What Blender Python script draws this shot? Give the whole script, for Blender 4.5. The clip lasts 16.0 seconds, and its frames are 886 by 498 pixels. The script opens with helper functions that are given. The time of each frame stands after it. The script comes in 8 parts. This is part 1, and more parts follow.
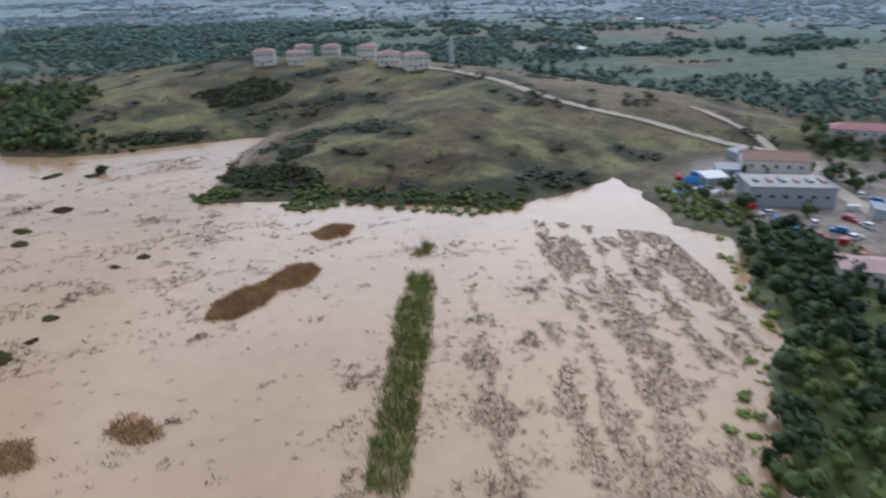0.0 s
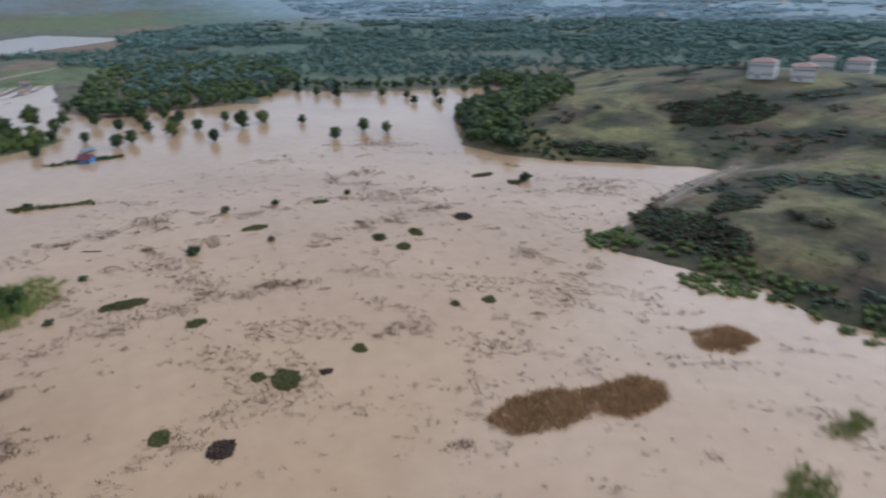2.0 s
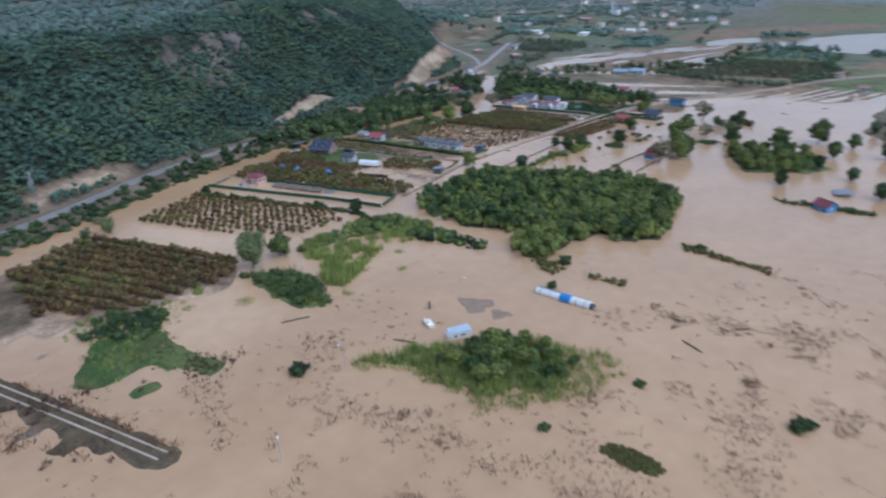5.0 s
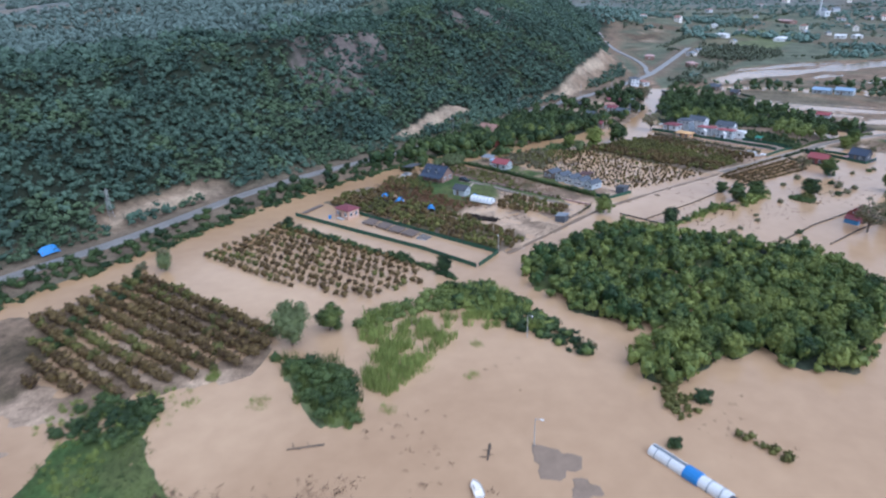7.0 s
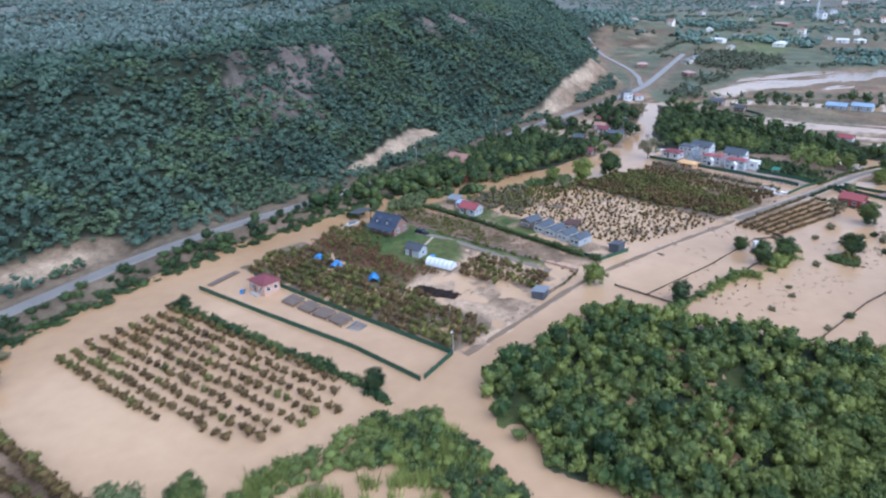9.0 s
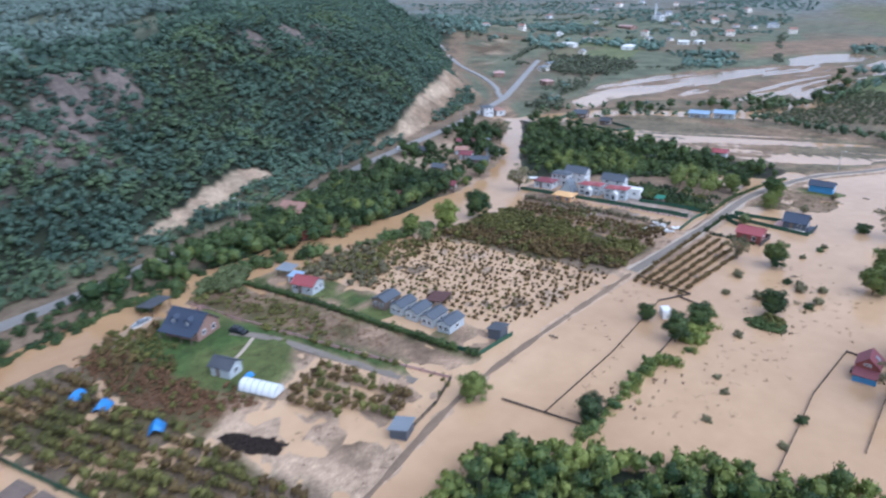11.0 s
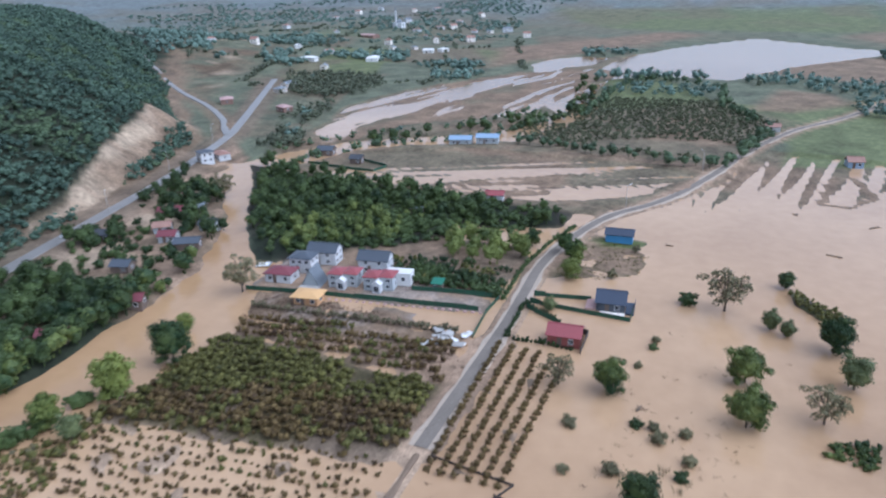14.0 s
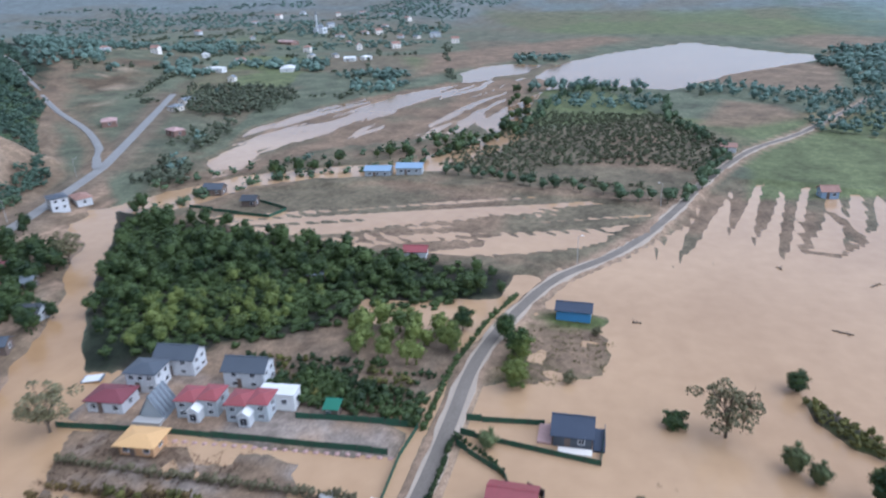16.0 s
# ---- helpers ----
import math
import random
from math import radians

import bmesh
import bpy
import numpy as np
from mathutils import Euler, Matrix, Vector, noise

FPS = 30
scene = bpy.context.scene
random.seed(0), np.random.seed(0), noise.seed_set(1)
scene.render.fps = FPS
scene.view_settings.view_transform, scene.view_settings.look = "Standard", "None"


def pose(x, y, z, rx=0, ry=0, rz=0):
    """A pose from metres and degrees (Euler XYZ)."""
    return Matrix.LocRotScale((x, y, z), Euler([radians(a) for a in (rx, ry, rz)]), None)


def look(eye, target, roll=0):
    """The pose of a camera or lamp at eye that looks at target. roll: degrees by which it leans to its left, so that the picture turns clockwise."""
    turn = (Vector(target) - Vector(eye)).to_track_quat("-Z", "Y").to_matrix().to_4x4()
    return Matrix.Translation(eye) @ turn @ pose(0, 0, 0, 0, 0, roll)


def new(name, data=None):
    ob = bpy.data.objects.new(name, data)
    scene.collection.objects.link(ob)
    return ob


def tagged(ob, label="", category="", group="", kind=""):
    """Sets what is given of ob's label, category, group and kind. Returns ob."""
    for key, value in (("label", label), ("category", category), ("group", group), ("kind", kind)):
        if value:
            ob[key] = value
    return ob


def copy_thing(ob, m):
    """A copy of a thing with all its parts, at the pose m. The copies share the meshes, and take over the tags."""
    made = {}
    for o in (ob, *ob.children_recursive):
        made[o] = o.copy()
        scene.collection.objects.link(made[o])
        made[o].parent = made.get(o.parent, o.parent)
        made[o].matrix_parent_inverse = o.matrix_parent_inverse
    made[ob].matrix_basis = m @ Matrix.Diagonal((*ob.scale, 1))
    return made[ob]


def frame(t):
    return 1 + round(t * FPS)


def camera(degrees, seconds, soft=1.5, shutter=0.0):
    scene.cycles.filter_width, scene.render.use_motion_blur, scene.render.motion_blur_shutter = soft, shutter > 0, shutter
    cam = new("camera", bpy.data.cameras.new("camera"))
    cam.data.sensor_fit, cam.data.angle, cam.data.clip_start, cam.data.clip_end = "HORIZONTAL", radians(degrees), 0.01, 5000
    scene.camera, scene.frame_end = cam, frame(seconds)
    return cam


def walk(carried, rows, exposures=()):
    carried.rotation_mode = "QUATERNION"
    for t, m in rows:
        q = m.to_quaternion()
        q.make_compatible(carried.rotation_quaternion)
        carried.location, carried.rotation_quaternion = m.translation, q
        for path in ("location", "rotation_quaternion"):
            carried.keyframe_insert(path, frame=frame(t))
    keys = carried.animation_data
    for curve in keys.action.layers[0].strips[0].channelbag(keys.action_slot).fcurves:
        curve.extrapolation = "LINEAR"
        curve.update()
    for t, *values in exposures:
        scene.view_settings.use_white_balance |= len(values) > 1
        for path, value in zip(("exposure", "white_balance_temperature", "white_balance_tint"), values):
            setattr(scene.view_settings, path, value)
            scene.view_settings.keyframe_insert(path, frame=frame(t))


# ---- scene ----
cam = camera(67.1, 16.0, soft=2.2, shutter=0.5)
METRES, EYE, TILT, LEAN, TURN = 407.0, 62.0, 0.0, 0.0, 21.8
ROWS = [
    (0.0, 0.0, 0.0, 0.0, -0.42, -22.3, 1.03),
    (0.5, 0.011, 0.028, 0.0006, 8.6, -22.24, 1.02),
    (1.0, 0.0185, 0.0597, 0.0016, 20.08, -22.19, 1.1),
    (1.5, 0.0201, 0.0889, 0.0029, 30.61, -22.16, 1.13),
    (2.0, 0.0158, 0.1212, 0.0042, 42.03, -22.13, 1.17),
    (2.5, 0.0066, 0.1498, 0.0053, 52.45, -22.06, 1.22),
    (3.0, -0.0101, 0.179, 0.0059, 64.14, -21.97, 1.29),
    (3.5, -0.029, 0.2016, 0.0076, 76.06, -21.89, 1.33),
    (4.0, -0.0544, 0.2219, 0.0091, 89.14, -21.78, 1.3),
    (4.5, -0.0803, 0.2349, 0.0102, 99.55, -21.74, 1.26),
    (5.0, -0.1124, 0.2437, 0.0116, 109.28, -21.73, 1.19),
    (7.5, -0.2654, 0.2196, 0.0191, 124.02, -21.93, 0.9),
    (8.0, -0.2963, 0.2081, 0.0199, 123.9, -21.91, 0.94),
    (10.5, -0.4428, 0.1488, 0.0202, 115.83, -21.78, 1.2),
    (11.0, -0.4743, 0.1387, 0.0202, 111.1, -21.76, 1.32),
    (11.5, -0.5033, 0.1311, 0.0201, 106.63, -21.77, 1.39),
    (12.0, -0.5351, 0.1252, 0.0203, 101.99, -21.81, 1.45),
    (12.5, -0.5644, 0.1221, 0.0203, 98.31, -21.82, 1.5),
    (13.0, -0.5968, 0.1208, 0.0203, 94.85, -21.82, 1.59),
    (13.5, -0.6268, 0.1216, 0.0203, 92.29, -21.82, 1.63),
    (14.0, -0.6581, 0.1241, 0.0202, 90.54, -21.8, 1.72),
    (14.5, -0.6863, 0.1272, 0.0202, 89.08, -21.76, 1.71),
    (15.0, -0.7175, 0.1317, 0.0203, 87.43, -21.77, 1.71),
    (15.5, -0.7472, 0.137, 0.0206, 86.09, -21.82, 1.72),
    (16.0, -0.7779, 0.1432, 0.0202, 84.85, -21.78, 1.72),
]
walk(cam, [(t, pose(0, 0, EYE, TILT, LEAN, TURN) @ pose(METRES * x, METRES * y, METRES * z, 90 + pitch, roll, yaw)) for t, x, y, z, yaw, pitch, roll in ROWS],
     [(0, 0.42, 5380, 10), (1, 0.38, 5330, 10), (2.5, 0.44, 5130, 9), (5, 0.57, 5000, 11), (7.5, 0.94, 4980, 13), (9, 1.09, 5000, 13), (11, 1.09, 5060, 13), (12.5, 0.97, 5080, 13), (16, 0.93, 5120, 12)])

# ---- daylight: a grey overcast sky with a broad weak sun behind the cloud ----
SUN_ELEV, SUN_AZ = 52.0, -5.0
world = bpy.data.worlds.new("overcast")
scene.world = world
world.use_nodes = True
wn, wl = world.node_tree.nodes, world.node_tree.links
sky = wn.new("ShaderNodeTexSky")
sky.sky_type, sky.sun_disc = "NISHITA", False
sky.sun_elevation, sky.sun_rotation = radians(SUN_ELEV), radians(SUN_AZ)
sky.air_density, sky.dust_density, sky.ozone_density = 1.0, 1.5, 2.0
grey = wn.new("ShaderNodeHueSaturation")
grey.inputs["Saturation"].default_value = 0.28
wl.new(sky.outputs[0], grey.inputs["Color"])
wl.new(grey.outputs[0], wn["Background"].inputs["Color"])
wn["Background"].inputs["Strength"].default_value = 0.10
sun = new("sun", bpy.data.lights.new("sun", "SUN"))
sun.data.energy, sun.data.angle, sun.data.color = 1.2, radians(86), (1.0, 0.985, 0.97)
az = radians(SUN_AZ)
sun.matrix_world = look((math.sin(az) * 60, math.cos(az) * 60, 60 * math.tan(radians(SUN_ELEV))), (0, 0, 0))


# ---- materials ----
def mat(name, col, rough=0.8, var=0.25, scale=1.0, bump=0.2, metal=0.0, rand=0.0, island=0.0, stain=None, spec=0.4, patch=1.0):
    """A surface with a coarse and a fine variation of its colour, relief, and a tint by object or by loose piece."""
    m = bpy.data.materials.new(name)
    m.use_nodes = True
    n, l = m.node_tree.nodes, m.node_tree.links
    b = n["Principled BSDF"]
    b.inputs["Roughness"].default_value, b.inputs["Metallic"].default_value = rough, metal
    b.inputs["Specular IOR Level"].default_value = spec
    geo = n.new("ShaderNodeNewGeometry")
    coarse, fine = n.new("ShaderNodeTexNoise"), n.new("ShaderNodeTexNoise")
    coarse.inputs["Scale"].default_value, coarse.inputs["Detail"].default_value = 0.25 * scale, 3
    fine.inputs["Scale"].default_value, fine.inputs["Detail"].default_value = 4.0 * scale, 4
    for t in (coarse, fine):
        l.new(geo.outputs["Position"], t.inputs["Vector"])
    add = n.new("ShaderNodeMath")
    add.operation = "ADD"
    swing = n.new("ShaderNodeMath")
    swing.operation = "MULTIPLY_ADD"
    swing.inputs[1].default_value, swing.inputs[2].default_value = patch, 0.5 - 0.5 * patch
    l.new(coarse.outputs["Fac"], swing.inputs[0])
    l.new(swing.outputs[0], add.inputs[0])
    l.new(fine.outputs["Fac"], add.inputs[1])
    last = add.outputs[0]
    for amount, node, socket in ((rand, "ShaderNodeObjectInfo", "Random"), (island, "ShaderNodeNewGeometry", "Random Per Island")):
        if amount:
            src, mul = n.new(node), n.new("ShaderNodeMath")
            mul.operation = "MULTIPLY_ADD"
            l.new(src.outputs[socket], mul.inputs[0])
            mul.inputs[1].default_value = 2 * amount
            sub = n.new("ShaderNodeMath")
            sub.operation = "ADD"
            sub.inputs[1].default_value = -amount
            l.new(last, sub.inputs[0])
            l.new(sub.outputs[0], mul.inputs[2])
            last = mul.outputs[0]
    ramp = n.new("ShaderNodeMapRange")
    ramp.inputs["From Min"].default_value, ramp.inputs["From Max"].default_value = 0.4, 1.6
    l.new(last, ramp.inputs["Value"])
    mix = n.new("ShaderNodeMix")
    mix.data_type = "RGBA"
    lo = tuple(c * (1 - var) for c in col)
    hi = tuple(min(1, c * (1 + var)) for c in col)
    if stain:
        lo = stain
    mix.inputs["A"].default_value, mix.inputs["B"].default_value = (*lo, 1), (*hi, 1)
    l.new(ramp.outputs[0], mix.inputs["Factor"])
    l.new(mix.outputs["Result"], b.inputs["Base Color"])
    if bump:
        bm_ = n.new("ShaderNodeBump")
        bm_.inputs["Strength"].default_value, bm_.inputs["Distance"].default_value = bump, 0.1 / max(scale, 0.2)
        l.new(fine.outputs["Fac"], bm_.inputs["Height"])
        l.new(bm_.outputs[0], b.inputs["Normal"])
    return m


def ground_mat():
    """Soil, grass and mud: the cover's colour from the sheet, far haze tint included, broken up by grass tufts and
    clods.
    """
    m = bpy.data.materials.new("ground_cover")
    m.use_nodes = True
    n, l = m.node_tree.nodes, m.node_tree.links
    b = n["Principled BSDF"]
    b.inputs["Roughness"].default_value = 0.85
    b.inputs["Specular IOR Level"].default_value = 0.25
    att = n.new("ShaderNodeAttribute")
    att.attribute_name = "cover"
    geo = n.new("ShaderNodeNewGeometry")
    vals = []
    for s in (0.06, 0.45, 2.5):
        t = n.new("ShaderNodeTexNoise")
        t.inputs["Scale"].default_value, t.inputs["Detail"].default_value = s, 5
        t.inputs["Roughness"].default_value = 0.65
        l.new(geo.outputs["Position"], t.inputs["Vector"])
        r = n.new("ShaderNodeMapRange")
        r.inputs["From Min"].default_value, r.inputs["From Max"].default_value = 0.3, 0.7
        r.inputs["To Min"].default_value, r.inputs["To Max"].default_value = (0.6, 1.4) if s < 0.1 else (0.68, 1.32)
        l.new(t.outputs["Fac"], r.inputs["Value"])
        vals.append((t, r))
    last = att.outputs["Color"]
    for t, r in vals:
        v = n.new("ShaderNodeVectorMath")
        v.operation = "MULTIPLY"
        l.new(last, v.inputs[0])
        l.new(r.outputs[0], v.inputs[1])
        last = v.outputs[0]
    l.new(last, b.inputs["Base Color"])
    bu = n.new("ShaderNodeBump")
    bu.inputs["Strength"].default_value, bu.inputs["Distance"].default_value = 0.3, 0.2
    l.new(vals[1][0].outputs["Fac"], bu.inputs["Height"])
    l.new(bu.outputs[0], b.inputs["Normal"])
    return m


def water_mat():
    """Silt-laden flood water: an opaque tan body with a faint drift of silt and a soft gloss."""
    m = bpy.data.materials.new("muddy_water")
    m.use_nodes = True
    n, l = m.node_tree.nodes, m.node_tree.links
    b = n["Principled BSDF"]
    b.inputs["Roughness"].default_value = 0.17
    b.inputs["IOR"].default_value = 1.33
    b.inputs["Specular IOR Level"].default_value = 0.72
    geo = n.new("ShaderNodeNewGeometry")
    big, small = n.new("ShaderNodeTexNoise"), n.new("ShaderNodeTexNoise")
    big.inputs["Scale"].default_value, big.inputs["Detail"].default_value, big.inputs["Distortion"].default_value = 0.012, 5, 1.2
    small.inputs["Scale"].default_value, small.inputs["Detail"].default_value = 0.25, 4
    rip = n.new("ShaderNodeTexNoise")
    rip.inputs["Scale"].default_value, rip.inputs["Detail"].default_value = 1.6, 3
    for t in (big, small, rip):
        l.new(geo.outputs["Position"], t.inputs["Vector"])
    ramp = n.new("ShaderNodeValToRGB")
    ramp.color_ramp.elements[0].position, ramp.color_ramp.elements[1].position = 0.35, 0.68
    ramp.color_ramp.elements[0].color = (*WATER_DARK, 1)
    ramp.color_ramp.elements[1].color = (*WATER_LIGHT, 1)
    mixf = n.new("ShaderNodeMath")
    mixf.operation = "MULTIPLY_ADD"
    mixf.inputs[1].default_value, mixf.inputs[2].default_value = 0.32, -0.03
    l.new(small.outputs["Fac"], mixf.inputs[0])
    add = n.new("ShaderNodeMath")
    add.operation = "MULTIPLY_ADD"
    add.inputs[1].default_value = 0.8
    l.new(big.outputs["Fac"], add.inputs[0])
    l.new(mixf.outputs[0], add.inputs[2])
    l.new(add.outputs[0], ramp.inputs["Fac"])
    # silt tint; in the far west it also offsets the sky reflection
    silt = n.new("ShaderNodeAttribute")
    silt.attribute_name = "silt"
    load = n.new("ShaderNodeVectorMath")
    load.operation = "MULTIPLY"
    l.new(ramp.outputs["Color"], load.inputs[0])
    l.new(silt.outputs["Color"], load.inputs[1])
    l.new(load.outputs[0], b.inputs["Base Color"])
    bu = n.new("ShaderNodeBump")
    bu.inputs["Strength"].default_value, bu.inputs["Distance"].default_value = 0.03, 0.04
    l.new(rip.outputs["Fac"], bu.inputs["Height"])
    l.new(bu.outputs[0], b.inputs["Normal"])
    return m


WATER_DARK, WATER_LIGHT = (0.40, 0.25, 0.136), (0.51, 0.333, 0.188)
M_GROUND, M_WATER = ground_mat(), water_mat()
M_LEAF = mat("leaf_green", (0.12, 0.136, 0.031), 0.6, 0.6, 0.5, 0, island=0.35, rand=0.4, spec=0.25, stain=(0.034, 0.066, 0.02), patch=2.6)
M_LEAF_DARK = mat("leaf_dark", (0.05, 0.07, 0.021), 0.6, 0.6, 0.5, 0, island=0.3, rand=0.35, spec=0.25, stain=(0.014, 0.029, 0.012), patch=2.4)
M_LEAF_MID = mat("leaf_mid", (0.092, 0.109, 0.027), 0.6, 0.65, 0.5, 0, island=0.3, rand=0.55, spec=0.25, stain=(0.022, 0.045, 0.016), patch=2.6)
# the added blue in this leaf imitates haze over the hillside
M_LEAF_FOREST = mat("leaf_forest", (0.064, 0.096, 0.064), 0.65, 0.6, 0.2, 0, island=0.3, spec=0.2, stain=(0.03, 0.052, 0.04), patch=2.0)
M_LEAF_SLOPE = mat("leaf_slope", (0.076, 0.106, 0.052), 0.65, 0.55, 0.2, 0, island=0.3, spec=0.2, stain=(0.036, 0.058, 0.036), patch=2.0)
# leaves of the plain, with blue-grey haze mixed into their colour
M_LEAF_FAR_HAZE = mat("leaf_far_haze", (0.118, 0.172, 0.138), 0.7, 0.5, 0.05, 0, island=0.3, spec=0.2)
# plateau leaves, paled in colour as if seen through haze
M_LEAF_PLATEAU_HAZE = mat("leaf_plateau_haze", (0.115, 0.153, 0.128), 0.7, 0.45, 0.1, 0, island=0.15, spec=0.2, patch=2.0)
M_LEAF_VILLAGE = mat("leaf_village", (0.09, 0.102, 0.064), 0.7, 0.5, 0.05, 0, island=0.3, spec=0.2)
# most distant leaves: haze painted in as a pale blue tone
M_LEAF_DISTANT_HAZE = mat("leaf_distant_haze", (0.25, 0.32, 0.335), 0.7, 0.4, 0.03, 0, island=0.2, spec=0.2)
M_LEAF_PALE = mat("leaf_pale", (0.12, 0.142, 0.058), 0.65, 0.45, 0.4, 0, island=0.35, rand=0.2, spec=0.25)
M_LEAF_BROWN = mat("leaf_brown", (0.12, 0.105, 0.06), 0.7, 0.5, 0.4, 0, island=0.4, rand=0.25, spec=0.2)
M_LEAF_THIN = mat("leaf_thin", (0.165, 0.15, 0.08), 0.7, 0.5, 0.4, 0, island=0.4, rand=0.25, spec=0.2)
M_OLIVE = mat("olive_leaf", (0.104, 0.098, 0.027), 0.7, 0.7, 0.25, 0, island=0.4, spec=0.2, stain=(0.04, 0.04, 0.014))
M_OLIVE_FAR = mat("far_orchard_leaf", (0.085, 0.094, 0.05), 0.7, 0.5, 0.1, 0, island=0.3, spec=0.2)
M_HAZEL = mat("hazel_leaf", (0.112, 0.08, 0.029), 0.7, 0.7, 0.25, 0, island=0.4, spec=0.2, stain=(0.045, 0.026, 0.016))
M_RUSTY = mat("bracken", (0.15, 0.085, 0.045), 0.8, 0.5, 0.4, 0, island=0.4, spec=0.15)
M_HEATHER = mat("heather", (0.058, 0.044, 0.026), 0.8, 0.5, 0.4, 0, island=0.4, spec=0.15)
M_TUSSOCK = mat("tussock_grass", (0.15, 0.145, 0.05), 0.8, 0.5, 0.3, 0, island=0.4, spec=0.15, patch=2.0)
M_REED = mat("reed_green", (0.24, 0.28, 0.075), 0.7, 0.5, 0.5, 0, island=0.4, spec=0.2)
M_REED_BROWN = mat("reed_brown", (0.45, 0.285, 0.14), 0.8, 0.5, 0.5, 0, island=0.4, spec=0.15)
M_STUBBLE = mat("drowned_stubble", (0.13, 0.104, 0.085), 0.8, 0.5, 0.5, 0, island=0.5, spec=0.15)
M_WEED = mat("drowned_weed", (0.098, 0.062, 0.044), 0.8, 0.5, 0.5, 0, island=0.5, spec=0.15)
M_BARK = mat("bark", (0.12, 0.09, 0.065), 0.9, 0.35, 3, 0.4)
M_ASPHALT = mat("wet_asphalt", (0.225, 0.21, 0.19), 0.38, 0.3, 0.6, 0.2)
M_FARM = mat("worn_asphalt", (0.21, 0.178, 0.145), 0.85, 0.3, 0.5, 0.2, spec=0.2)
M_DIRT = mat("dirt_track", (0.215, 0.155, 0.108), 0.95, 0.35, 0.6, 0.3, spec=0.1)
M_MUDEDGE = mat("pale_verge", (0.42, 0.34, 0.26), 0.8, 0.25, 0.6, 0.3)


# ---- shapes of the land ----
def lattice(x, y, seed):
    i, j = np.floor(x).astype(np.int64), np.floor(y).astype(np.int64)
    fx, fy = x - i, y - j
    fx, fy = fx * fx * (3 - 2 * fx), fy * fy * (3 - 2 * fy)

    def rnd(a, b):
        h = (a * 374761393 + b * 668265263 + seed * 974711) & 0x7FFFFFFF
        h = ((h ^ (h >> 13)) * 1274126177) & 0x7FFFFFFF
        return ((h ^ (h >> 16)) & 0xFFFF) / 65535.0

    return (rnd(i, j) * (1 - fx) + rnd(i + 1, j) * fx) * (1 - fy) + (rnd(i, j + 1) * (1 - fx) + rnd(i + 1, j + 1) * fx) * fy


def fbm(x, y, size, seed=1, octaves=4):
    """Rolling noise in -1..1 with lumps of that size."""
    out, amp, tot = np.zeros_like(x, float), 1.0, 0.0
    for k in range(octaves):
        f = 2**k / size
        out += amp * (lattice(x * f + 17.3 * k, y * f - 9.1 * k, seed + k) * 2 - 1)
        tot += amp
        amp *= 0.55
    return out / tot * 1.6


def inside(poly, x, y):
    """Distance to a closed outline, positive inside."""
    best, odd = np.full(np.shape(x), 1e9), np.zeros(np.shape(x), bool)
    for (x0, y0), (x1, y1) in zip(poly, poly[1:] + poly[:1]):
        dx, dy = x1 - x0, y1 - y0
        t = np.clip(((x - x0) * dx + (y - y0) * dy) / (dx * dx + dy * dy), 0, 1)
        best = np.minimum(best, np.hypot(x - x0 - t * dx, y - y0 - t * dy))
        if dy:
            odd ^= ((y0 > y) != (y1 > y)) & (x < (y - y0) * dx / dy + x0)
    return np.where(odd, best, -best)


def along(line, x, y):
    """Distance to an open line."""
    best = np.full(np.shape(x), 1e9)
    for (x0, y0), (x1, y1) in zip(line, line[1:]):
        dx, dy = x1 - x0, y1 - y0
        t = np.clip(((x - x0) * dx + (y - y0) * dy) / (dx * dx + dy * dy), 0, 1)
        best = np.minimum(best, np.hypot(x - x0 - t * dx, y - y0 - t * dy))
    return best


def step(a, b, v):
    t = np.clip((v - a) / (b - a), 0, 1)
    return t * t * (3 - 2 * t)


BASIN = [(60, -40), (60, 40), (19, 80), (14, 100), (19, 120), (13, 143), (9, 170), (-5, 176), (-25, 217), (-48, 173), (-92, 166),
         (-140, 154), (-146, 175), (-166, 235), (-182, 225), (-209, 191), (-228, 178), (-253, 173), (-310, 199), (-335, 225), (-345, 258), (-369, 273), (-390, 226), (-408, 177), (-446, 142), (-440, 128), (-398, 120),
         (-405, 110), (-396, 40), (-430, 20), (-480, 16), (-560, 14), (-556, -30), (-500, -60), (-468, -85), (-470, -140), (-476, -180), (-494, -236),
         (-494, -247), (-458, -221), (-422, -191), (-397, -179), (-374, -174), (-346, -171), (-306, -176), (-260, -181), (-234, -175), (-193, -162)]
BASIN += [(-152, -144), (-126, -136), (-60, -108), (60, -70)]
LAKE = [(-763, -148), (-816, -154), (-943, -138), (-1016, -103), (-1136, -25), (-1014, 58), (-990, 94), (-872, -3), (-784, -49), (-800, -102)]
RIVER_2 = [(-480, -232), (-498, -229), (-512, -224), (-536, -212), (-549, -190), (-563, -162), (-575, -146), (-608, -134), (-633, -127), (-710, -138), (-776, -143)]
HILL_ROAD = [(60, -90), (-60, -116), (-126, -138), (-153, -149), (-190, -168), (-220, -178), (-244, -183), (-263, -188), (-290, -194), (-322, -203), (-366, -222),
             (-408, -235), (-461, -251), (-525, -276), (-556, -292), (-640, -340), (-720, -386)]
BRANCH = [(-533, -281), (-548, -295), (-573, -317), (-608, -358), (-645, -412), (-692, -478), (-735, -545), (-757, -583), (-785, -650), (-860, -720), (-930, -790)]
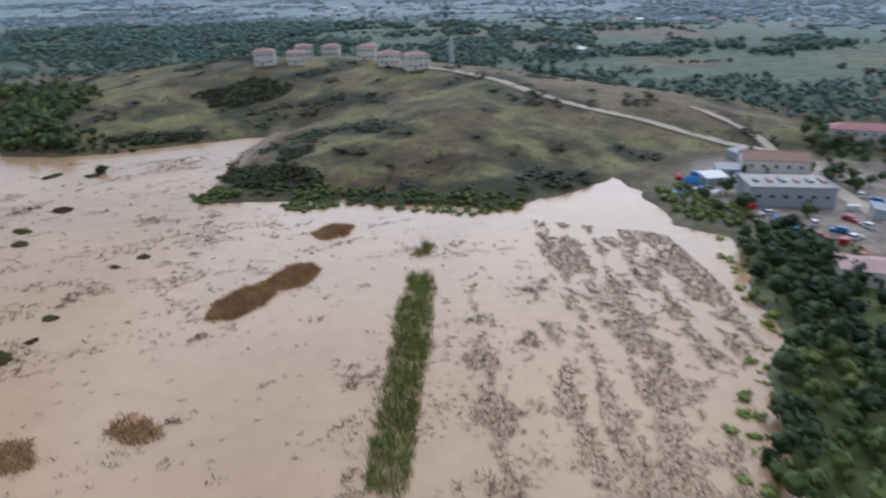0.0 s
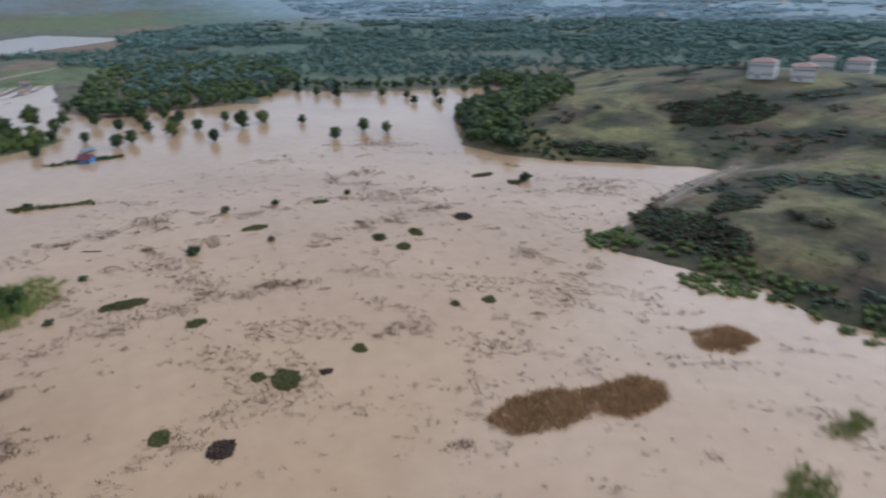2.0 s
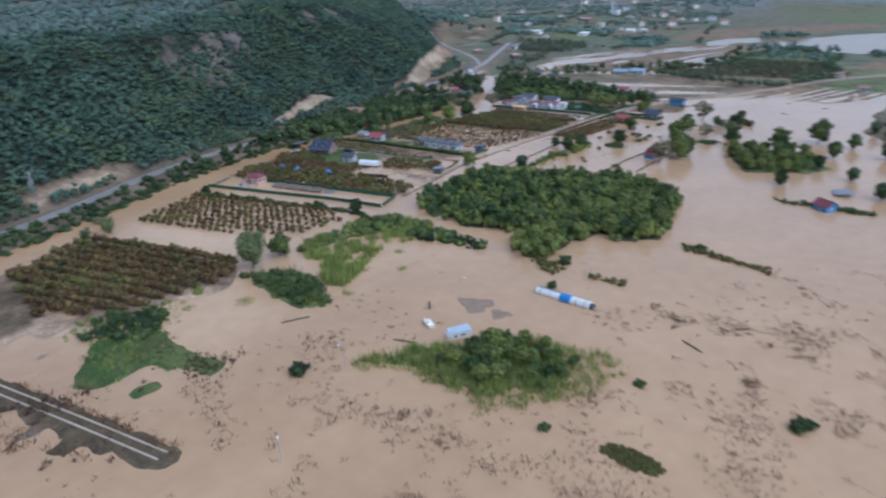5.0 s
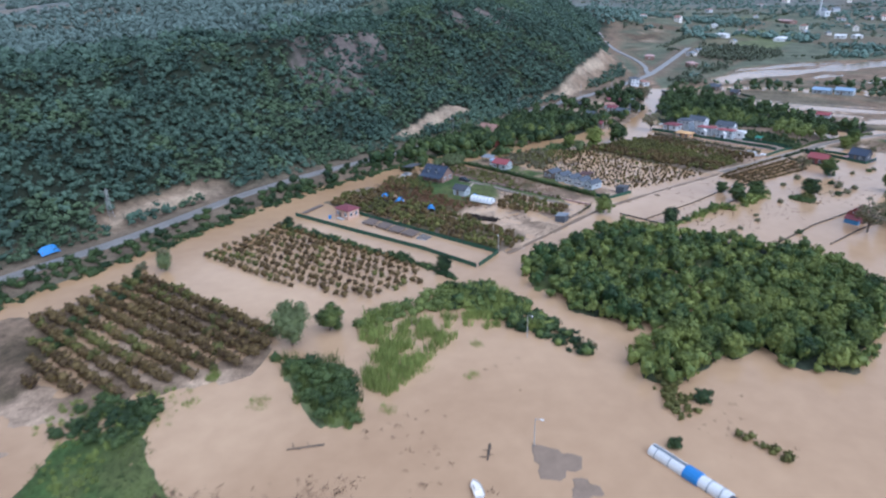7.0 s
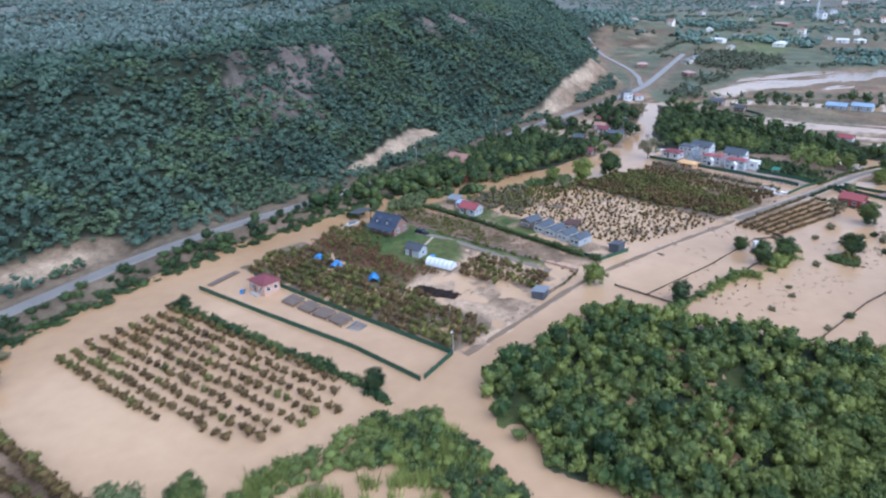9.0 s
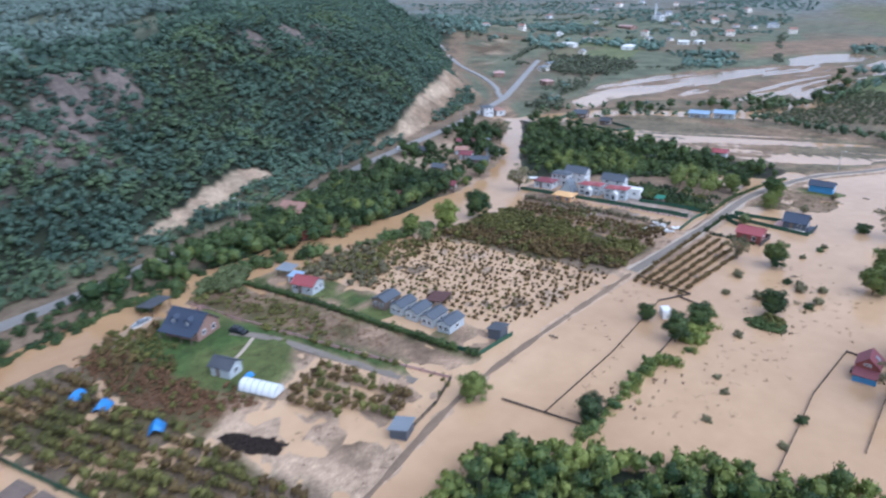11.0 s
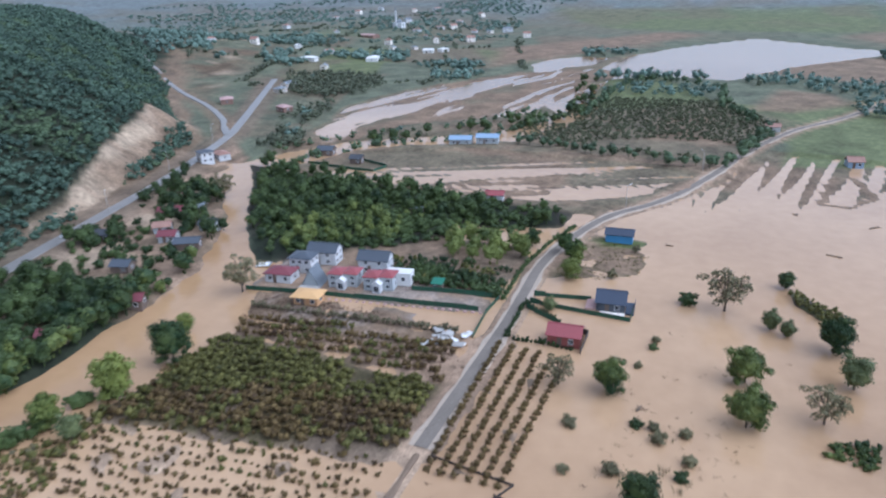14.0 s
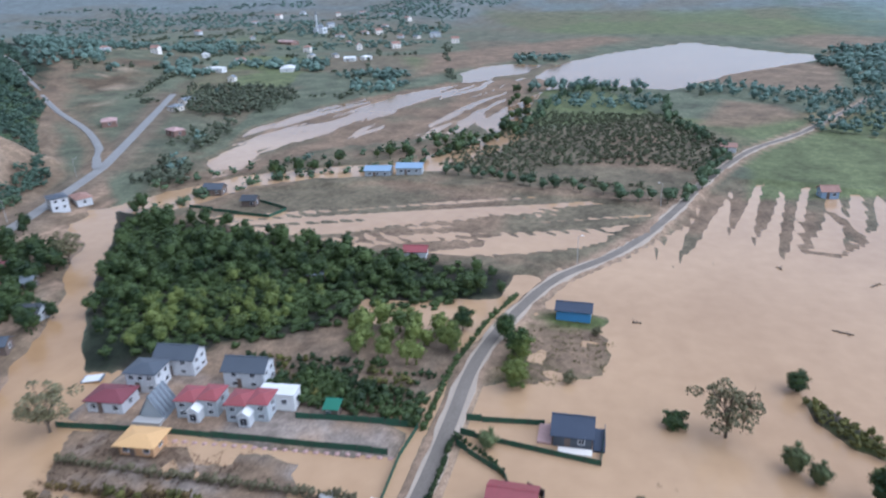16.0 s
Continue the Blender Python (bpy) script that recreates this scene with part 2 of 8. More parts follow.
HILL = [(200, -80), (60, -99), (-60, -125), (-126, -147), (-153, -158), (-190, -177), (-220, -187), (-263, -197), (-322, -212), (-366, -231), (-408, -244),
        (-461, -262), (-515, -291), (-540, -322), (-582, -368), (-612, -398), (-650, -432), (-740, -505), (-830, -612), (-900, -800), (-300, -2500), (1500, -2500), (1500, -100)]
NORTH = [(-146, 172), (-127, 161), (-92, 167), (-48, 175), (-25, 217), (-3, 258), (60, 275), (20, 360), (-90, 430), (-200, 480), (-330, 440), (-410, 330),
         (-360, 285), (-335, 255), (-322, 222), (-306, 204), (-253, 176), (-228, 181), (-209, 194), (-182, 228), (-166, 236)]
FARM_ROAD = [(-347, -91.5), (-388, -91), (-407, -91.5), (-426, -92), (-446, -89), (-469, -82), (-487, -70), (-507, -60), (-530, -52), (-565, -41), (-617, -20), (-660, 8), (-760, 60)]
TRACK = [(-232, -78), (-250, -82), (-270, -87), (-286, -89.5), (-315, -91), (-349, -91.5)]
CAUSEWAY, CAUSEWAY_2 = [(-96, -84), (-103, -54), (-108, -34), (-113, -13)], [(-170, 240), (-164, 214), (-155, 190)]
NORTH_ROAD = [(-160, 336), (-137, 332), (-122, 325), (-85, 297), (-60, 284), (-38, 281), (-21, 279), (-5, 273), (9, 267), (19, 264), (32, 250), (38, 220), (47, 193), (62, 170)]
HAIRPIN = [(-531, -14), (-511, -18), (-502, -20), (-501, -12), (-513, -3), (-538, -6)]
NORTH_LANE = [(-6, 300), (1, 293), (10, 286), (20, 274), (24, 262)]
MEADOW_TRACK = [(-160, 222), (-163, 232), (-149, 254), (-130, 272), (-112, 282)]
HEATHS = ([(-229, 258), (-222, 294), (-193, 290), (-194, 266), (-213, 247)], [(-222, 199), (-212, 213), (-190, 226), (-193, 214), (-217, 195)], [(-146, 206), (-134, 206), (-125, 189), (-134, 184)],
          [(-119, 196), (-112, 201), (-108, 194), (-114, 190)], [(-152, 182), (-130, 185), (-108, 175), (-110, 168), (-130, 163), (-148, 172)])
SAND_LOW = [(-147, -159), (-158, -165), (-167, -170), (-177, -173.5), (-184, -174)]
SAND_MID = [(-270, -204), (-280, -208.5), (-292, -214), (-306, -222), (-318, -227), (-327, -230)]
SAND_HIGH = [(-392, -243), (-417, -253), (-445, -270), (-477, -290), (-499, -302), (-516, -313), (-530, -325), (-537, -318), (-533, -306), (-512, -299), (-490, -287), (-468, -273), (-440, -258), (-420, -249)]
CLIFF = [(-232, -254), (-250, -266), (-290, -304), (-326, -326), (-320, -300), (-294, -268), (-278, -243), (-246, -236)]
CRAG = [(-376, -318), (-425, -328), (-430, -316), (-402, -303), (-382, -306)]
LEDGE = [(-240, -272), (-262, -285), (-283, -304), (-312, -327), (-330, -331)]
POND = [(-686, -166), (-694, -150), (-675, -140), (-644, -138), (-659, -153)]
LAKE_WEST = [(-800, -192), (-863, -214), (-907, -205), (-928, -182), (-916, -154), (-853, -163), (-839, -178)]

RIVER = [(60, -78), (-60, -104), (-126, -126), (-193, -150), (-234, -166), (-290, -174), (-346, -164), (-397, -170), (-440, -200), (-494, -240)]
PALE_WATER = [(-100, -100), (-160, -122), (-200, -140), (-235, -150), (-300, -160), (-345, -140), (-345, -95), (-280, -80), (-225, -78), (-180, -40), (-120, -30)]

# the two bluish far tones hold haze, not a ground cover
# woods: floor colour made extra dark for the shade under trees
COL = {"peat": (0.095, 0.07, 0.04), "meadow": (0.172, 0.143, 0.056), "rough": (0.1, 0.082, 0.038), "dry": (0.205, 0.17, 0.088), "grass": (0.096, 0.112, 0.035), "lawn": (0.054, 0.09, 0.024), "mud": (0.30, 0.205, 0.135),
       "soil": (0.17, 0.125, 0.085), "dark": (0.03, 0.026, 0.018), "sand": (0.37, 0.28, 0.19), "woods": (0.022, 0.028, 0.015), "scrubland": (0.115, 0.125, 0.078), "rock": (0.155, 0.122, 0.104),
       "field": (0.122, 0.138, 0.06), "brown": (0.2, 0.138, 0.088), "gravel": (0.26, 0.21, 0.17), "silt": (0.4, 0.286, 0.19), "rust": (0.125, 0.068, 0.038), "far_haze": (0.15, 0.172, 0.168), "north_haze": (0.25, 0.305, 0.325), "green_plain": (0.092, 0.128, 0.088), "heath": (0.145, 0.118, 0.074)}

ROUND_SPOT = (-120.5, -32.5, 3.2)


def blob_outline(spot, n=14):
    x, y, r = spot
    return [(x + r * math.cos(k * 2 * math.pi / n), y + r * math.sin(k * 2 * math.pi / n)) for k in range(n)]


# plots that stand out of the flood: cover, second cover, level, unevenness, lump size, outline
PLOTS = []


def plot(*row):
    PLOTS.append(row)


plot("brown", "silt", 0.02, 0.24, 7, [(-120, -112), (-144, -122), (-151, -116), (-165, -70), (-155, -60), (-131, -62), (-110, -58), (-106, -90)])
plot("silt", "mud", -0.26, 0.20, 5, [(-161, -127), (-186, -141), (-195, -129), (-207, -81), (-200, -74), (-183, -75)])
plot("soil", "rough", 0.10, 0.30, 6, [(-209, -149), (-222, -156), (-233, -158), (-240, -135), (-240, -110), (-246, -82), (-238, -78), (-230, -80), (-216, -126)])
plot("silt", "brown", 0.05, 0.22, 9, [(-233, -158), (-240, -135), (-240, -110), (-246, -82), (-258, -84), (-262, -89), (-250, -125), (-242, -160)])
plot("silt", "mud", -0.05, 0.25, 6, [(-242, -162), (-246, -118), (-261, -88), (-278, -92), (-270, -129), (-266, -150), (-262, -166)])
plot("mud", "soil", -0.1, 0.2, 5, [(-424, -97), (-440, -122), (-446, -126), (-440, -96)])
plot("grass", "lawn", 0.12, 0.1, 5, blob_outline(ROUND_SPOT))
plot("rust", "rough", 0.22, 0.2, 5, [(-234, -159), (-242, -157), (-245, -148), (-246, -130), (-249, -118), (-241, -112), (-236, -122), (-235, -142)])
plot("lawn", "grass", 0.70, 0.10, 9, [(-245, -154), (-245, -126), (-255, -114), (-262, -118), (-269, -130), (-268, -138), (-264, -157), (-254, -161)])
plot("mud", "brown", 0.10, 0.20, 7, [(-263, -164), (-270, -130), (-281, -94), (-290, -94), (-284, -130), (-276, -166)])
plot("rough", "brown", 0.16, 0.20, 5, [(-262, -165), (-268, -138), (-272, -120), (-281, -122), (-284, -135), (-276, -167)])
plot("mud", "grass", 0.10, 0.18, 5, [(-277, -167), (-282, -140), (-288, -95), (-300, -94), (-300, -118), (-296, -140), (-292, -165)])
plot("silt", "soil", -0.12, 0.26, 5, [(-296, -165), (-300, -118), (-303, -95), (-343, -93), (-346, -148), (-310, -166)])
plot("soil", "rough", 0.35, 0.25, 7, [(-335, -150), (-368, -147), (-364, -95), (-343, -93)])
plot("brown", "mud", 0.08, 0.22, 6, [(-368, -147), (-388, -152), (-390, -135), (-386, -95), (-364, -95)])
plot("brown", "gravel", 0.05, 0.18, 6, [(-376, -150), (-390, -156), (-393, -112), (-378, -110)])
plot("mud", "gravel", 0.40, 0.20, 8, [(-390, -158), (-410, -160), (-412, -120), (-402, -96), (-396, -97)])
plot("mud", "soil", -0.10, 0.20, 4, [(-340, -89), (-384, -90), (-386, -79), (-345, -75)])
plot("rough", "brown", 0.08, 0.24, 5, [(-418, -89), (-445, -88), (-447, -75), (-442, -66), (-427, -66), (-421, -75)])
plot("mud", "grass", 0.20, 0.20, 5, [(-444, -85), (-454, -82), (-452, -68), (-444, -68)])
plot("woods", "dark", 0.35, 0.35, 8, [(-405, -166), (-430, -190), (-462, -212), (-494, -236), (-484, -202), (-480, -165), (-474, -126), (-470, -92), (-456, -93), (-452, -104), (-447, -125), (-437, -123), (-426, -134), (-419, -146), (-408, -150)])
plot("brown", "soil", 0.3, 0.25, 6, [(-403, -104), (-408, -150), (-420, -147), (-428, -133), (-437, -124), (-437, -98), (-425, -95), (-416, -96)])
plot("woods", "grass", 0.15, 0.30, 7, [(-230, -70), (-222, -57), (-223, -43), (-227, -26), (-223, -20), (-218, -23), (-213, -17), (-215, -11), (-230, -10), (-241, -9), (-238, -2), (-246, 7), (-258, 3), (-286, -4), (-297, -28), (-289, -45), (-277, -62), (-268, -76), (-250, -72)])
plot("grass", "mud", -0.14, 0.28, 6, [(-181, -67), (-203, -72), (-216, -60), (-213, -34), (-207, -42), (-200, -52), (-188, -46), (-172, -38), (-170, -44)])
plot("woods", "grass", 0.25, 0.25, 6, [(-160, -63), (-171, -53), (-164, -33), (-158, -36), (-158, -50)])
plot("grass", "lawn", 0.14, 0.24, 5, [(-140, -60), (-129, -67), (-121, -60), (-112, -44), (-115, -39), (-122, -40), (-130, -27), (-135, -30), (-133, -45), (-134, -52)])
plot("grass", "dry", 0.15, 0.22, 5, [(-152, -9), (-156, 4), (-158, 14), (-167, 23), (-176, 21), (-179, 13), (-172, 3), (-163, -4)])
plot("peat", "soil", -0.02, 0.25, 4, [(-86, -52), (-104, -54), (-114, -13), (-110, -10), (-96, -34), (-80, -36)])
plot("grass", "soil", -0.16, 0.24, 5, [(-286, -68), (-290, -60), (-326, -61), (-331, -70)])
plot("peat", "brown", 0.30, 0.15, 8, [(-60, -96), (-118, -116), (-132, -110), (-122, -90), (-116, -76), (-70, -64)])
plot("dark", "grass", 0.35, 0.15, 4, [(-340, -60), (-345, -57), (-342, -52), (-338, -53)])
plot("dark", "grass", 0.30, 0.20, 5, [(-430, -35), (-426, -30), (-420, -24), (-413, -23), (-415, -28), (-421, -33)])
plot("woods", "grass", 0.30, 0.20, 6, [(-356, -16), (-366, -18), (-374, 6), (-352, 24), (-340, 20), (-330, 2)])
plot("lawn", "grass", 0.35, 0.12, 5, [(-265, -150), (-270, -134), (-278, -104), (-275, -101), (-269, -120), (-264, -136)])
plot("lawn", "grass", 0.35, 0.08, 5, [(-288, -140), (-289, -132), (-295, -131), (-294, -140)])
OPEN_FIELDS = ([(-805, -60), (-876, -23), (-943, 54), (-886, 71), (-769, 49), (-787, 11), (-810, -26)], [(-664, -42), (-745, -22), (-729, 8), (-693, 17), (-661, -18)], [(-594, -30), (-619, -19), (-650, -5), (-640, 30), (-560, 40), (-549, -23)])
MUD_PALE = [(-549, -241), (-550, -223), (-584, -233), (-627, -220), (-683, -206), (-771, -189), (-802, -197), (-745, -229), (-689, -249), (-648, -260), (-588, -249)]
STRIPED = [(-480, -66), (-500, -60), (-540, -45), (-570, -31), (-562, 16), (-529, 8), (-507, -5), (-489, -18), (-484, -40)]
BANDED = [(-492, -208), (-526, -200), (-546, -153), (-533, -60), (-527, -57), (-494, -71), (-478, -99), (-478, -166)]
MUDFLATS = [(-532, -228), (-557, -247), (-626, -267), (-695, -262), (-797, -210), (-847, -150), (-804, -128), (-628, -152), (-604, -180), (-585, -206), (-548, -216)]


def cover(x, y):
    """Height and colour of the land at arrays of places."""
    warp_x, warp_y = x + 3 * fbm(x, y, 14, 5), y + 3 * fbm(x, y, 14, 6)
    away = np.hypot(x + 250, y)
    rise = 0.045 * np.clip(away - 1300, 0, None) * (1 - 0.85 * step(-900, -500, x) * step(-500, -900, y)) + 0.035 * np.clip((-y - 420) * 0.5 + (-x - 760) * 0.5, 0, 260) * step(-380, -520, y) + 26 * np.exp(-((x + 795) ** 2 + (y + 625) ** 2) / 24000)
    hills = np.clip(rise, 0, 190) * (1 + 0.45 * fbm(x, y, 500, 31)) + 4 * step(700, 1500, away) * fbm(x, y, 160, 32)
    z = 0.9 + 0.35 * fbm(x, y, 30, 2) + np.clip(hills, 0, None)
    # far plain: a patchwork of fields and rough ground
    u, v = x * 0.93 + y * 0.36, -x * 0.36 + y * 0.93
    cell = lattice(np.floor(u / 130).astype(float), np.floor(v / 75 + 3.1 * np.floor(u / 130)).astype(float), 77)
    c = np.empty((*np.shape(x), 3))
    c[:] = COL["meadow"]
    for lo, kind in ((0.0, "scrubland"), (0.35, "heath"), (0.6, "field"), (0.7, "brown"), (0.84, "scrubland"), (0.95, "dry")):
        c[cell > lo] = COL[kind]
    rough_land = 0.8 * step(-0.35, 0.1, fbm(x, y, 260, 33))[..., None]
    c = c * (1 - rough_land) + np.array(COL["scrubland"]) * rough_land
    heath = 0.75 * (step(0.1, 0.5, fbm(x, y, 90, 35) + 0.5 * fbm(x, y, 22, 36)))[..., None]
    c = c * (1 - heath) + np.array(COL["heath"]) * heath

    def lay(kind, w):
        nonlocal c
        w = np.clip(w, 0, 1)[..., None]
        c = c * (1 - w) + np.array(COL[kind]) * w

    # the wide green fields beyond the far lake, among haze tints that grow with distance
    lay("far_haze", 0.9 * step(850, 1900, away + 120 * fbm(x, y, 200, 37)))
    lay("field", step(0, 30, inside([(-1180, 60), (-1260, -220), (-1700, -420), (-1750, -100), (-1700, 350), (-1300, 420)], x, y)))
    lay("far_haze", 0.6 * step(1250, 1700, away))
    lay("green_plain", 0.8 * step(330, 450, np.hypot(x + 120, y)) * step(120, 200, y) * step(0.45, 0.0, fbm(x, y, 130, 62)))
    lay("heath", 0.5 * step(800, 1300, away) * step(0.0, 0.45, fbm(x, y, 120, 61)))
    # northern haze painted into the ground colour, stronger with distance
    lay("north_haze", 0.85 * step(700, 1300, away) * step(150, 500, y))
    lay("field", step(0, 20, inside([(-996, -328), (-969, -267), (-921, -212), (-835, -211), (-870, -264)], x, y)))
    lay("brown", step(0, 30, inside([(-780, -250), (-900, -190), (-1180, -60), (-1240, -140), (-1000, -300)], x, y)))
    lay("brown", 0.8 * step(0, 30, inside([(-880, 10), (-1000, 100), (-1150, 40), (-1250, 120), (-1100, 260), (-900, 180)], x, y)))
    moor = step(0, 40, inside([(-590, -335), (-700, -400), (-900, -470), (-1000, -700), (-760, -640)], x, y))
    lay("heath", 0.7 * moor)
    lay("rust", 0.55 * moor * step(-0.1, 0.4, fbm(x, y, 50, 38)))
    lay("sand", 0.8 * moor * step(0.45, 0.6, fbm(x, y * 2, 45, 39)))
    lay("scrubland", 0.9 * moor * step(0.05, 0.3, fbm(x, y, 24, 41)))
    for field in OPEN_FIELDS[:2]:
        lay("brown", 0.9 * step(-4, 8, inside(field, x, y)))
    near_plain = step(0, 20, inside([(-440, -80), (-470, -230), (-545, -260), (-640, -130), (-700, -60), (-640, -10), (-560, -30), (-500, -55)], x, y))
    lay("heath", near_plain)
    lay("brown", 0.8 * near_plain * step(-0.2, 0.2, fbm(x, y, 35, 29)))
    # flood basin, lake and second river
    d = inside(BASIN, warp_x, warp_y)
    z = z * step(4, -5, d) - 1.1 * step(-3, 3, d)
    d = np.maximum(np.maximum(inside(LAKE, warp_x, warp_y), 9 - along(RIVER_2, warp_x, warp_y)), np.maximum(inside(POND, warp_x, warp_y), inside(LAKE_WEST, warp_x, warp_y)))
    z = z * step(3, -4, d) - 1.1 * step(-3, 3, d)
    # north hill with meadows
    d = inside(NORTH, warp_x, warp_y)
    z = np.where(d > -6, np.maximum(z, -0.9 + 1.6 * step(-5, 3, d) + 24 * np.tanh(0.2 * np.clip(d, 0, None) / 24) + 0.5 * step(4, 30, d) * fbm(x, y, 25, 8)), z)
    lay("peat", step(-12, -5, d))
    w = step(-3, 3, d)
    lay("meadow", w)
    lay("dry", 0.45 * w * step(-0.1, 0.4, fbm(x, y, 45, 9)))
    lay("grass", 0.3 * w * step(-0.2, 0.3, fbm(x, y, 18, 25)))
    lay("woods", 0.8 * w * step(0.05, 0.45, fbm(x, y, 28, 10)))
    lay("dark", 0.85 * w * step(0.3, 0.5, fbm(x, y, 16, 11)))
    lay("rust", 0.5 * w * step(0.2, 0.5, fbm(x, y, 22, 21)))
    lay("woods", 0.7 * w * step(26, 12, np.hypot(x + 205, y - 290)) * step(-0.5, 0.1, fbm(x, y, 10, 42)))
    lay("peat", 0.6 * w * step(0.05, 0.45, fbm(x, y, 11, 46)))
    lay("woods", 0.5 * w * step(0.25, 0.5, fbm(x * 0.6, y, 7, 48)))
    for patch_of in HEATHS:
        lay("dark", 0.8 * w * step(-3, 4, inside(patch_of, warp_x, warp_y) + 4 * fbm(x, y, 6, 63)))
    lay("soil", 0.7 * w * step(2.6, 1.4, along(MEADOW_TRACK, x, y)))
    lay("brown", 0.8 * step(0, 8, inside([(-84, 302), (-60, 290), (-20, 285), (8, 272), (14, 286), (-10, 316), (-50, 360), (-90, 340)], x, y)))
    lay("heath", 0.6 * step(0, 8, inside([(-84, 302), (-60, 290), (-20, 285), (8, 272), (14, 286), (-10, 316), (-50, 360), (-90, 340)], x, y)))
    # wooded south hill with a scarp and a plateau
    d = inside(HILL, x + 6 * fbm(x, y, 40, 12), y + 6 * fbm(x, y, 40, 13))
    east = step(-330, -420, x)
    up = (0.5 + 0.18 * east) * np.clip(d, 0, 62) + (1 - 0.45 * east) * np.clip(d - 62, 0, 12 + 44 * east) + (0.012 + 0.05 * east) * np.clip(d - 74 - 44 * east, 0, 260)
    up = up * (1 + 0.10 * fbm(x, y, 90, 14)) + 1.5 * step(6, 30, d) * fbm(x, y, 18, 15) + 3 * step(90, 200, d) * fbm(x, y, 110, 34)
    up = np.where(up > 40, 40 + 16 * np.tanh((up - 40) / 16), up)
    up = up - 6 * step(-230, -140, x) * step(40, 80, d)
    z = np.where(d > -8, np.maximum(z, 2.2 + up), z)
    lay("brown", 0.9 * step(-16, -8, d) * step(-380, -400, x))
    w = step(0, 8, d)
    # forest floor, its tree shade put into the colour
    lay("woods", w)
    # bare rock with gullies down the slope, a ledge above it, and three sandy cuts at the foot
    gully = fbm(0.93 * x + 0.36 * y, (0.93 * y - 0.36 * x) / 5.0, 6, 23, 3)
    rocky = np.maximum(step(-5, 6, inside(CLIFF, x, y) - 3 + 12 * gully + 9 * fbm(x, y, 11, 45)), step(-4, 4, inside(CRAG, x, y) + 9 * gully))
    lay("rock", 0.85 * rocky * step(-0.35, 0.15, gully + 0.6 * fbm(x, y, 9, 16)))
    z = z + 1.2 * rocky * gully
    lay("dry", 0.8 * step(6, 2.5, along(LEDGE, x, y) + 1.5 * fbm(x, y, 8, 43)))
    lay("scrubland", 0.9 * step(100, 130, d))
    # haze tint over the plateau ground, growing with d
    lay("far_haze", 0.7 * step(200, 600, d))
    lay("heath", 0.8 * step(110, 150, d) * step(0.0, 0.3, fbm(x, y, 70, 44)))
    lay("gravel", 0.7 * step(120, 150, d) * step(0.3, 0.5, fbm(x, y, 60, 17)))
    low, mid, high = along(SAND_LOW, x, y), along(SAND_MID, x, y), inside(SAND_HIGH, x, y)
    frayed = 1.2 * fbm(x, y, 7, 18)
    cut = np.maximum(np.maximum(step(2.6, 1.2, low + 0.7 * frayed), step(0.3, -0.3, mid + frayed - 1.1 - 3.0 * step(-272, -312, x))), step(-1.5, 1.0, high + frayed))
    z = z + 9 * np.exp(-((x + 522) ** 2 + (y + 315) ** 2) / 260)
    lay("brown", 0.8 * step(7, 4, low))
    lay("sand", cut * (0.9 + 0.25 * fbm(x, y, 5, 28)) * (0.7 + 0.3 * step(-190, -220, x)))
    lay("mud", 0.5 * cut * step(0.0, 0.35, gully))
    z = z + 0.5 * cut * fbm(x, y, 4, 22)
    lay("brown", 0.8 * step(-575, -560, x) * step(-430, -445, x) * step(-2, 1, d) * step(12, 8, d))
    bankside = inside([(60, -60), (-126, -130), (-193, -158), (-263, -177), (-346, -168), (-398, -176), (-458, -218), (-500, -244), (-530, -278), (-461, -253), (-366, -224), (-263, -190), (-126, -140), (60, -92)], x, y)
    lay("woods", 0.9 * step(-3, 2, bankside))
    lay("brown", 0.8 * step(-3, 2, bankside) * np.clip(step(-0.1, 0.3, fbm(x, y, 16, 24)) + step(-372, -388, x), 0, 1))
    lay("mud", 0.8 * step(-3, 2, bankside) * step(-372, -388, x) * step(-0.1, 0.2, fbm(x / 3.0, y, 5, 26)))
    for yard in ([(-380, -221), (-397, -225), (-403, -206), (-392, -198), (-376, -209)], [(-422, -231), (-435, -207), (-421, -197), (-413, -222)], [(-446, -240), (-456, -226), (-440, -216), (-436, -230)]):
        lay("sand", 0.75 * step(-2, 3, inside(yard, warp_x, warp_y)))
    # flood plots
    for first, second, level, uneven, lump, poly in PLOTS:
        x0, x1 = min(p[0] for p in poly) - 12, max(p[0] for p in poly) + 12
        y0, y1 = min(p[1] for p in poly) - 12, max(p[1] for p in poly) + 12
        s = (x > x0) & (x < x1) & (y > y0) & (y < y1)
        if not s.any():
            continue
        sx, sy = x[s], y[s]
        d = inside(poly, sx + 0.5 * (warp_x[s] - sx), sy + 0.5 * (warp_y[s] - sy))
        n = fbm(sx, sy, lump, len(poly) + int(lump))
        z[s] = np.where(d > -3, np.maximum(z[s], -1.0 + (1.0 + level + uneven * n) * step(-3, 1.5, d)), z[s])
        w = step(-1, 1, d)[..., None]
        mix = step(-0.35, 0.35, fbm(sx, sy, lump * 1.3, 40 + len(poly)))[..., None]
        c[s] = c[s] * (1 - w) + w * (np.array(COL[first]) * (1 - mix) + np.array(COL[second]) * mix)
    # ploughed fields with water in the furrows
    for poly, axis, width, level, kinds, slope in ((STRIPED, 0, 2.0, 0.0, ("heath", "brown"), 1), (BANDED, 1, 4.5, 0.09, ("heath", "brown"), 0), (MUDFLATS, 2, 7.0, 0.07, ("brown", "heath"), 0), (MUD_PALE, 2, 6.0, -0.13, ("brown", "mud"), 0)):
        d = inside(poly, warp_x, warp_y)
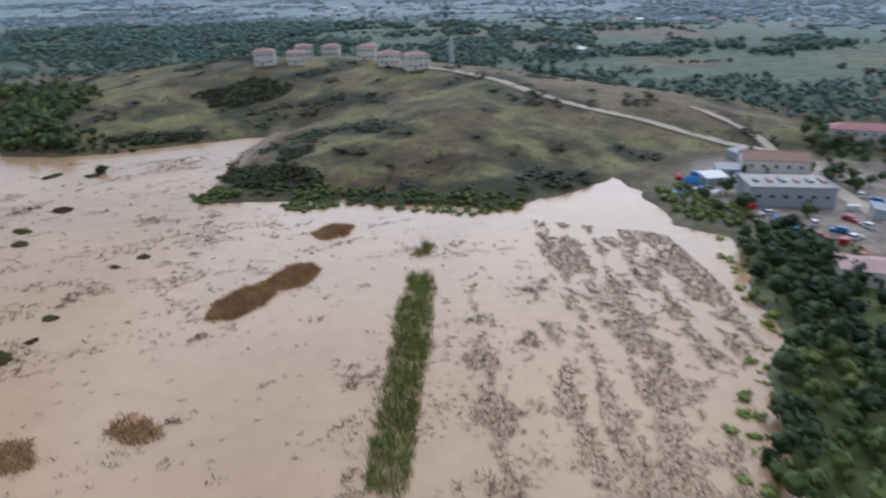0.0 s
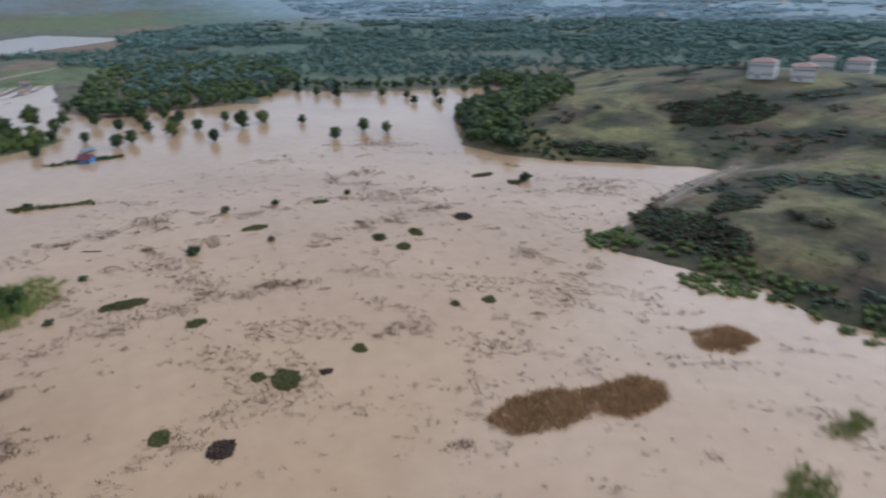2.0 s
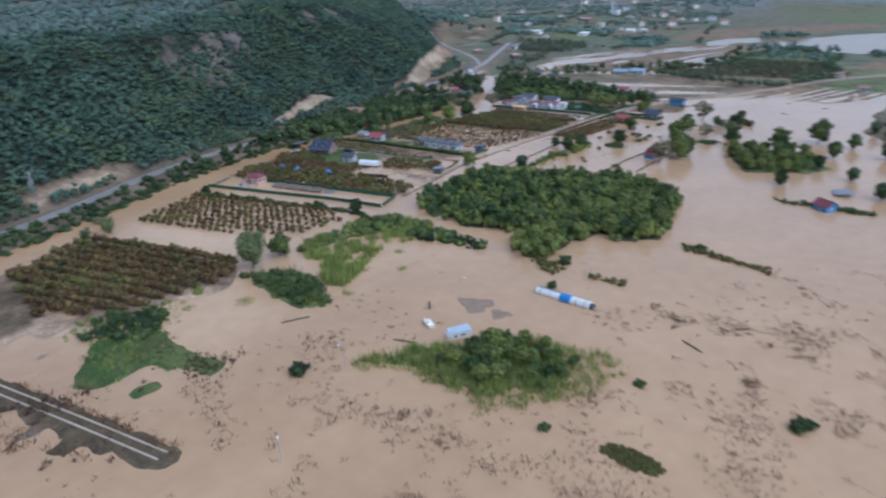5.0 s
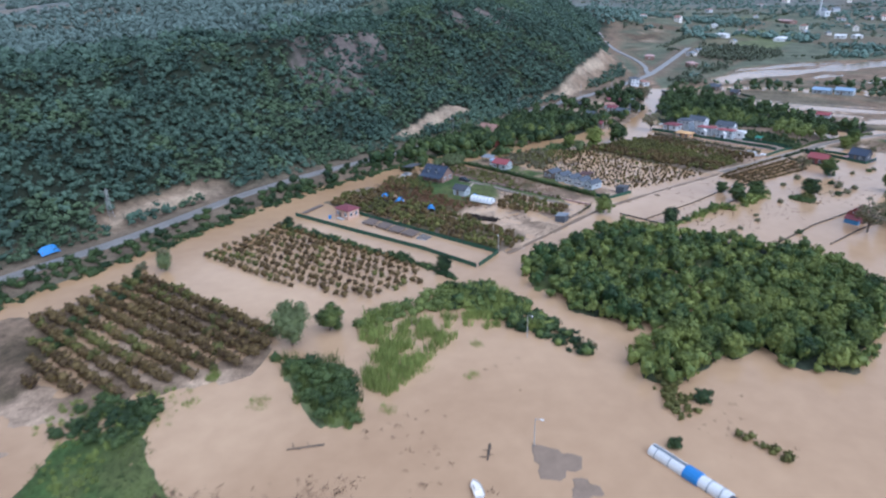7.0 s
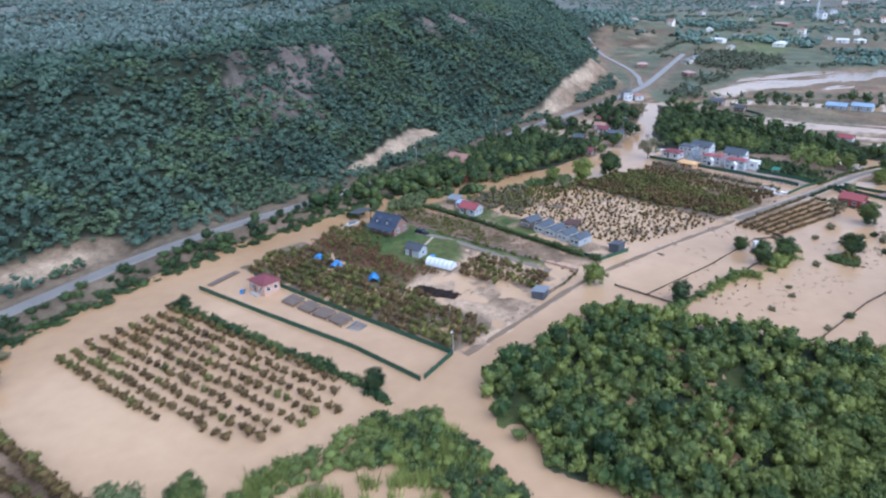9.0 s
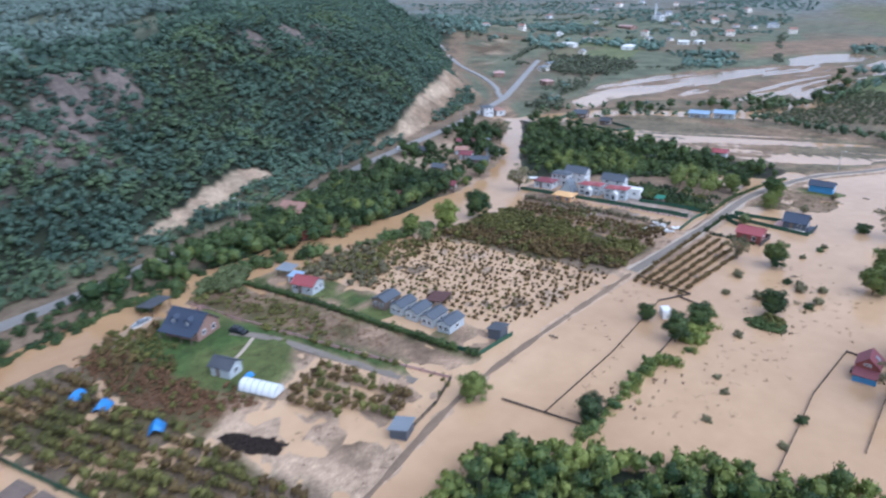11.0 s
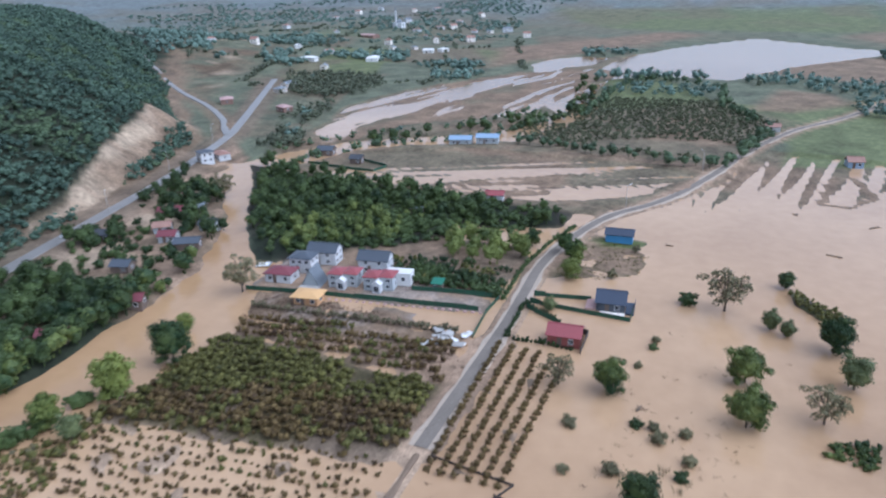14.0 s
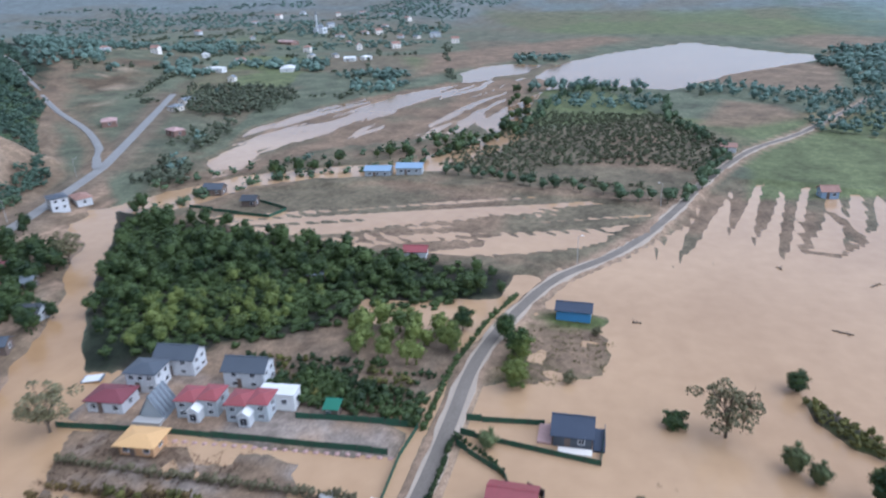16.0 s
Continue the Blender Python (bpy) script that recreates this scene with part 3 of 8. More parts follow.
        s = d > -4
        if not s.any():
            continue
        sx, sy, sd = x[s], y[s], d[s]
        if axis == 0:
            across = sy + 0.21 * sx
            lane = 0.55 * np.sin(across * 0.85 + 1.2 * fbm(sx / 12.0, across, 9, 56, 2)) + 0.8 * fbm(sx / 14.0, across, 3.0, 51, 2)
        elif axis == 1:
            lane = fbm(sx + 0.41 * sy, sy / 14.0, width, 52, 4)
        else:
            lane = fbm(sx / 10.0, sy + 0.155 * sx + 4 * fbm(sx, sy, 60, 58, 2), width, 57, 3)
        tilt = (-0.0035 * (sx + 522) if slope else 0.0035 * (-sx - 0.41 * sy - 560) * (poly is BANDED))
        h = level + (0.34 if slope else 0.26) * lane + tilt
        z[s] = np.where(sd > 1.5, h, np.maximum(z[s], -1.0 + (1.0 + h) * step(-3, 2, sd)))
        w = step(-1, 2, sd)[..., None]
        mix = step(-0.2, 0.4, fbm(sx, sy, 40, 53))[..., None]
        c[s] = c[s] * (1 - w) + w * (np.array(COL[kinds[0]]) * (1 - mix) + np.array(COL[kinds[1]]) * mix)
    lay("field", step(-2, 4, inside([(-545, -30), (-610, -22), (-650, 4), (-720, 50), (-640, 80), (-560, 40), (-556, 10)], x, y)) * step(-0.6, 0.2, fbm(x, y, 60, 54) + 0.6))
    lay("gravel", step(-2, 3, inside([(-8, 190), (2, 182), (24, 180), (52, 160), (70, 190), (60, 260), (20, 258), (-2, 240)], x, y)))
    lay("grass", step(-2, 3, inside([(8, 60), (14, 100), (20, 120), (14, 143), (10, 172), (24, 178), (50, 156), (90, 90), (80, 40)], x, y)))
    # banks under the roads
    for line, half, level, kind in ((FARM_ROAD, 2.5, 0.42, "mud"), (TRACK, 1.4, 0.02, "silt"), (CAUSEWAY, 2.6, 0.25, "peat"), (CAUSEWAY_2, 2.8, 0.4, "soil"), (HAIRPIN, 1.0, 0.16, "brown")):
        d = along(line, x, y)
        z = np.where(d < half + 3, np.maximum(z, np.minimum(level, level - 0.55 * (d - half))), z)
        lay(kind, step(half + 2.5, half, d))
    d = along(HILL_ROAD, x, y)
    flat = step(11, 5, d)
    z = z * (1 - flat) + 2.2 * flat
    lay("soil", 0.8 * step(12, 6, d))
    lay("brown", 0.7 * step(9, 4, along(BRANCH, x, y)))
    return z, c


def height(x, y):
    z, _ = cover(np.array([float(x)]), np.array([float(y)]))
    return float(z[0])


def heights(pts):
    p = np.array(pts, float)
    return cover(p[:, 0], p[:, 1])[0]


def mesh_of(name, verts, faces, material, smooth=False):
    """A mesh from arrays of corners and of triangles or quads."""
    me = bpy.data.meshes.new(name)
    verts, faces = np.asarray(verts, np.float32), np.asarray(faces, np.int32)
    k = faces.shape[1]
    me.vertices.add(len(verts))
    me.vertices.foreach_set("co", verts.ravel())
    me.loops.add(faces.size)
    me.loops.foreach_set("vertex_index", faces.ravel())
    me.polygons.add(len(faces))
    me.polygons.foreach_set("loop_start", np.arange(0, faces.size, k, dtype=np.int32))
    me.polygons.foreach_set("loop_total", np.full(len(faces), k, np.int32))
    me.polygons.foreach_set("use_smooth", np.full(len(faces), smooth, bool))
    me.update(calc_edges=True)
    me.materials.append(material)
    return me


def axis_steps(lo, hi, fine, far):
    mid = list(np.arange(lo, hi, fine))
    a, s = [], fine
    p = lo
    while p > -far:
        s *= 1.09
        p -= s
        a.append(p)
    b, s, p = [], fine, mid[-1]
    while p < far:
        s *= 1.09
        p += s
        b.append(p)
    return np.array(a[::-1] + mid + b)


def build_ground():
    gx, gy = axis_steps(-870, 45, 2.0, 4200), axis_steps(-350, 245, 2.0, 4200)
    gx = gx[(gx > -590) | (gx < -870) | (np.arange(len(gx)) % 3 == 0)]
    x, y = np.meshgrid(gx, gy)
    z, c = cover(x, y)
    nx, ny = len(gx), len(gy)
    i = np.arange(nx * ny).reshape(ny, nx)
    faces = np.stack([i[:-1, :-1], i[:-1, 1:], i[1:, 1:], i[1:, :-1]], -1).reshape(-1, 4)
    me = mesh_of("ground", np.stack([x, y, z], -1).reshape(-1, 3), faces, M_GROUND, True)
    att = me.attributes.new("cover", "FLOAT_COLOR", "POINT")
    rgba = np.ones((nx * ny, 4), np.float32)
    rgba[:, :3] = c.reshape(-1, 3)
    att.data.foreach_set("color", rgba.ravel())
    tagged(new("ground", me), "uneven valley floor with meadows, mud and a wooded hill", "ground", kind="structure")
    gx, gy = axis_steps(-520, 40, 7.0, 1500), axis_steps(-260, 240, 7.0, 1500)
    x, y = np.meshgrid(gx, gy)
    i = np.arange(x.size).reshape(x.shape)
    faces = np.stack([i[:-1, :-1], i[:-1, 1:], i[1:, 1:], i[1:, :-1]], -1).reshape(-1, 4)
    me = mesh_of("water", np.stack([x, y, 0 * x], -1).reshape(-1, 3), faces, M_WATER)
    # the river carries more brown earth than the still flood, the drowned plots a paler silt
    run = step(26, 8, along(RIVER, x, y) + 5 * fbm(x, y, 25, 61))[..., None]
    still = step(-6, 10, inside(PALE_WATER, x, y) + 8 * fbm(x, y, 22, 62))[..., None]
    tint = np.ones((*x.shape, 4), np.float32)
    tint[..., :3] = (1 + still * (np.array([1.12, 1.15, 1.18]) - 1)) * (1 + run * (np.array([0.92, 0.88, 0.80]) - 1))
    # western water darkened in colour to counter its bright sky reflection
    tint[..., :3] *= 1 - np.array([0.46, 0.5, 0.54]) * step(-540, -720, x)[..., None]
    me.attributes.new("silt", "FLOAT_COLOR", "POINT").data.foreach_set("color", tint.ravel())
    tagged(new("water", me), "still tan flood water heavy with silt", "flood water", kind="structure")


build_ground()


def smooth_line(line, gap=3.0):
    """Points at even gaps on a curve through the corners of a line."""
    p = [Vector((*q, 0)) for q in line]
    p = [2 * p[0] - p[1]] + p + [2 * p[-1] - p[-2]]
    out = []
    for a, b, c_, d in zip(p, p[1:], p[2:], p[3:]):
        n = max(1, round((c_ - b).length / gap))
        for k in range(n):
            t = k / n
            out.append(0.5 * (2 * b + (c_ - a) * t + (2 * a - 5 * b + 4 * c_ - d) * t * t + (3 * b - a - 3 * c_ + d) * t**3))
    return out + [p[-2]]


def ribbon(name, label, line, half, material, lift, category="road", kind="structure", wobble=0.0, drop=0.35):
    """A road laid along a line, with a cambered top and sides that go down into the bank."""
    pts = smooth_line(line)
    zs = heights([(q.x, q.y) for q in pts])
    zs = np.convolve(np.pad(zs, 3, mode="edge"), np.ones(7) / 7, mode="valid")
    verts, faces = [], []
    for k, q in enumerate(pts):
        t = (pts[min(k + 1, len(pts) - 1)] - pts[max(k - 1, 0)]).normalized()
        side = Vector((-t.y, t.x, 0))
        w = half * (1 + wobble * math.sin(k * 1.7) + wobble * math.sin(k * 0.61 + 1))
        for s, dz in ((-1.08, -drop), (-1, 0), (0, 0.06), (1, 0), (1.08, -drop)):
            r = q + side * (s * w)
            verts.append((r.x, r.y, zs[k] + lift + dz))
    for k in range(len(pts) - 1):
        for j in range(4):
            a = k * 5 + j
            faces.append((a, a + 5, a + 6, a + 1))
    return tagged(new(name, mesh_of(name, verts, faces, material)), label, category, kind=kind)


ribbon("road", "grey wet asphalt farm road on a low bank", FARM_ROAD, 1.2, M_FARM, 0.12)
ribbon("verge", "pale muddy verge along the farm road", [(x, y) for x, y in FARM_ROAD], 2.0, M_MUDEDGE, 0.03, "verge", wobble=0.12)
ribbon("road_track", "brown dirt track just above the flood", TRACK, 0.62, M_DIRT, 0.06, wobble=0.25)
ribbon("road_hill", "grey asphalt road along the foot of the hill", HILL_ROAD, 2.3, M_ASPHALT, 0.12)
ribbon("road_branch", "pale asphalt side road climbing behind the hill", BRANCH, 1.8, M_ASPHALT, 0.25, drop=0.8)
ribbon("road_north", "pale concrete road down the meadow hill", NORTH_ROAD, 2.6, M_MUDEDGE, 0.25)
ribbon("road_lane", "pale lane joining the hill road", NORTH_LANE, 1.8, M_MUDEDGE, 0.25)
for line in (CAUSEWAY, CAUSEWAY_2):
    for side in (-0.9, 0.9):
        ribbon("concrete_strip", "pale concrete wheel strip on a drowned causeway", [(x + side, y + 0.25 * side) for x, y in line], 0.2, M_MUDEDGE, 0.10, "track")
ribbon("path", "grey gravel drive across the lawn", [(-261.5, -141), (-266, -132), (-270, -118), (-275, -98)], 1.0, M_FARM, 0.12, "path")
ribbon("path", "narrow pale path across the lawn", [(-255, -130), (-260, -133), (-264, -136)], 0.4, M_MUDEDGE, 0.05, "path")


# ---- plants ----
def cards(rng, centres, radii, n, size, flat=0.75, low=-0.5):
    """Leaf sprays: n small kites spread over the skins of clumps, facing outward unevenly."""
    centres, radii = np.asarray(centres, float), np.asarray(radii, float)
    k = rng.choice(len(centres), n, p=radii**2 / (radii**2).sum())
    d = rng.normal(size=(n, 3))
    d /= np.linalg.norm(d, axis=1)[:, None]
    d[:, 2] = np.where(d[:, 2] < low, -d[:, 2], d[:, 2])
    pos = centres[k] + d * (radii[k] * rng.uniform(0.72, 1.12, n))[:, None] * np.array([1, 1, flat])
    nor = d + rng.normal(size=(n, 3)) * 0.55
    nor /= np.linalg.norm(nor, axis=1)[:, None]
    a = np.cross(nor, rng.normal(size=(n, 3)))
    a /= np.linalg.norm(a, axis=1)[:, None]
    b = np.cross(nor, a)
    s = size * rng.uniform(0.6, 1.35, n)[:, None]
    v = np.stack([pos - a * s, pos + b * s * 0.62, pos + a * s + nor * s * 0.25, pos - b * s * 0.62], 1).reshape(-1, 3)
    i = np.arange(n)[:, None] * 4
    f = np.concatenate([i + [0, 1, 2], i + [0, 2, 3]])
    return v, f


ICO = bmesh.new()
bmesh.ops.create_icosphere(ICO, subdivisions=1, radius=1)
ICO_V = np.array([v.co[:] for v in ICO.verts])
ICO_F = np.array([[v.index for v in f.verts] for f in ICO.faces])
ICO.free()


def lumps(rng, centres, radii, shrink=0.62, flat=0.75):
    """Dense insides of the clumps, so that crowns are not see-through."""
    vs, fs = [], []
    for c, r in zip(centres, radii):
        v = ICO_V * (r * shrink) * rng.uniform(0.75, 1.2, (len(ICO_V), 1)) * [1, 1, flat] + c
        fs.append(ICO_F + len(ICO_V) * len(vs))
        vs.append(v)
    return np.concatenate(vs), np.concatenate(fs)


def core(rng, h, r, low, fill=0.7):
    """The dark mass of twigs and leaves in the middle of a crown."""
    mid, half = (h + low) / 2, (h - low) / 2
    return ICO_V * [r * fill, r * fill, half * fill] * rng.uniform(0.85, 1.12, (len(ICO_V), 1)) + [0, 0, mid], ICO_F


def join(*pieces):
    vs, fs, n = [], [], 0
    for v, f in pieces:
        vs.append(v)
        fs.append(np.asarray(f) + n)
        n += len(v)
    return np.concatenate(vs), np.concatenate(fs)


def limb(p, q, r0, r1, sides=6):
    """A tapered branch from p to q."""
    p, q = np.array(p, float), np.array(q, float)
    t = (q - p) / np.linalg.norm(q - p)
    a = np.cross(t, [0.31, 0.87, 0.2])
    a /= np.linalg.norm(a)
    b = np.cross(t, a)
    ang = np.arange(sides) * 2 * np.pi / sides
    ring = np.cos(ang)[:, None] * a + np.sin(ang)[:, None] * b
    v = np.concatenate([p + ring * r0, q + ring * r1])
    i = np.arange(sides)
    j = (i + 1) % sides
    return v, np.concatenate([np.stack([i, j, j + sides], 1), np.stack([i, j + sides, i + sides], 1)])


def crown_plan(rng, h, r, low, clumps):
    """Clump centres that fill an uneven crown of height h and radius r."""
    k = np.arange(clumps) + 0.5
    u, a = 1 - 2 * k / clumps, k * 2.39996 + rng.uniform(0, 6.283)
    c = np.stack([np.sqrt(1 - u * u) * np.cos(a), np.sqrt(1 - u * u) * np.sin(a), u], 1) + rng.normal(0, 0.16, (clumps, 3))
    c *= rng.uniform(0.55, 1.0, clumps)[:, None]
    mid, half = (h + low) / 2, (h - low) / 2
    rad = r * rng.uniform(0.8, 1.35, clumps) * (0.36 if clumps < 12 else 1.8 / math.sqrt(clumps))
    cen = np.stack([c[:, 0] * (r - rad * 0.7), c[:, 1] * (r - rad * 0.7), mid + c[:, 2] * (half - rad * 0.6)], 1)
    return cen, rad


def plant(name, label, category, seed, h, r, low, clumps, n, size, leaf, bare=False, trunk=0.16):
    """One tree: trunk with limbs, and a crown of leaf sprays."""
    rng = np.random.default_rng(seed)
    cen, rad = crown_plan(rng, h, r, low, clumps)
    if bare:
        rad *= 0.6
    root = tagged(new(name), label, category)
    wood = [limb((0, 0, -1.2), (0.1, 0.05, low + 0.4 * (h - low)), trunk * 1.3, trunk * 0.7, 7)]
    for c in cen[: 14 if bare else 6]:
        base = (0.06, 0.03, low + rng.uniform(0.0, 0.35) * (h - low))
        wood.append(limb(base, c, trunk * 0.5, trunk * 0.12, 5))
        if bare:
            for _ in range(3):
                wood.append(limb(np.array(base) * 0.4 + c * 0.6, c + rng.normal(size=3) * r * 0.12, trunk * 0.2, trunk * 0.06, 4))
    t = new("trunk", mesh_of("trunk", *join(*wood), M_BARK))
    t.parent = root
    pieces = [cards(rng, cen, rad, n, size)]
    if not bare:
        pieces += [lumps(rng, cen, rad), core(rng, h, r, low, 0.72)]
    o = new("crown", mesh_of("crown", *join(*pieces), leaf))
    o.parent = root
    return root


def scatter(poly, gap, seed, keep=None, jitter=0.42):
    """Places on an uneven grid inside an outline."""
    rng = np.random.default_rng(seed)
    p = np.array(poly, float)
    gx, gy = np.meshgrid(np.arange(p[:, 0].min(), p[:, 0].max(), gap), np.arange(p[:, 1].min(), p[:, 1].max(), gap))
    gx[1::2] += gap / 2
    x = gx.ravel() + rng.uniform(-jitter, jitter, gx.size) * gap
    y = gy.ravel() + rng.uniform(-jitter, jitter, gx.size) * gap
    s = inside(poly, x, y) > 0
    if keep is not None:
        s &= keep(x, y)
    return np.stack([x[s], y[s]], 1)


def ragged(poly, gap, seed, bite=2.2):
    """Places inside an outline whose edge frays unevenly."""
    wide = [(x + 2.5 * math.copysign(1, x - sum(p[0] for p in poly) / len(poly)), y + 2.5 * math.copysign(1, y - sum(p[1] for p in poly) / len(poly))) for x, y in poly]
    return scatter(wide, gap, seed, lambda x, y: inside(poly, x, y) + bite * fbm(x, y, 6, seed + 7) + 0.8 * fbm(x, y, 2, seed + 9) > 0.3)


def blob(x, y, w, h, n=11):
    """An uneven oval outline."""
    return [(x + w * math.cos(a) * (1 + 0.2 * math.sin(3 * a + x)), y + h * math.sin(a) * (1 + 0.2 * math.sin(2 * a + y))) for a in (k * 2 * math.pi / n for k in range(n))]


def sow(name, label, category, pts, shapes, material, lo, hi, seed, tall=(0.85, 1.2), sink=0.1, smooth=False):
    """Many plants that nobody could count, as one sheet of growth."""
    rng = np.random.default_rng(seed)
    if not len(pts):
        return None
    z = np.maximum(heights(pts), -0.6) - sink
    vs, fs, n = [], [], 0
    kind = rng.integers(0, len(shapes), len(pts))
    ang, sc, tl = rng.uniform(0, 6.283, len(pts)), rng.uniform(lo, hi, len(pts)), rng.uniform(*tall, len(pts))
    for k, (v, f) in enumerate(shapes):
        s = np.where(kind == k)[0]
        if not len(s):
            continue
        ca, sa = np.cos(ang[s])[:, None], np.sin(ang[s])[:, None]
        x = (v[None, :, 0] * ca - v[None, :, 1] * sa) * sc[s][:, None] + pts[s, 0][:, None]
        y = (v[None, :, 0] * sa + v[None, :, 1] * ca) * sc[s][:, None] + pts[s, 1][:, None]
        zz = v[None, :, 2] * (sc[s] * tl[s])[:, None] + z[s][:, None]
        vs.append(np.stack([x, y, zz], -1).reshape(-1, 3))
        fs.append((f[None] + (np.arange(len(s)) * len(v))[:, None, None]).reshape(-1, 3) + n)
        n += len(s) * len(v)
    return tagged(new(name, mesh_of(name, np.concatenate(vs), np.concatenate(fs), material, smooth)), label, category, kind="stuff")


def shape_crown(seed, h, r, low, clumps, n, size, stem=True):
    rng = np.random.default_rng(seed)
    cen, rad = crown_plan(rng, h, r, low, clumps)
    rad = rad * (1.15 if clumps > 2 else 2.2)
    if not stem:
        return join(cards(rng, cen, rad, n, size), lumps(rng, cen, rad), *([core(rng, h, r, low, 0.66)] if clumps > 2 else []))
    return join(cards(rng, cen, rad, n, size), lumps(rng, cen, rad), core(rng, h, r, low, 0.7), limb((0, 0, -0.8), (0, 0, low + 0.5), 0.05 * h, 0.03 * h, 5))


def shape_blades(seed, h, r, n, width, lean=0.25):
    """A tuft of upright reed or grass blades."""
    rng = np.random.default_rng(seed)
    a, q = rng.uniform(0, 6.283, n), r * np.sqrt(rng.uniform(0, 1, n))
    x, y = q * np.cos(a), q * np.sin(a)
    w, t = width * rng.uniform(0.6, 1.4, n), h * rng.uniform(0.55, 1.15, n)
    b = rng.uniform(0, 6.283, n)
    lx, ly = rng.normal(0, lean, n) * t, rng.normal(0, lean, n) * t
    z0 = np.full(n, -0.3)
    v = np.stack([np.stack([x - w * np.cos(b), y - w * np.sin(b), z0], -1), np.stack([x + w * np.cos(b), y + w * np.sin(b), z0], -1),
                  np.stack([x + lx + 0.3 * w * np.cos(b), y + ly + 0.3 * w * np.sin(b), t], -1)], 1).reshape(-1, 3)
    return v, np.arange(3 * n).reshape(-1, 3)


S_FOREST = [shape_crown(s, 5.6, 2.7, 0.2, 2, 20, 0.72, False) for s in (1, 2, 3, 4)]
S_RIM = [shape_crown(s, 5.4, 3.2, 0.0, 2, 14, 0.9, False) for s in (28, 29, 30)]
S_FAR = [shape_crown(s, 5.0, 3.6, -0.6, 2, 8, 1.2, False) for s in (5, 6, 7, 34)]
S_MID = [shape_crown(s, 6.2, 3.0, 0.5, 4, 60, 0.55) for s in (25, 26, 27)]
S_HAZEL = [shape_crown(s, 2.3, 1.25, 0.0, 5, 80, 0.22, False) for s in (38, 39, 40, 41)]
S_BUSH = [shape_crown(s, 1.9, 1.15, 0.1, 4, 56, 0.24) for s in (8, 9, 10)]
S_LOW = [shape_crown(s, 1.7, 1.2, 0.0, 2, 22, 0.36, False) for s in (31, 32, 33)]
S_WOOD = [shape_crown(s, 6.5, 2.8, 0.8, 9, 200, 0.32) for s in (11, 12, 13)]
S_SHRUB = [shape_crown(s, 2.4, 2.0, -0.2, 6, 150, 0.25) for s in (14, 15, 16)]
S_REED = [shape_blades(s, 2.0, 0.9, 34, 0.10) for s in (17, 18, 19)]
S_WEED = [shape_blades(s, 0.45, 0.55, 14, 0.09, 0.9) for s in (20, 21, 22)]
S_MAT = [shape_crown(s, 0.5, 1.0, -0.3, 5, 60, 0.22) for s in (23, 24)]


# ---- single trees that stand in the flood ----
T_ROUND = plant("tree", "round green broadleaf tree standing in the flood", "tree", 101, 7.6, 3.2, 0.7, 38, 4200, 0.16, M_LEAF_MID)
T_DARK = plant("tree", "dark green leafy tree standing in the flood", "tree", 102, 6.2, 2.7, 0.5, 30, 2900, 0.15, M_LEAF_DARK)
T_PALE = plant("tree", "pale yellowish green tree with a thin crown", "tree", 103, 6.0, 2.5, 0.6, 28, 2600, 0.14, M_LEAF_PALE)
T_BARE = plant("tree", "half bare tree with a sparse brownish crown", "tree", 104, 7.0, 3.4, 1.2, 36, 2600, 0.15, M_LEAF_THIN, True)
T_BUSH = plant("bush", "low dark bush rising out of the flood", "bush", 105, 2.6, 1.6, 0.1, 9, 560, 0.18, M_LEAF_DARK, trunk=0.07)
T_SCRUB = plant("bush", "thin brownish bush rising out of the flood", "bush", 106, 2.6, 1.5, 0.2, 9, 480, 0.16, M_LEAF_THIN, trunk=0.07)
T_TALL = plant("tree", "tall bushy green tree on the river bank", "tree", 107, 9.0, 3.6, 0.6, 26, 2400, 0.24, M_LEAF)
USED = set()


def place(src, x, y, size, turn, group=""):
    z = max(height(x, y), -0.5) - 0.15
    m = pose(x, y, z, 0, 0, turn)
    if src in USED:
        o = copy_thing(src, m)
    else:
        USED.add(src)
        o = src
        o.matrix_basis = m
    o.scale = (size, size, size * (0.92 + 0.16 * ((x * 7.3 + y * 3.1) % 1)))
    if group:
        tagged(o, group=group)
    return o


def place_all(src, rows, group):
    for x, y, size in rows:
        place(src, x, y, size, (x * 37 + y * 91) % 360, group)


place_all(T_ROUND, [(-385, -43, 1.18), (-371, -43, 1.16), (-374, -66, 1.09), (-355, -150, 1.36), (-402, -27, 1.16), (-342, -29, 1.45), (-336, -26, 1.23), (-278, -86, 0.92), (-174, -67, 1.0),
                    (-343, 111, 0.98), (-372, 59, 1.1), (-334, 69, 1.04), (-335, 100, 1.22), (-370, 1, 1.38), (-394, 10, 1.45)], "trees in the flood")
place_all(T_DARK, [(-346, -57, 1.18), (-330, -67, 1.18), (-321, -68, 1.12), (-326, -77, 0.8), (-286, -67, 1.0), (-431, -34, 0.85), (-289, 131, 1.04), (-297, 147, 1.16), (-340, 81, 1.1),
                   (-322, 46, 1.16), (-328, 52, 1.04), (-346, 113, 0.98), (-312, 84, 1.04), (-371, 21, 1.22), (-332, 128, 0.86), (-321, 16, 0.98), (-343, -26, 1.38), (-371, -18, 1.38)], "trees in the flood")
place_all(T_PALE, [(-165, -66, 1.7), (-389, -25, 1.23), (-408, -38, 0.85), (-406, -35, 0.7), (-290, 155, 0.98), (-153, -122, 0.89), (-329, -148, 0.94), (-402, -84, 0.71)], "trees in the flood")
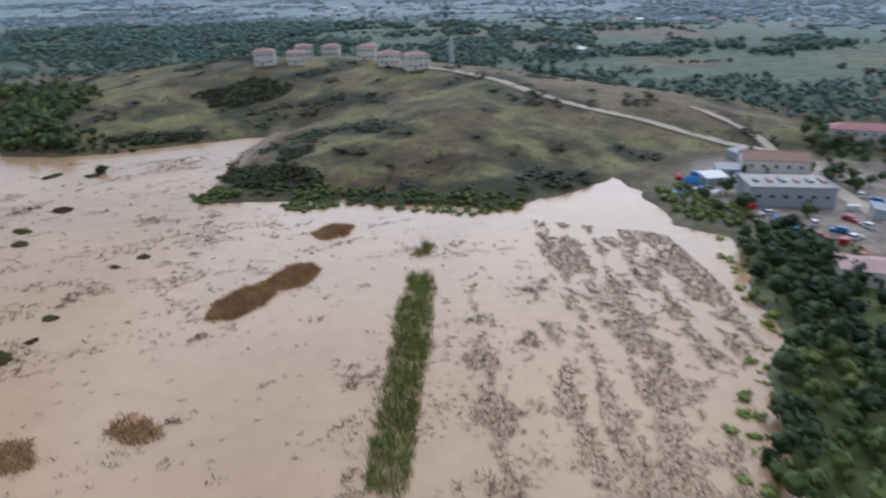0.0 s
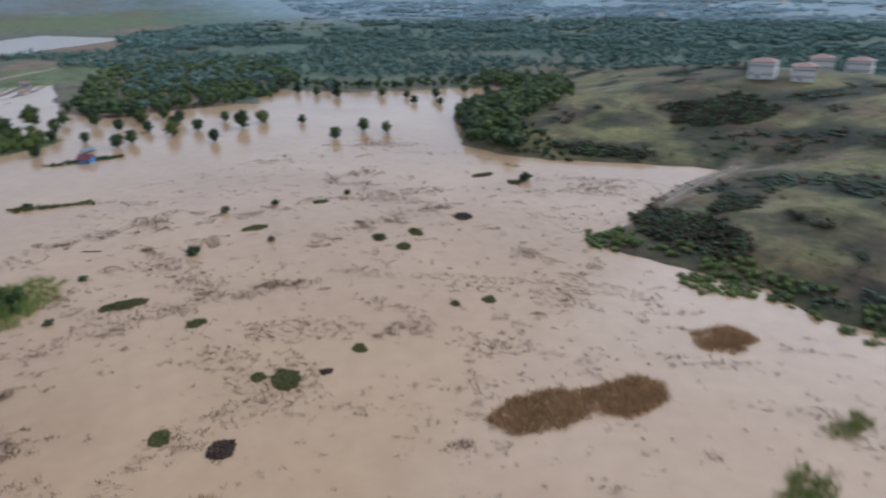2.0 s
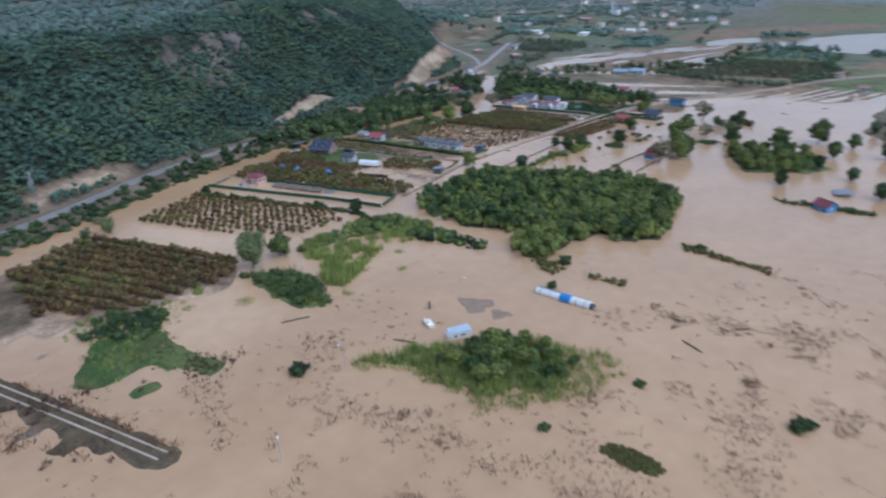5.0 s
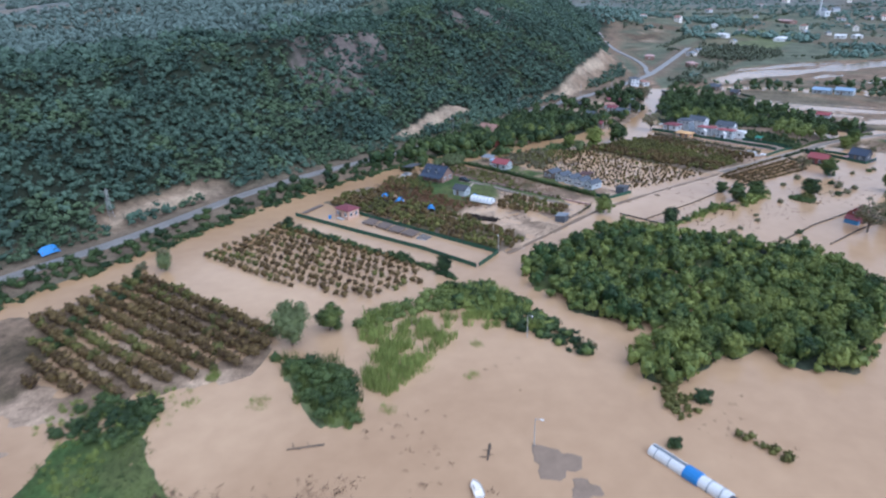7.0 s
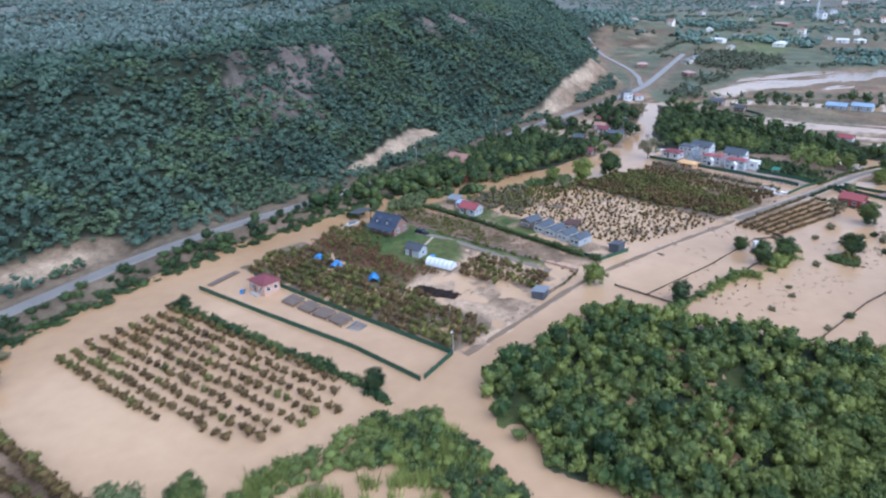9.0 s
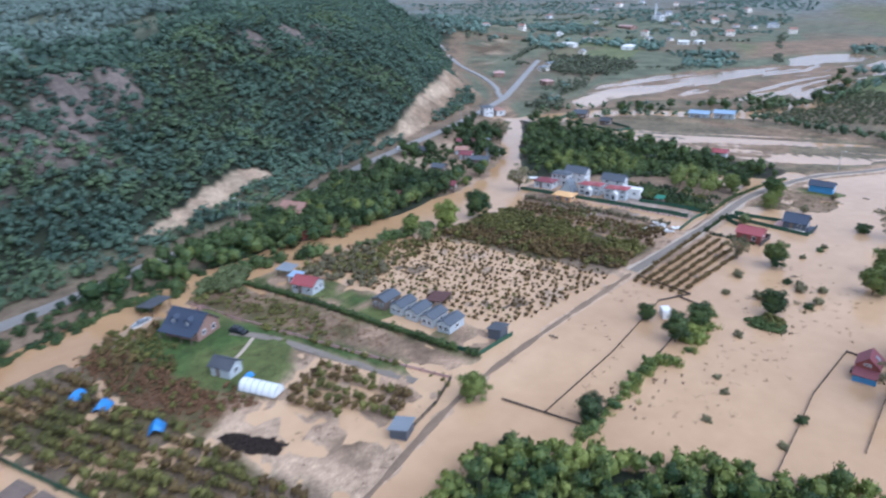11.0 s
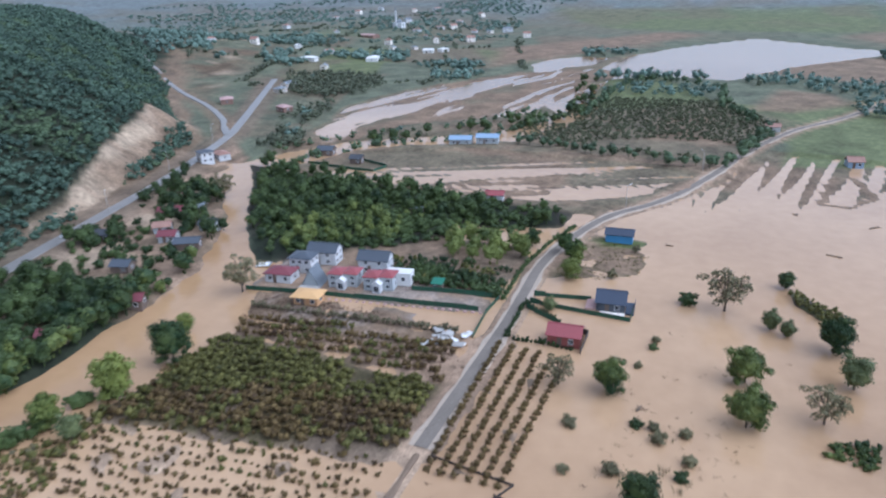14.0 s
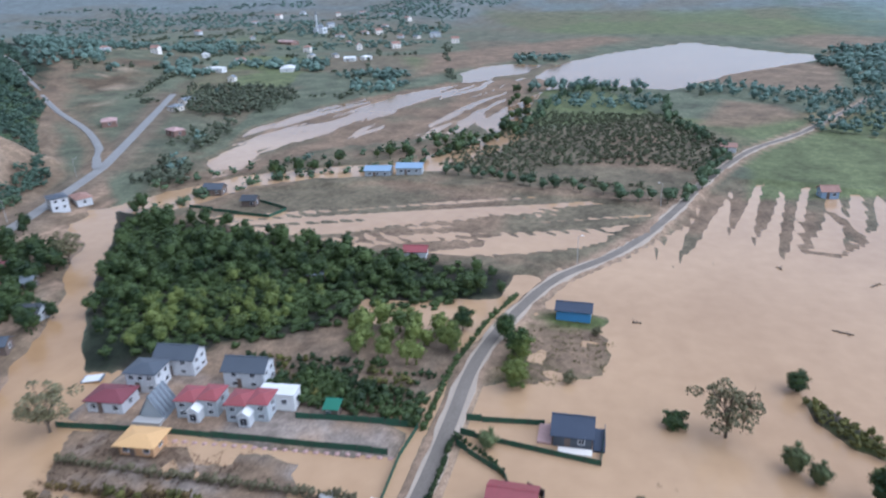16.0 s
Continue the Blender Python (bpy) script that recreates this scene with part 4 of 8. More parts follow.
place_all(T_BARE, [(-414, -47, 1.65), (-376, -31, 1.19), (-387, -158, 1.54), (-325, -29, 1.46), (-373, -75, 1.0), (-450, -215, 1.4)], "trees in the flood")
place_all(T_DARK, [(-392, 24, 1.14), (-380, 38, 1.27), (-360, 48, 1.04), (-352, 72, 1.14), (-366, 76, 1.04), (-356, 96, 0.94), (-380, 70, 1.22), (-340, 34, 0.94), (-388, 56, 1.32), (-350, 60, 1.04)], "trees in the flood")
place_all(T_TALL, [(-341, -151, 1.12), (-330, -155, 0.83), (-429, -84, 0.83), (-436, -88, 0.71), (-366, -157, 0.59)], "trees on the river bank")
place_all(T_BUSH, [(-415, -55, 1.5), (-141, -16, 1.28), (-156, 28, 0.81), (-181, 59, 1.15), (-177, 34, 0.74), (-211, 110, 0.81), (-212, 87, 0.88), (-183, 60, 0.81), (-195, 167, 1.49), (-202, 0, 0.94),
                   (-216, -5, 1.15), (-245, 18, 1.08), (-392, -60, 0.74), (-365, -60, 0.81), (-354, -52, 0.81), (-271, -73, 1.08), (-309, -40, 0.81)], "bushes in the flood")
place_all(T_SCRUB, [(-211, 72, 1.08), (-181, 79, 0.81), (-352, -62, 1.08), (-358, -51, 0.94), (-362, -56, 1.01), (-384, -62, 0.68), (-350, -69, 0.81), (-299, -52, 0.68), (-309, -53, 0.68), (-313, -56, 0.61),
                    (-343, -57, 0.54), (-300, -40, 0.68)], "bushes in the flood")

place_all(T_DARK, [(-352, 196, 0.9), (-362, 214, 1.0), (-372, 200, 0.8), (-384, 190, 1.0), (-396, 166, 1.1), (-410, 158, 0.9), (-424, 150, 1.0), (-372, 238, 0.9), (-356, 244, 1.0), (-340, 206, 0.8)], "trees in the flood")
# the dense willow grove beside the track
GROVE = [(-229, -69), (-223, -57), (-224, -43), (-228, -27), (-224, -21), (-219, -22), (-214, -17), (-216, -12), (-230, -11), (-242, -9), (-239, -2), (-246, 6), (-258, 2), (-284, -4), (-296, -28), (-288, -44), (-276, -62), (-267, -75), (-250, -71)]
T_WILLOW = [plant("tree", "dense dark green willow of a flooded grove", "tree", 120 + k, 5.6 + 0.5 * k, 2.9, 0.1, 20, 1300, 0.25, m, trunk=0.12) for k, m in enumerate((M_LEAF_MID, M_LEAF, M_LEAF))]
willows = scatter(GROVE, 4.1, 31)
sow("grove_trees", "dense green willows in the depth of the flooded grove", "trees", willows[willows[:, 1] <= -24][::2], S_WOOD, M_LEAF_MID, 0.45, 0.85, 314)
sow("grove_trees", "lighter green willows in the depth of the flooded grove", "trees", willows[willows[:, 1] <= -24][1::2], S_WOOD, M_LEAF, 0.45, 0.85, 315)
for k, (x, y) in enumerate(willows[willows[:, 1] > -24]):
    place(T_WILLOW[(k * 7 + int(abs(x))) % 3], x, y, 0.48 + 0.42 * ((k * 0.618) % 1), k * 77, "willow grove")
sow("undergrowth", "bright green willow undergrowth of the grove", "undergrowth", scatter([(-231, -71), (-221, -57), (-222, -43), (-227, -25), (-223, -20), (-218, -23), (-212, -17), (-215, -10), (-230, -10), (-240, -9), (-237, -2), (-246, 8), (-258, 4), (-286, -3), (-298, -28), (-290, -44), (-278, -62), (-268, -77), (-250, -73)], 2.6, 311, lambda x, y: fbm(x, y, 10, 312) > -0.7), S_BUSH, M_LEAF, 0.8, 1.7, 313, tall=(0.9, 1.6))
GROVE_2 = [(-156, -2), (-157, 16), (-166, 26), (-180, 24), (-180, 2)]
for k, (x, y) in enumerate(scatter(GROVE_2, 3.4, 32, lambda x, y: inside([(-160, 2), (-160, 13), (-165, 21), (-170, 25), (-178, 21), (-176, 4)], x, y) > -0.5)):
    place(T_WILLOW[k % 3], x, y, 0.75 - 0.03 * math.hypot(x + 166, y - 9) + 0.15 * ((k * 0.618) % 1), k * 77, "island thicket")
GROVE_3 = [(-355, -14), (-366, -17), (-373, 6), (-352, 22), (-341, 18), (-332, 2)]
for k, (x, y) in enumerate(scatter(GROVE_3, 4.8, 33)):
    place(T_WILLOW[k % 3], x, y, 0.6 + 0.3 * ((k * 0.618) % 1), k * 77, "trees on the low island")
BANK_CLUMP = [(-160, -63), (-171, -54), (-165, -34), (-159, -36), (-159, -50)]
sow("thicket", "low dark green thicket beside the orchard", "thicket", ragged(BANK_CLUMP, 1.9, 34), S_SHRUB, M_LEAF_DARK, 0.45, 0.9, 340)
sow("thicket", "green rushes and saplings in a thicket", "thicket", ragged([(-160, -64), (-172, -54), (-166, -33), (-157, -35), (-157, -50)], 2.4, 341), S_REED, M_LEAF_MID, 0.7, 1.4, 342)

# woods: the hill, the river banks, the plain
hill_d = lambda x, y: inside(HILL, x, y)
def off_cuts(x, y):
    """Where trees can stand on the hill: off the sandy cuts, the ledge and most of the bare rock."""
    gully = fbm(0.93 * x + 0.36 * y, (0.93 * y - 0.36 * x) / 5.0, 6, 23, 3)
    bare = (np.maximum(inside(CLIFF, x, y), inside(CRAG, x, y)) - 3 + 12 * gully + 9 * fbm(x, y, 11, 45) > 0) & (0.7 * gully + 1.4 * fbm(x, y, 6, 16) > 0.55)
    return ~bare & (along(SAND_LOW, x, y) > 3.6) & (along(SAND_MID, x, y) > 2.0 + 3 * step(-272, -312, x)) & (inside(SAND_HIGH, x, y) < -1.5) & (along(LEDGE, x, y) > 4) & (along(HILL_ROAD, x, y) > 6 + 5 * step(-400, -440, x)) & (along(BRANCH, x, y) > 4)


slope = scatter([(-105, -130), (-126, -140), (-190, -170), (-263, -190), (-366, -224), (-461, -255), (-520, -284), (-550, -320), (-620, -396), (-700, -480), (-560, -540), (-400, -420),
                 (-260, -330), (-105, -290)], 2.75, 41, lambda x, y: (hill_d(x, y) > -2) & (hill_d(x, y) < np.where(x < -400, 150, 105)) & off_cuts(x, y))
tone = fbm(slope[:, 0], slope[:, 1], 26, 411) + 0.8 * fbm(slope[:, 0], slope[:, 1], 5, 412)
sow("hill_forest", "dense dark green broadleaf scrub forest on the hillside", "forest", slope[tone < 0.35], S_FOREST, M_LEAF_FOREST, 0.4, 0.95, 42, tall=(0.7, 1.2))
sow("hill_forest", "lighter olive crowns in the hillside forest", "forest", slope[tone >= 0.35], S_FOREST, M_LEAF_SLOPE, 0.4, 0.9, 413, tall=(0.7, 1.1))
west_end = scatter([(-380, -400), (-560, -430), (-640, -440), (-735, -520), (-800, -620), (-700, -760), (-480, -700), (-380, -560)], 4.4, 420, lambda x, y: (hill_d(x, y) > 3) & ((hill_d(x, y) > 140) | (x < -600)) & off_cuts(x, y))
sow("hill_forest", "dense forest on the far end of the hill", "forest", west_end, S_RIM, M_LEAF_FOREST, 0.6, 1.1, 424)
rimwood = scatter([(-100, -190), (-126, -200), (-263, -260), (-366, -300), (-420, -340), (-440, -560), (-200, -520), (-100, -470)], 6.2, 415, lambda x, y: (hill_d(x, y) > 84) & (hill_d(x, y) < 290) & (fbm(x, y, 60, 416) > -0.55) & ((hill_d(x, y) > 104) | (x > -330)) & off_cuts(x, y))
back = hill_d(rimwood[:, 0], rimwood[:, 1]) + 25 * fbm(rimwood[:, 0], rimwood[:, 1], 40, 418)
sow("hill_forest", "green woods along the top of the scarp", "forest", rimwood[back < 135], S_RIM, M_LEAF_FOREST, 0.7, 1.3, 417)
sow("hill_forest", "woods on the plateau behind the scarp, coloured paler for haze", "forest", rimwood[back >= 135], S_RIM, M_LEAF_PLATEAU_HAZE, 0.7, 1.3, 419)
top = scatter([(-60, -290), (-100, -290), (-260, -330), (-400, -420), (-560, -540), (-660, -540), (-900, -1100), (-300, -1500), (-60, -1300)], 8.5, 43,
              lambda x, y: (fbm(x, y, 120, 44) + 0.5 * fbm(x, y, 30, 49) > 0.0) & (hill_d(x, y) > 270))
sow("plateau_woods", "patchy woods on the plateau of the hill", "forest", top, S_FAR, M_LEAF_PLATEAU_HAZE, 0.6, 1.2, 45, smooth=True)
bank = scatter([(-120, -131), (-153, -143), (-193, -162), (-234, -174), (-263, -181), (-300, -177), (-346, -173), (-374, -176), (-398, -181), (-424, -193), (-458, -223), (-480, -248), (-520, -270), (-440, -240),
                (-366, -217), (-322, -198), (-263, -184), (-220, -174), (-190, -164), (-126, -134)], 3.5, 46, lambda x, y: (fbm(x, y, 14, 47) > (-0.85 + 0.1 * (x > -262) + 1.35 * (x < -376) + 1.1 * (x > -245))) & (along(HILL_ROAD, x, y) > np.where(x > -260, 5.5, 4)))
sow("bank_trees", "leafy green trees crowding the far river bank", "trees", bank[bank[:, 0] > -300], S_MID, M_LEAF_DARK, 0.5, 0.95, 48)
sow("bank_trees", "tall leafy trees shading cabins on the far river bank", "trees", bank[bank[:, 0] <= -300], S_WOOD, M_LEAF_DARK, 0.55, 1.15, 480)
yards = scatter([(-372, -186), (-400, -190), (-440, -214), (-462, -236), (-452, -246), (-410, -230), (-376, -216)], 4.2, 483, lambda x, y: fbm(x, y, 9, 484) > -0.35)
sow("yard_shrubs", "shrubs and small trees between riverside plots", "shrubs", yards, S_SHRUB, M_LEAF_DARK, 0.5, 1.2, 485, tall=(0.9, 1.5))
belt = ragged([(-232, -177), (-249, -180), (-276, -184), (-302, -179), (-330, -175), (-345, -177), (-345, -206), (-322, -198), (-300, -191), (-276, -187), (-250, -181.5)], 2.9, 486, 1.5)
sow("bank_trees", "tall dark green trees in a belt below the hill road", "trees", belt, S_WOOD, M_LEAF_DARK, 0.55, 1.05, 487)
sow("bank_trees", "lighter green trees in the belt below the hill road", "trees", belt[::4] + [1.2, 0.8], S_WOOD, M_LEAF_MID, 0.5, 1.0, 488)
brink = np.array([(q.x, q.y) for q in smooth_line([(-250, -178), (-263, -180), (-300, -175), (-334, -173), (-358, -176), (-383, -178), (-396, -181)], 3.0)])
sow("bank_trees", "green trees leaning over the river edge", "trees", brink + np.random.default_rng(481).normal(0, 1.2, brink.shape), S_MID, M_LEAF_MID, 0.55, 1.1, 482)
tall_row = np.array([(q.x, q.y) for q in smooth_line([(-196, -162), (-215, -168), (-234, -174), (-250, -179)], 2.0)])
sow("bank_trees", "young trees between river and road", "trees", tall_row + np.random.default_rng(97).normal(0, 1.6, tall_row.shape), S_MID, M_LEAF_DARK, 0.35, 0.75, 98)
row = np.array([(q.x, q.y) for q in smooth_line([(-100, -121), (-126, -131.5), (-152, -141), (-193, -160), (-234, -172), (-262, -180), (-300, -184)], 0.8)])
jog = np.random.default_rng(95).normal(0, 2.0, row.shape)
sow("bank_hedge", "green bushes and young trees between river and road", "hedge", np.concatenate([row + jog, row[::2] + [-0.6, 3.2] + 0.6 * jog[::2]]), S_SHRUB, M_LEAF_DARK, 0.4, 0.95, 96, tall=(0.8, 1.2))
GARDEN = [(-398, -90), (-400, -152), (-418, -150), (-426, -136), (-447, -128), (-453, -108), (-457, -90)]
wood = scatter([(-408, -168), (-430, -188), (-462, -210), (-492, -232), (-500, -236), (-488, -204), (-482, -168), (-474, -128), (-469, -93), (-455, -93), (-440, -112), (-420, -135), (-414, -158)], 4.3, 49,
               lambda x, y: (fbm(x, y, 10, 50) > -0.3) & (inside(GARDEN, x, y) < -1))
band = inside([(-412, -166), (-420, -132), (-447, -126), (-456, -140), (-446, -166), (-428, -178)], wood[:, 0], wood[:, 1]) + 9 * fbm(wood[:, 0], wood[:, 1], 9, 92)
sow("river_wood", "light green trees in a band between gardens and wood", "trees", wood[band > 2], S_WOOD, M_LEAF_MID, 0.45, 0.9, 51)
sow("river_wood", "dark green trees between river and road", "trees", wood[band < -9], S_WOOD, M_LEAF_DARK, 0.5, 1.1, 511)
sow("river_wood", "middle green trees between river and road", "trees", wood[(band <= 2) & (band >= -9)], S_WOOD, M_LEAF_DARK, 0.4, 1.0, 510)
sow("river_wood", "low dark shrubs under the wood", "shrubs", scatter([(-412, -166), (-430, -188), (-490, -230), (-482, -168), (-470, -96), (-457, -96), (-447, -128), (-424, -140)], 3.2, 512, lambda x, y: fbm(x, y, 8, 513) > -0.2), S_SHRUB, M_LEAF_DARK, 0.5, 1.0, 514)
garden_trees = scatter([(-438, -125), (-441, -110), (-438, -97), (-423, -99), (-420, -113), (-425, -124)], 4.7, 541, lambda x, y: fbm(x, y, 7, 542) > -0.35)
sow("garden_trees", "round light green trees beside the flooded clearing", "trees", garden_trees, S_WOOD, M_LEAF_MID, 0.7, 1.05, 543)
# wide woods of the plain
RANGE = [(-2000, -1100), (-1500, -1500), (-950, -950), (-780, -600), (-700, -420), (-640, -300), (-520, -250), (-560, -160), (-700, -170), (-700, -20), (-600, 60), (-400, 60), (-420, 160), (-330, 215), (-440, 320),
         (-200, 450), (40, 330), (400, 260), (900, 900), (-200, 1900), (-1800, 1500), (-2300, 0)]
plain = scatter(RANGE, 8.6, 55, lambda x, y: (inside(BASIN, x, y) < -3) & (fbm(x, y, 170, 56) + 0.7 * fbm(x, y, 40, 58) + 0.5 * fbm((0.5 * x + 0.86 * y) / 4.0, 0.86 * x - 0.5 * y, 45, 59) + 0.1 * (y > 60) - 0.35 * (y < -150) > 0.08) & (inside(LAKE, x, y) < -8) & (along(RIVER_2, x, y) > 14)
                & (inside([(-900, -60), (-1150, -330), (-1700, -420), (-2300, -100), (-2100, 500), (-1300, 420)], x, y) < 0) & (inside(MUDFLATS, x, y) < -5) & (np.max([inside(f, x, y) for f in OPEN_FIELDS], axis=0) < -3))
deep = np.hypot(plain[:, 0] + 250, plain[:, 1])
sow("plain_woods", "woods and hedges on the near plain", "woods", plain[deep < 560], S_RIM, M_LEAF_FAR_HAZE, 0.6, 1.2, 571)
sow("plain_woods", "wide woods and hedges over the plain", "woods", plain[(deep >= 560) & (deep < 900)], S_FAR, M_LEAF_FAR_HAZE, 0.7, 1.5, 57)
GREEN_FIELDS = [(-900, -60), (-1150, -330), (-1700, -420), (-2300, -100), (-2100, 500), (-1300, 420)]


def dry_land(x, y):
    return (inside(LAKE, x, y) < -8) & (inside(LAKE_WEST, x, y) < -8) & (inside(GREEN_FIELDS, x, y) < 0) & (inside(MUDFLATS, x, y) < -5) & (inside(BASIN, x, y) < -5) & (hill_d(x, y) < -10) & (along(BRANCH, x, y) > 6) & (along(HILL_ROAD, x, y) > 6) & (np.max([inside(f, x, y) for f in OPEN_FIELDS], axis=0) < -3)


# hedges on the borders of the fields, then scattered copses behind them
jog = np.random.default_rng(641)
gu, gv = np.meshgrid(np.arange(-1950, 450, 130.0), np.arange(-1300, 1700, 5.5))
gu2, gv2 = np.meshgrid(np.arange(-1950, 450, 5.5), np.arange(-1300, 1700, 75.0))
gv2 = gv2 - 75 * ((3.1 * np.floor(gu2 / 130)) % 1)
hu, hv = np.concatenate([gu.ravel(), gu2.ravel()]), np.concatenate([gv.ravel(), gv2.ravel()])
hx, hy = hu * 0.93 - hv * 0.36 + jog.normal(0, 1.6, hu.size), hu * 0.36 + hv * 0.93 + jog.normal(0, 1.6, hu.size)
far_off = np.hypot(hx + 250, hy)
keep = (far_off > 500) & (far_off < 1500) & (inside(RANGE, hx, hy) > 0) & dry_land(hx, hy) & (fbm(hx, hy, 60, 642) + 0.5 * fbm(hx, hy, 14, 644) > 0.15)
sow("field_hedges", "rows of small trees along distant field borders", "hedge", np.stack([hx, hy], 1)[keep], S_FAR, M_LEAF_VILLAGE, 0.4, 0.9, 643)
far_pts = scatter(RANGE, 15, 90, lambda x, y: (np.hypot(x + 250, y) > 890) & (np.hypot(x + 250, y) < 1700) & (fbm(x, y, 170, 56) + 0.7 * fbm(x, y, 45, 58) + 0.25 * (y > 60) > 0.05) & dry_land(x, y))
sow("distant_woods", "distant woods of the north, coloured pale for haze", "woods", far_pts[far_pts[:, 1] > 200], S_FAR, M_LEAF_DISTANT_HAZE, 1.0, 2.0, 91, tall=(0.35, 0.6))
sow("distant_woods", "distant woods towards the western hills", "woods", far_pts[far_pts[:, 1] <= 200], S_FAR, M_LEAF_FAR_HAZE, 0.7, 1.5, 910, tall=(0.6, 1.0))
copse = np.concatenate([ragged([(-651, -295), (-655, -333), (-742, -388), (-763, -354), (-753, -307), (-677, -276)], 5.5, 645, 9.0), ragged([(-520, -232), (-540, -238), (-556, -250), (-548, -262), (-520, -252)], 4.5, 646, 4.0), ragged([(-560, -252), (-600, -262), (-640, -275), (-630, -290), (-580, -280)], 7.0, 647, 8.0)])
copse = copse[dry_land(copse[:, 0], copse[:, 1])]
sow("copse", "blue-green copse and bushes by the flooded flats", "woods", copse, S_RIM, M_LEAF_VILLAGE, 0.5, 1.0, 648)
waterside = np.array([(q.x, q.y) for q in smooth_line([(-500, -222), (-520, -212), (-542, -200), (-556, -178), (-572, -158), (-590, -150), (-618, -136)], 4.0)])
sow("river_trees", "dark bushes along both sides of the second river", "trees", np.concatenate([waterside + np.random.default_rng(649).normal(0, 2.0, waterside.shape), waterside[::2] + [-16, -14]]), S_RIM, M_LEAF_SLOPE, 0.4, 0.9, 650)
near_far = scatter([(-398, 45), (-404, 120), (-440, 160), (-600, 180), (-640, 60), (-560, 36), (-440, 26)], 6, 58, lambda x, y: fbm(x, y, 60, 59) > -0.45)
sow("shore_wood", "green wood on the far shore of the flood", "woods", near_far, S_MID, M_LEAF_MID, 0.5, 1.0, 60)
orch_far = scatter([(-573, -146), (-690, -126), (-687, -50), (-626, -26), (-548, -50), (-551, -109)], 3.4, 61, lambda x, y: fbm(x, y, 70, 62) > -0.5)
sow("far_orchard", "dark green orchard beyond the ploughed field", "orchard", orch_far, S_LOW, M_OLIVE_FAR, 0.7, 1.3, 63)
edge_row = np.array([(q.x, q.y) for q in smooth_line([(-560, -140), (-545, -90), (-538, -54), (-562, -42), (-604, -32), (-640, -38), (-671, -52), (-738, -57), (-768, -103), (-700, -120), (-632, -124)], 4.0)])
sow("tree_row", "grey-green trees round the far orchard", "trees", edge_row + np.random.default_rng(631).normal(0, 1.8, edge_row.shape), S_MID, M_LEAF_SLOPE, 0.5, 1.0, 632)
rim = scatter([(-560, -190), (-600, -160), (-640, -135), (-770, -150), (-770, -138), (-640, -120), (-560, -155), (-540, -225)], 6, 64, lambda x, y: fbm(x, y, 25, 65) > -0.1)
sow("river_trees", "round trees along the second river", "trees", rim, S_MID, M_LEAF_DARK, 0.6, 1.2, 66)
lake_rim = scatter([(-772, -60), (-784, -70), (-775, -145), (-764, -140)], 7, 67)
sow("lake_trees", "row of round trees by the lake", "trees", lake_rim, S_MID, M_LEAF_FAR_HAZE, 0.9, 1.4, 68)
east = scatter([(12, 70), (14, 96), (20, 120), (14, 143), (10, 170), (24, 178), (30, 160), (36, 142), (60, 120), (90, 70), (60, 40)], 3.6, 69, lambda x, y: fbm(x, y, 14, 70) > -0.65)
# the brighter leaf by noise, more often towards lower y
bright_stand = fbm(east[:, 0], east[:, 1], 13, 711) + 0.006 * (90 - east[:, 1]) > 0.05
sow("east_wood", "dark green wood on the bank", "trees", east[~bright_stand], S_MID, M_LEAF_DARK, 0.5, 1.0, 71)
sow("east_wood", "brighter green thicket on the bank", "trees", east[bright_stand], S_MID, M_LEAF_MID, 0.4, 0.85, 712)
front = scatter([(-128, 160), (-92, 164), (-60, 164), (-44, 176), (-46, 184), (-90, 174), (-126, 168)], 2.3, 72, lambda x, y: fbm(x, y, 12, 73) > -0.5)
sow("shore_shrubs", "bright green willow shrubs along the meadow shore", "shrubs", front, S_SHRUB, M_LEAF_MID, 0.4, 0.75, 74)
tongue = scatter([(-208, 194), (-228, 182), (-253, 177), (-268, 190), (-250, 203), (-222, 200), (-206, 206)], 3.6, 75, lambda x, y: fbm(x, y, 30, 76) > -0.6)
sow("meadow_trees", "dark trees at the foot of the meadow hill", "trees", tongue, S_SHRUB, M_LEAF_DARK, 0.4, 0.9, 77)
west_wood = ragged([(-238, 176), (-226, 188), (-254, 201), (-264, 218), (-270, 237), (-320, 276), (-370, 308), (-400, 292), (-425, 277), (-350, 225), (-305, 195), (-270, 180)], 4.4, 764, 6.0)
west_wood = west_wood[inside(BASIN, west_wood[:, 0], west_wood[:, 1]) < 0]
sow("meadow_trees", "blue-green wood on the west foot of the meadow hill", "trees", west_wood, S_MID, M_LEAF_MID, 0.6, 1.1, 765)
scrub = scatter(NORTH, 3.4, 78, lambda x, y: (fbm(x, y, 28, 10) + 0.5 * fbm(x, y, 6, 80) > 0.7) | (fbm(x, y, 16, 11) + 0.4 * fbm(x, y, 5, 81) > 0.8))
sow("meadow_scrub", "rusty low scrub scattered over the meadow hill", "scrub", scrub[::4], S_LOW, M_RUSTY, 0.7, 1.6, 791, tall=(0.3, 0.6))
sow("meadow_scrub", "dark low scrub scattered over the meadow hill", "scrub", scrub, S_LOW, M_LEAF_DARK, 0.8, 2.0, 79, tall=(0.3, 0.55))
for k, poly in enumerate(HEATHS):
    thick = ragged(poly, 1.7, 792 + k, 3.0)
    sow("heath_patch", "dark brown heather and bramble in a dense patch", "scrub", thick[::2], S_LOW, M_HEATHER, 0.7, 1.5, 800 + k, tall=(0.4, 0.8))
    sow("heath_patch", "dark green bramble in a dense patch", "scrub", thick[1::2], S_LOW, M_LEAF_DARK, 0.7, 1.4, 806 + k, tall=(0.4, 0.8))
